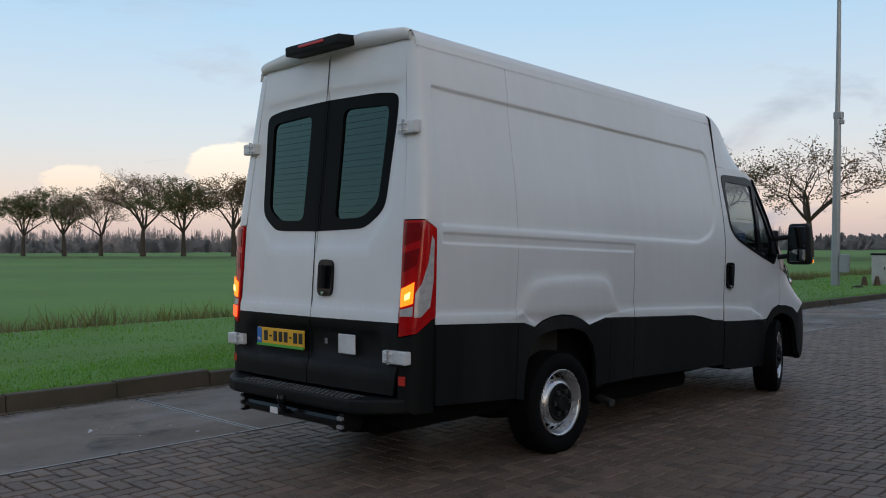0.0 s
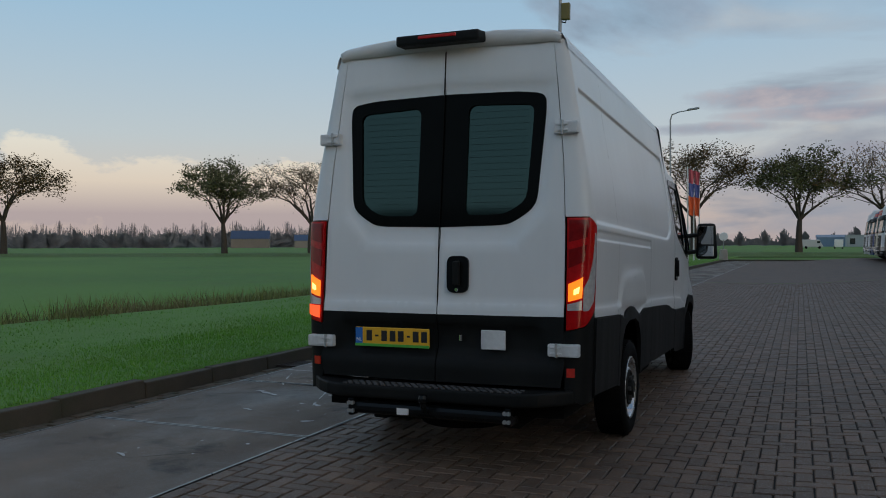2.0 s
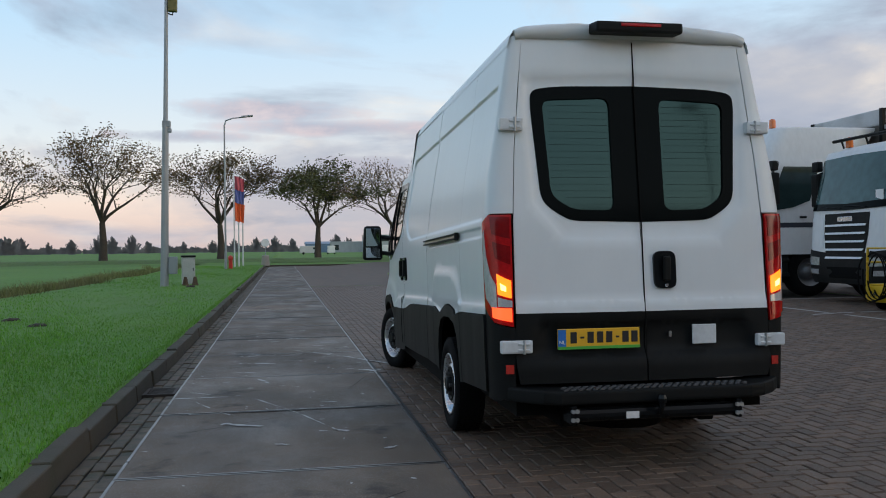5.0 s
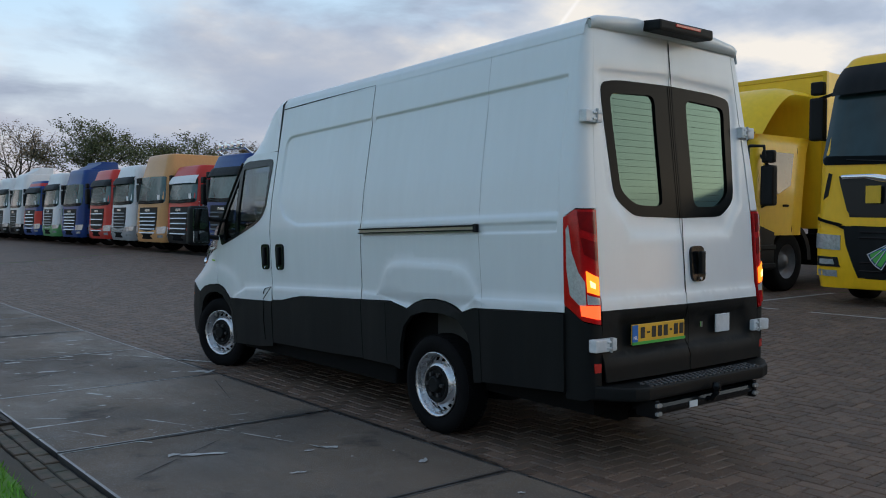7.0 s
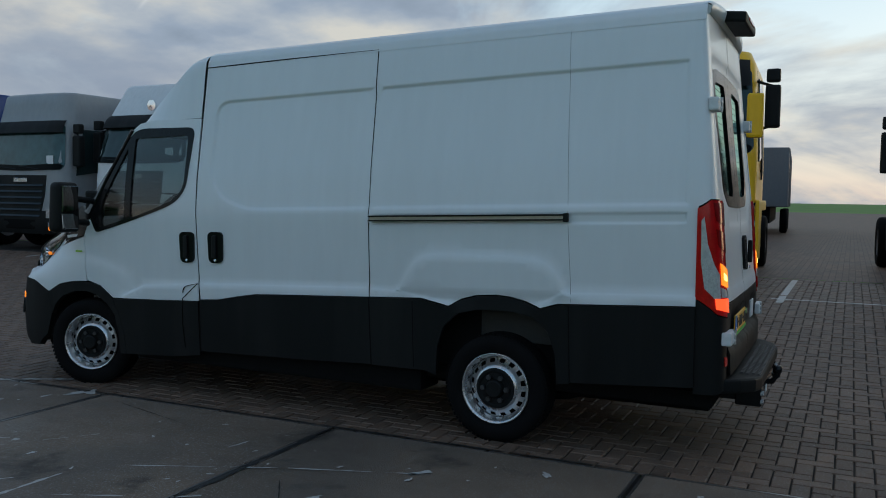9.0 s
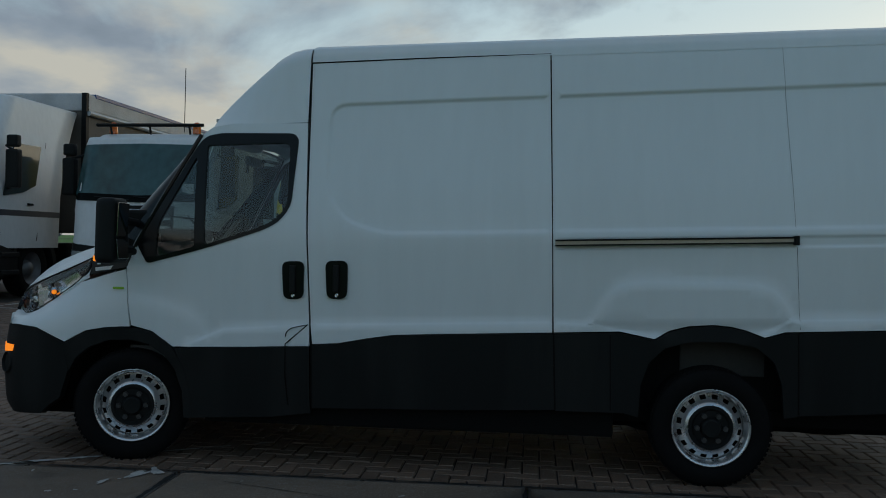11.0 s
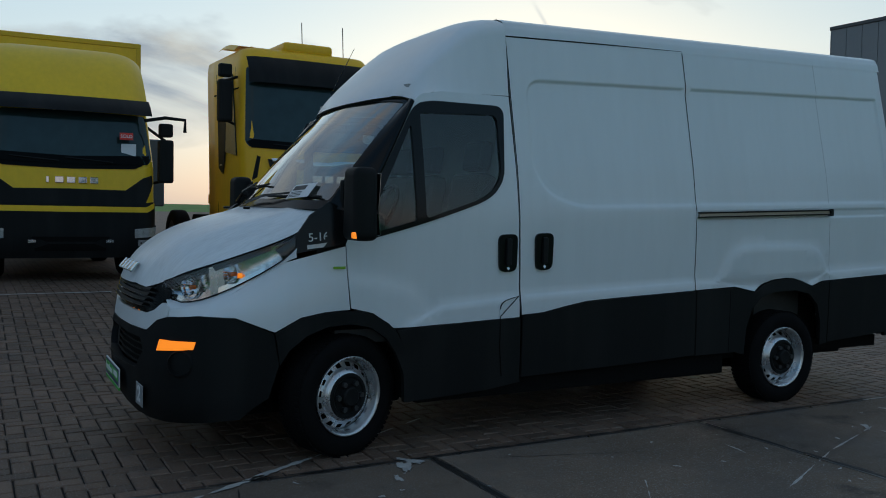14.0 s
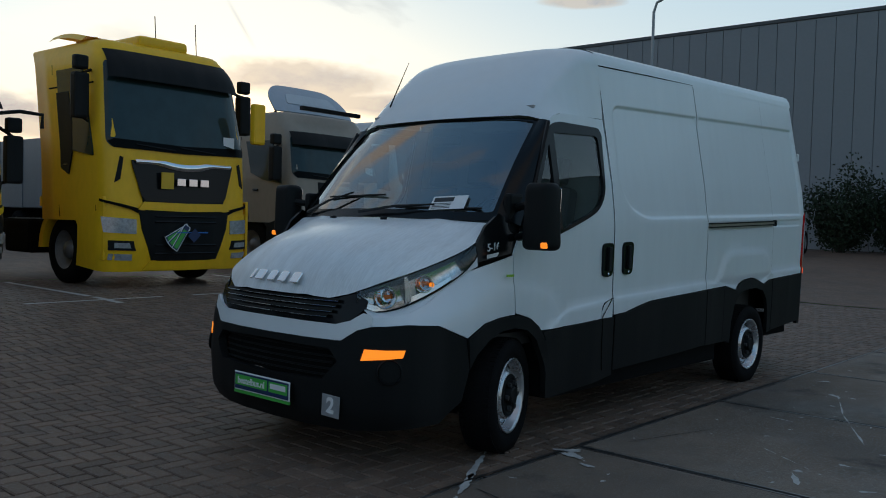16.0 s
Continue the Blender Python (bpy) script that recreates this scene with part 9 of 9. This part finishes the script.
def far_woods(name, a0, a1, dist, height, step, mat, label, seed, fan, spread=0.16, thick=0.006):
    r = random.Random(seed)
    v, f = [], []
    a = a0
    while a < a1:
        d = dist * r.uniform(0.9, 1.1)
        x0, y0 = d * math.sin(radians(a)), d * math.cos(radians(a))
        tx, ty = math.cos(radians(a)), -math.sin(radians(a))
        h = height * r.uniform(0.7, 1.15)
        for _ in range(fan):
            s = r.gauss(0, spread) * h
            w = h * thick * r.uniform(0.5, 1.6)
            top = h * r.uniform(0.45, 1.0) * (1 - 0.5 * min(1, abs(s) / (2.4 * spread * h)))
            z0 = r.uniform(0, 0.30) * h
            k = len(v)
            sx = s * 0.35
            v += [(x0 + tx * (sx - w), y0 + ty * (sx - w), z0 - 0.5), (x0 + tx * (sx + w), y0 + ty * (sx + w), z0 - 0.5), (x0 + tx * (s + w * 0.9), y0 + ty * (s + w * 0.9), top * 0.93), (x0 + tx * (s - w * 0.9), y0 + ty * (s - w * 0.9), top)]
            f.append((k, k + 1, k + 2, k + 3))
        a += step * r.uniform(0.6, 1.5)
    return tagged(mesh_object(name, v, f, mat, smooth=False), label, "woods", kind="stuff")


far_woods("far_poplars", -86, -22, 640, 18.0, 0.30, WOOD_HAZED, "distant row of bare poplars on the horizon", 1, 80, 0.20, 0.005)
far_woods("hazed_scrub", -85, -16, 560, 10.0, 0.34, SCRUB_HAZED, "distant dark scrub and copses on the horizon", 2, 46, 0.42, 0.06)
far_woods("far_copse", -20, 14, 560, 11.0, 1.2, SCRUB_HAZED, "distant single trees beyond the road", 3, 60, 0.20, 0.03)
far_woods("far_hedge", -88, 60, 700, 5.5, 0.25, SCRUB_HAZED, "distant hedge line on the horizon", 4, 22, 0.5, 0.12)


def shed(nm, x, y, w, d, h, yaw, wall, roof, label, bands=()):
    e = empty(nm, pose(x, y, 0, 0, 0, yaw), label, "building")
    part("wall", box(-w / 2, w / 2, -d / 2, d / 2, 0, h), truck_paint(wall), e)
    rf = bmesh.new()
    q = [rf.verts.new(p) for p in ((-w / 2 - 0.3, -d / 2 - 0.3, h), (w / 2 + 0.3, -d / 2 - 0.3, h), (w / 2 + 0.3, 0, h * roof[1]), (-w / 2 - 0.3, 0, h * roof[1]), (-w / 2 - 0.3, d / 2 + 0.3, h), (w / 2 + 0.3, d / 2 + 0.3, h))]
    for ff in ((0, 1, 2, 3), (3, 2, 5, 4), (0, 3, 4), (1, 5, 2)):
        rf.faces.new([q[i] for i in ff])
    part("roof", rf, truck_paint(roof[0]), e)
    for z0, z1, x0, x1 in bands:
        wn = part("window", box(x0, x1, -d / 2 - 0.08, -d / 2 + 0.02, z0, z1), TRUCK_GLASS, e)
    return e


shed("farmhouse", -245, 350, 18, 10, 4.5, 30, (0.20, 0.17, 0.15), ((0.05, 0.08, 0.15), 1.9), "distant farmhouse with dark blue roof")
shed("farm_shed", -215, 355, 14, 9, 3.5, 30, (0.25, 0.22, 0.20), ((0.06, 0.09, 0.16), 1.8), "distant farm shed with dark blue roof")
shed("white_shed", -150, 305, 6, 5, 2.4, 26, (0.60, 0.60, 0.60), ((0.55, 0.55, 0.55), 1.15), "distant low white shed in the field")
shed("workshop", 27.5, 394, 15.5, 14, 4.8, 0, (0.42, 0.44, 0.46), ((0.30, 0.32, 0.35), 1.03), "distant pale grey workshop with flat roof", ((1.0, 3.4, -6.5, -4.5),))
shed("factory_hall", 39.5, 374, 12.5, 20, 7.4, 0, (0.34, 0.40, 0.44), ((0.30, 0.32, 0.35), 1.02), "distant grey-blue factory hall with window bands", ((4.6, 5.8, -5.6, 5.6), (1.0, 2.4, -5.2, -2), (1.0, 2.4, 0, 4.8)))
shed("blue_barn", 14.8, 414, 12, 12, 4.0, 0, (0.16, 0.24, 0.36), ((0.14, 0.20, 0.30), 1.3), "distant blue barn across the field")
for k, (x, y, c) in enumerate(((24, 215, WHITE), (30, 214, WHITE), (5, 230, (0.5, 0.5, 0.52)), (11, 232, WHITE))):
    e = empty("parked_van", pose(x, y, 0.05, 0, 0, 90 * (k % 2)), "distant white parked van", "van", "distant parked vans")
    bmv = box(-2.5, 2.5, -0.95, 0.95, 0.4, 2.3, 0.15, 3)
    for v in bmv.verts:
        if v.co.x > 1.2 and v.co.z > 1.3:
            v.co.x -= 0.9
    part("van_body", bmv, truck_paint(c), e)
    part("van_window", box(1.0, 1.75, -0.97, 0.97, 1.35, 1.95, 0.05, 1), TRUCK_GLASS, e)
    for wx in (-1.5, 1.6):
        for s in (-1, 1):
            part("van_wheel", lathe([(-0.1, 0.0), (-0.1, 0.34), (0.1, 0.34), (0.1, 0.0)], "y", 14, (wx, s * 0.88, 0.34)), RUBBER, e)

# shrubs before the hall
SHRUB = material("dark_shrub_leaf", (0.020, 0.034, 0.014), 0.7, vary=0.2, scale=1, fine=5, island=0.5)
r = random.Random(77)
for k in range(7):
    hh = r.uniform(3.2, 4.8)
    cx = 9.5 - 2.5 * k
    cy = -35.8 + r.uniform(-0.6, 0.6)
    e = empty("shrub", pose(cx, cy, 0.0), "dense dark green shrub before the hall", "shrub", "shrubs by the hall")
    tw = []
    v, f = [], []
    for b_ in range(26):
        a, t = r.uniform(0, 6.283), r.uniform(0.1, 0.75)
        tip = Vector((math.cos(a) * math.sin(t) * hh * 0.62, math.sin(a) * math.sin(t) * hh * 0.62, hh * math.cos(t) * r.uniform(0.6, 1.0)))
        tw.append(tube([(0, 0, 0), tip * 0.5 + Vector((0, 0, 0.2)), tip], [0.03, 0.02, 0.008], 4, False))
        for _ in range(300):
            c = tip * r.uniform(0.25, 1.03) + Vector((r.gauss(0, 0.30), r.gauss(0, 0.30), r.gauss(0, 0.25)))
            aa = Vector((r.gauss(0, 1), r.gauss(0, 1), r.gauss(0, 1))).normalized() * r.uniform(0.05, 0.11)
            bb = aa.orthogonal().normalized() * 0.05
            n = len(v)
            v += [c - aa, c + bb, c + aa, c - bb]
            f.append((n, n + 1, n + 2, n + 3))
    part("stem_cluster", join(*tw), BARK, e)
    mesh_object("foliage", v, f, SHRUB, e, smooth=False)
strip("hall_kerb", [-30, 20], [-33.2, -33.0], 0.16, KERB, label="low kerb before the shrubs")
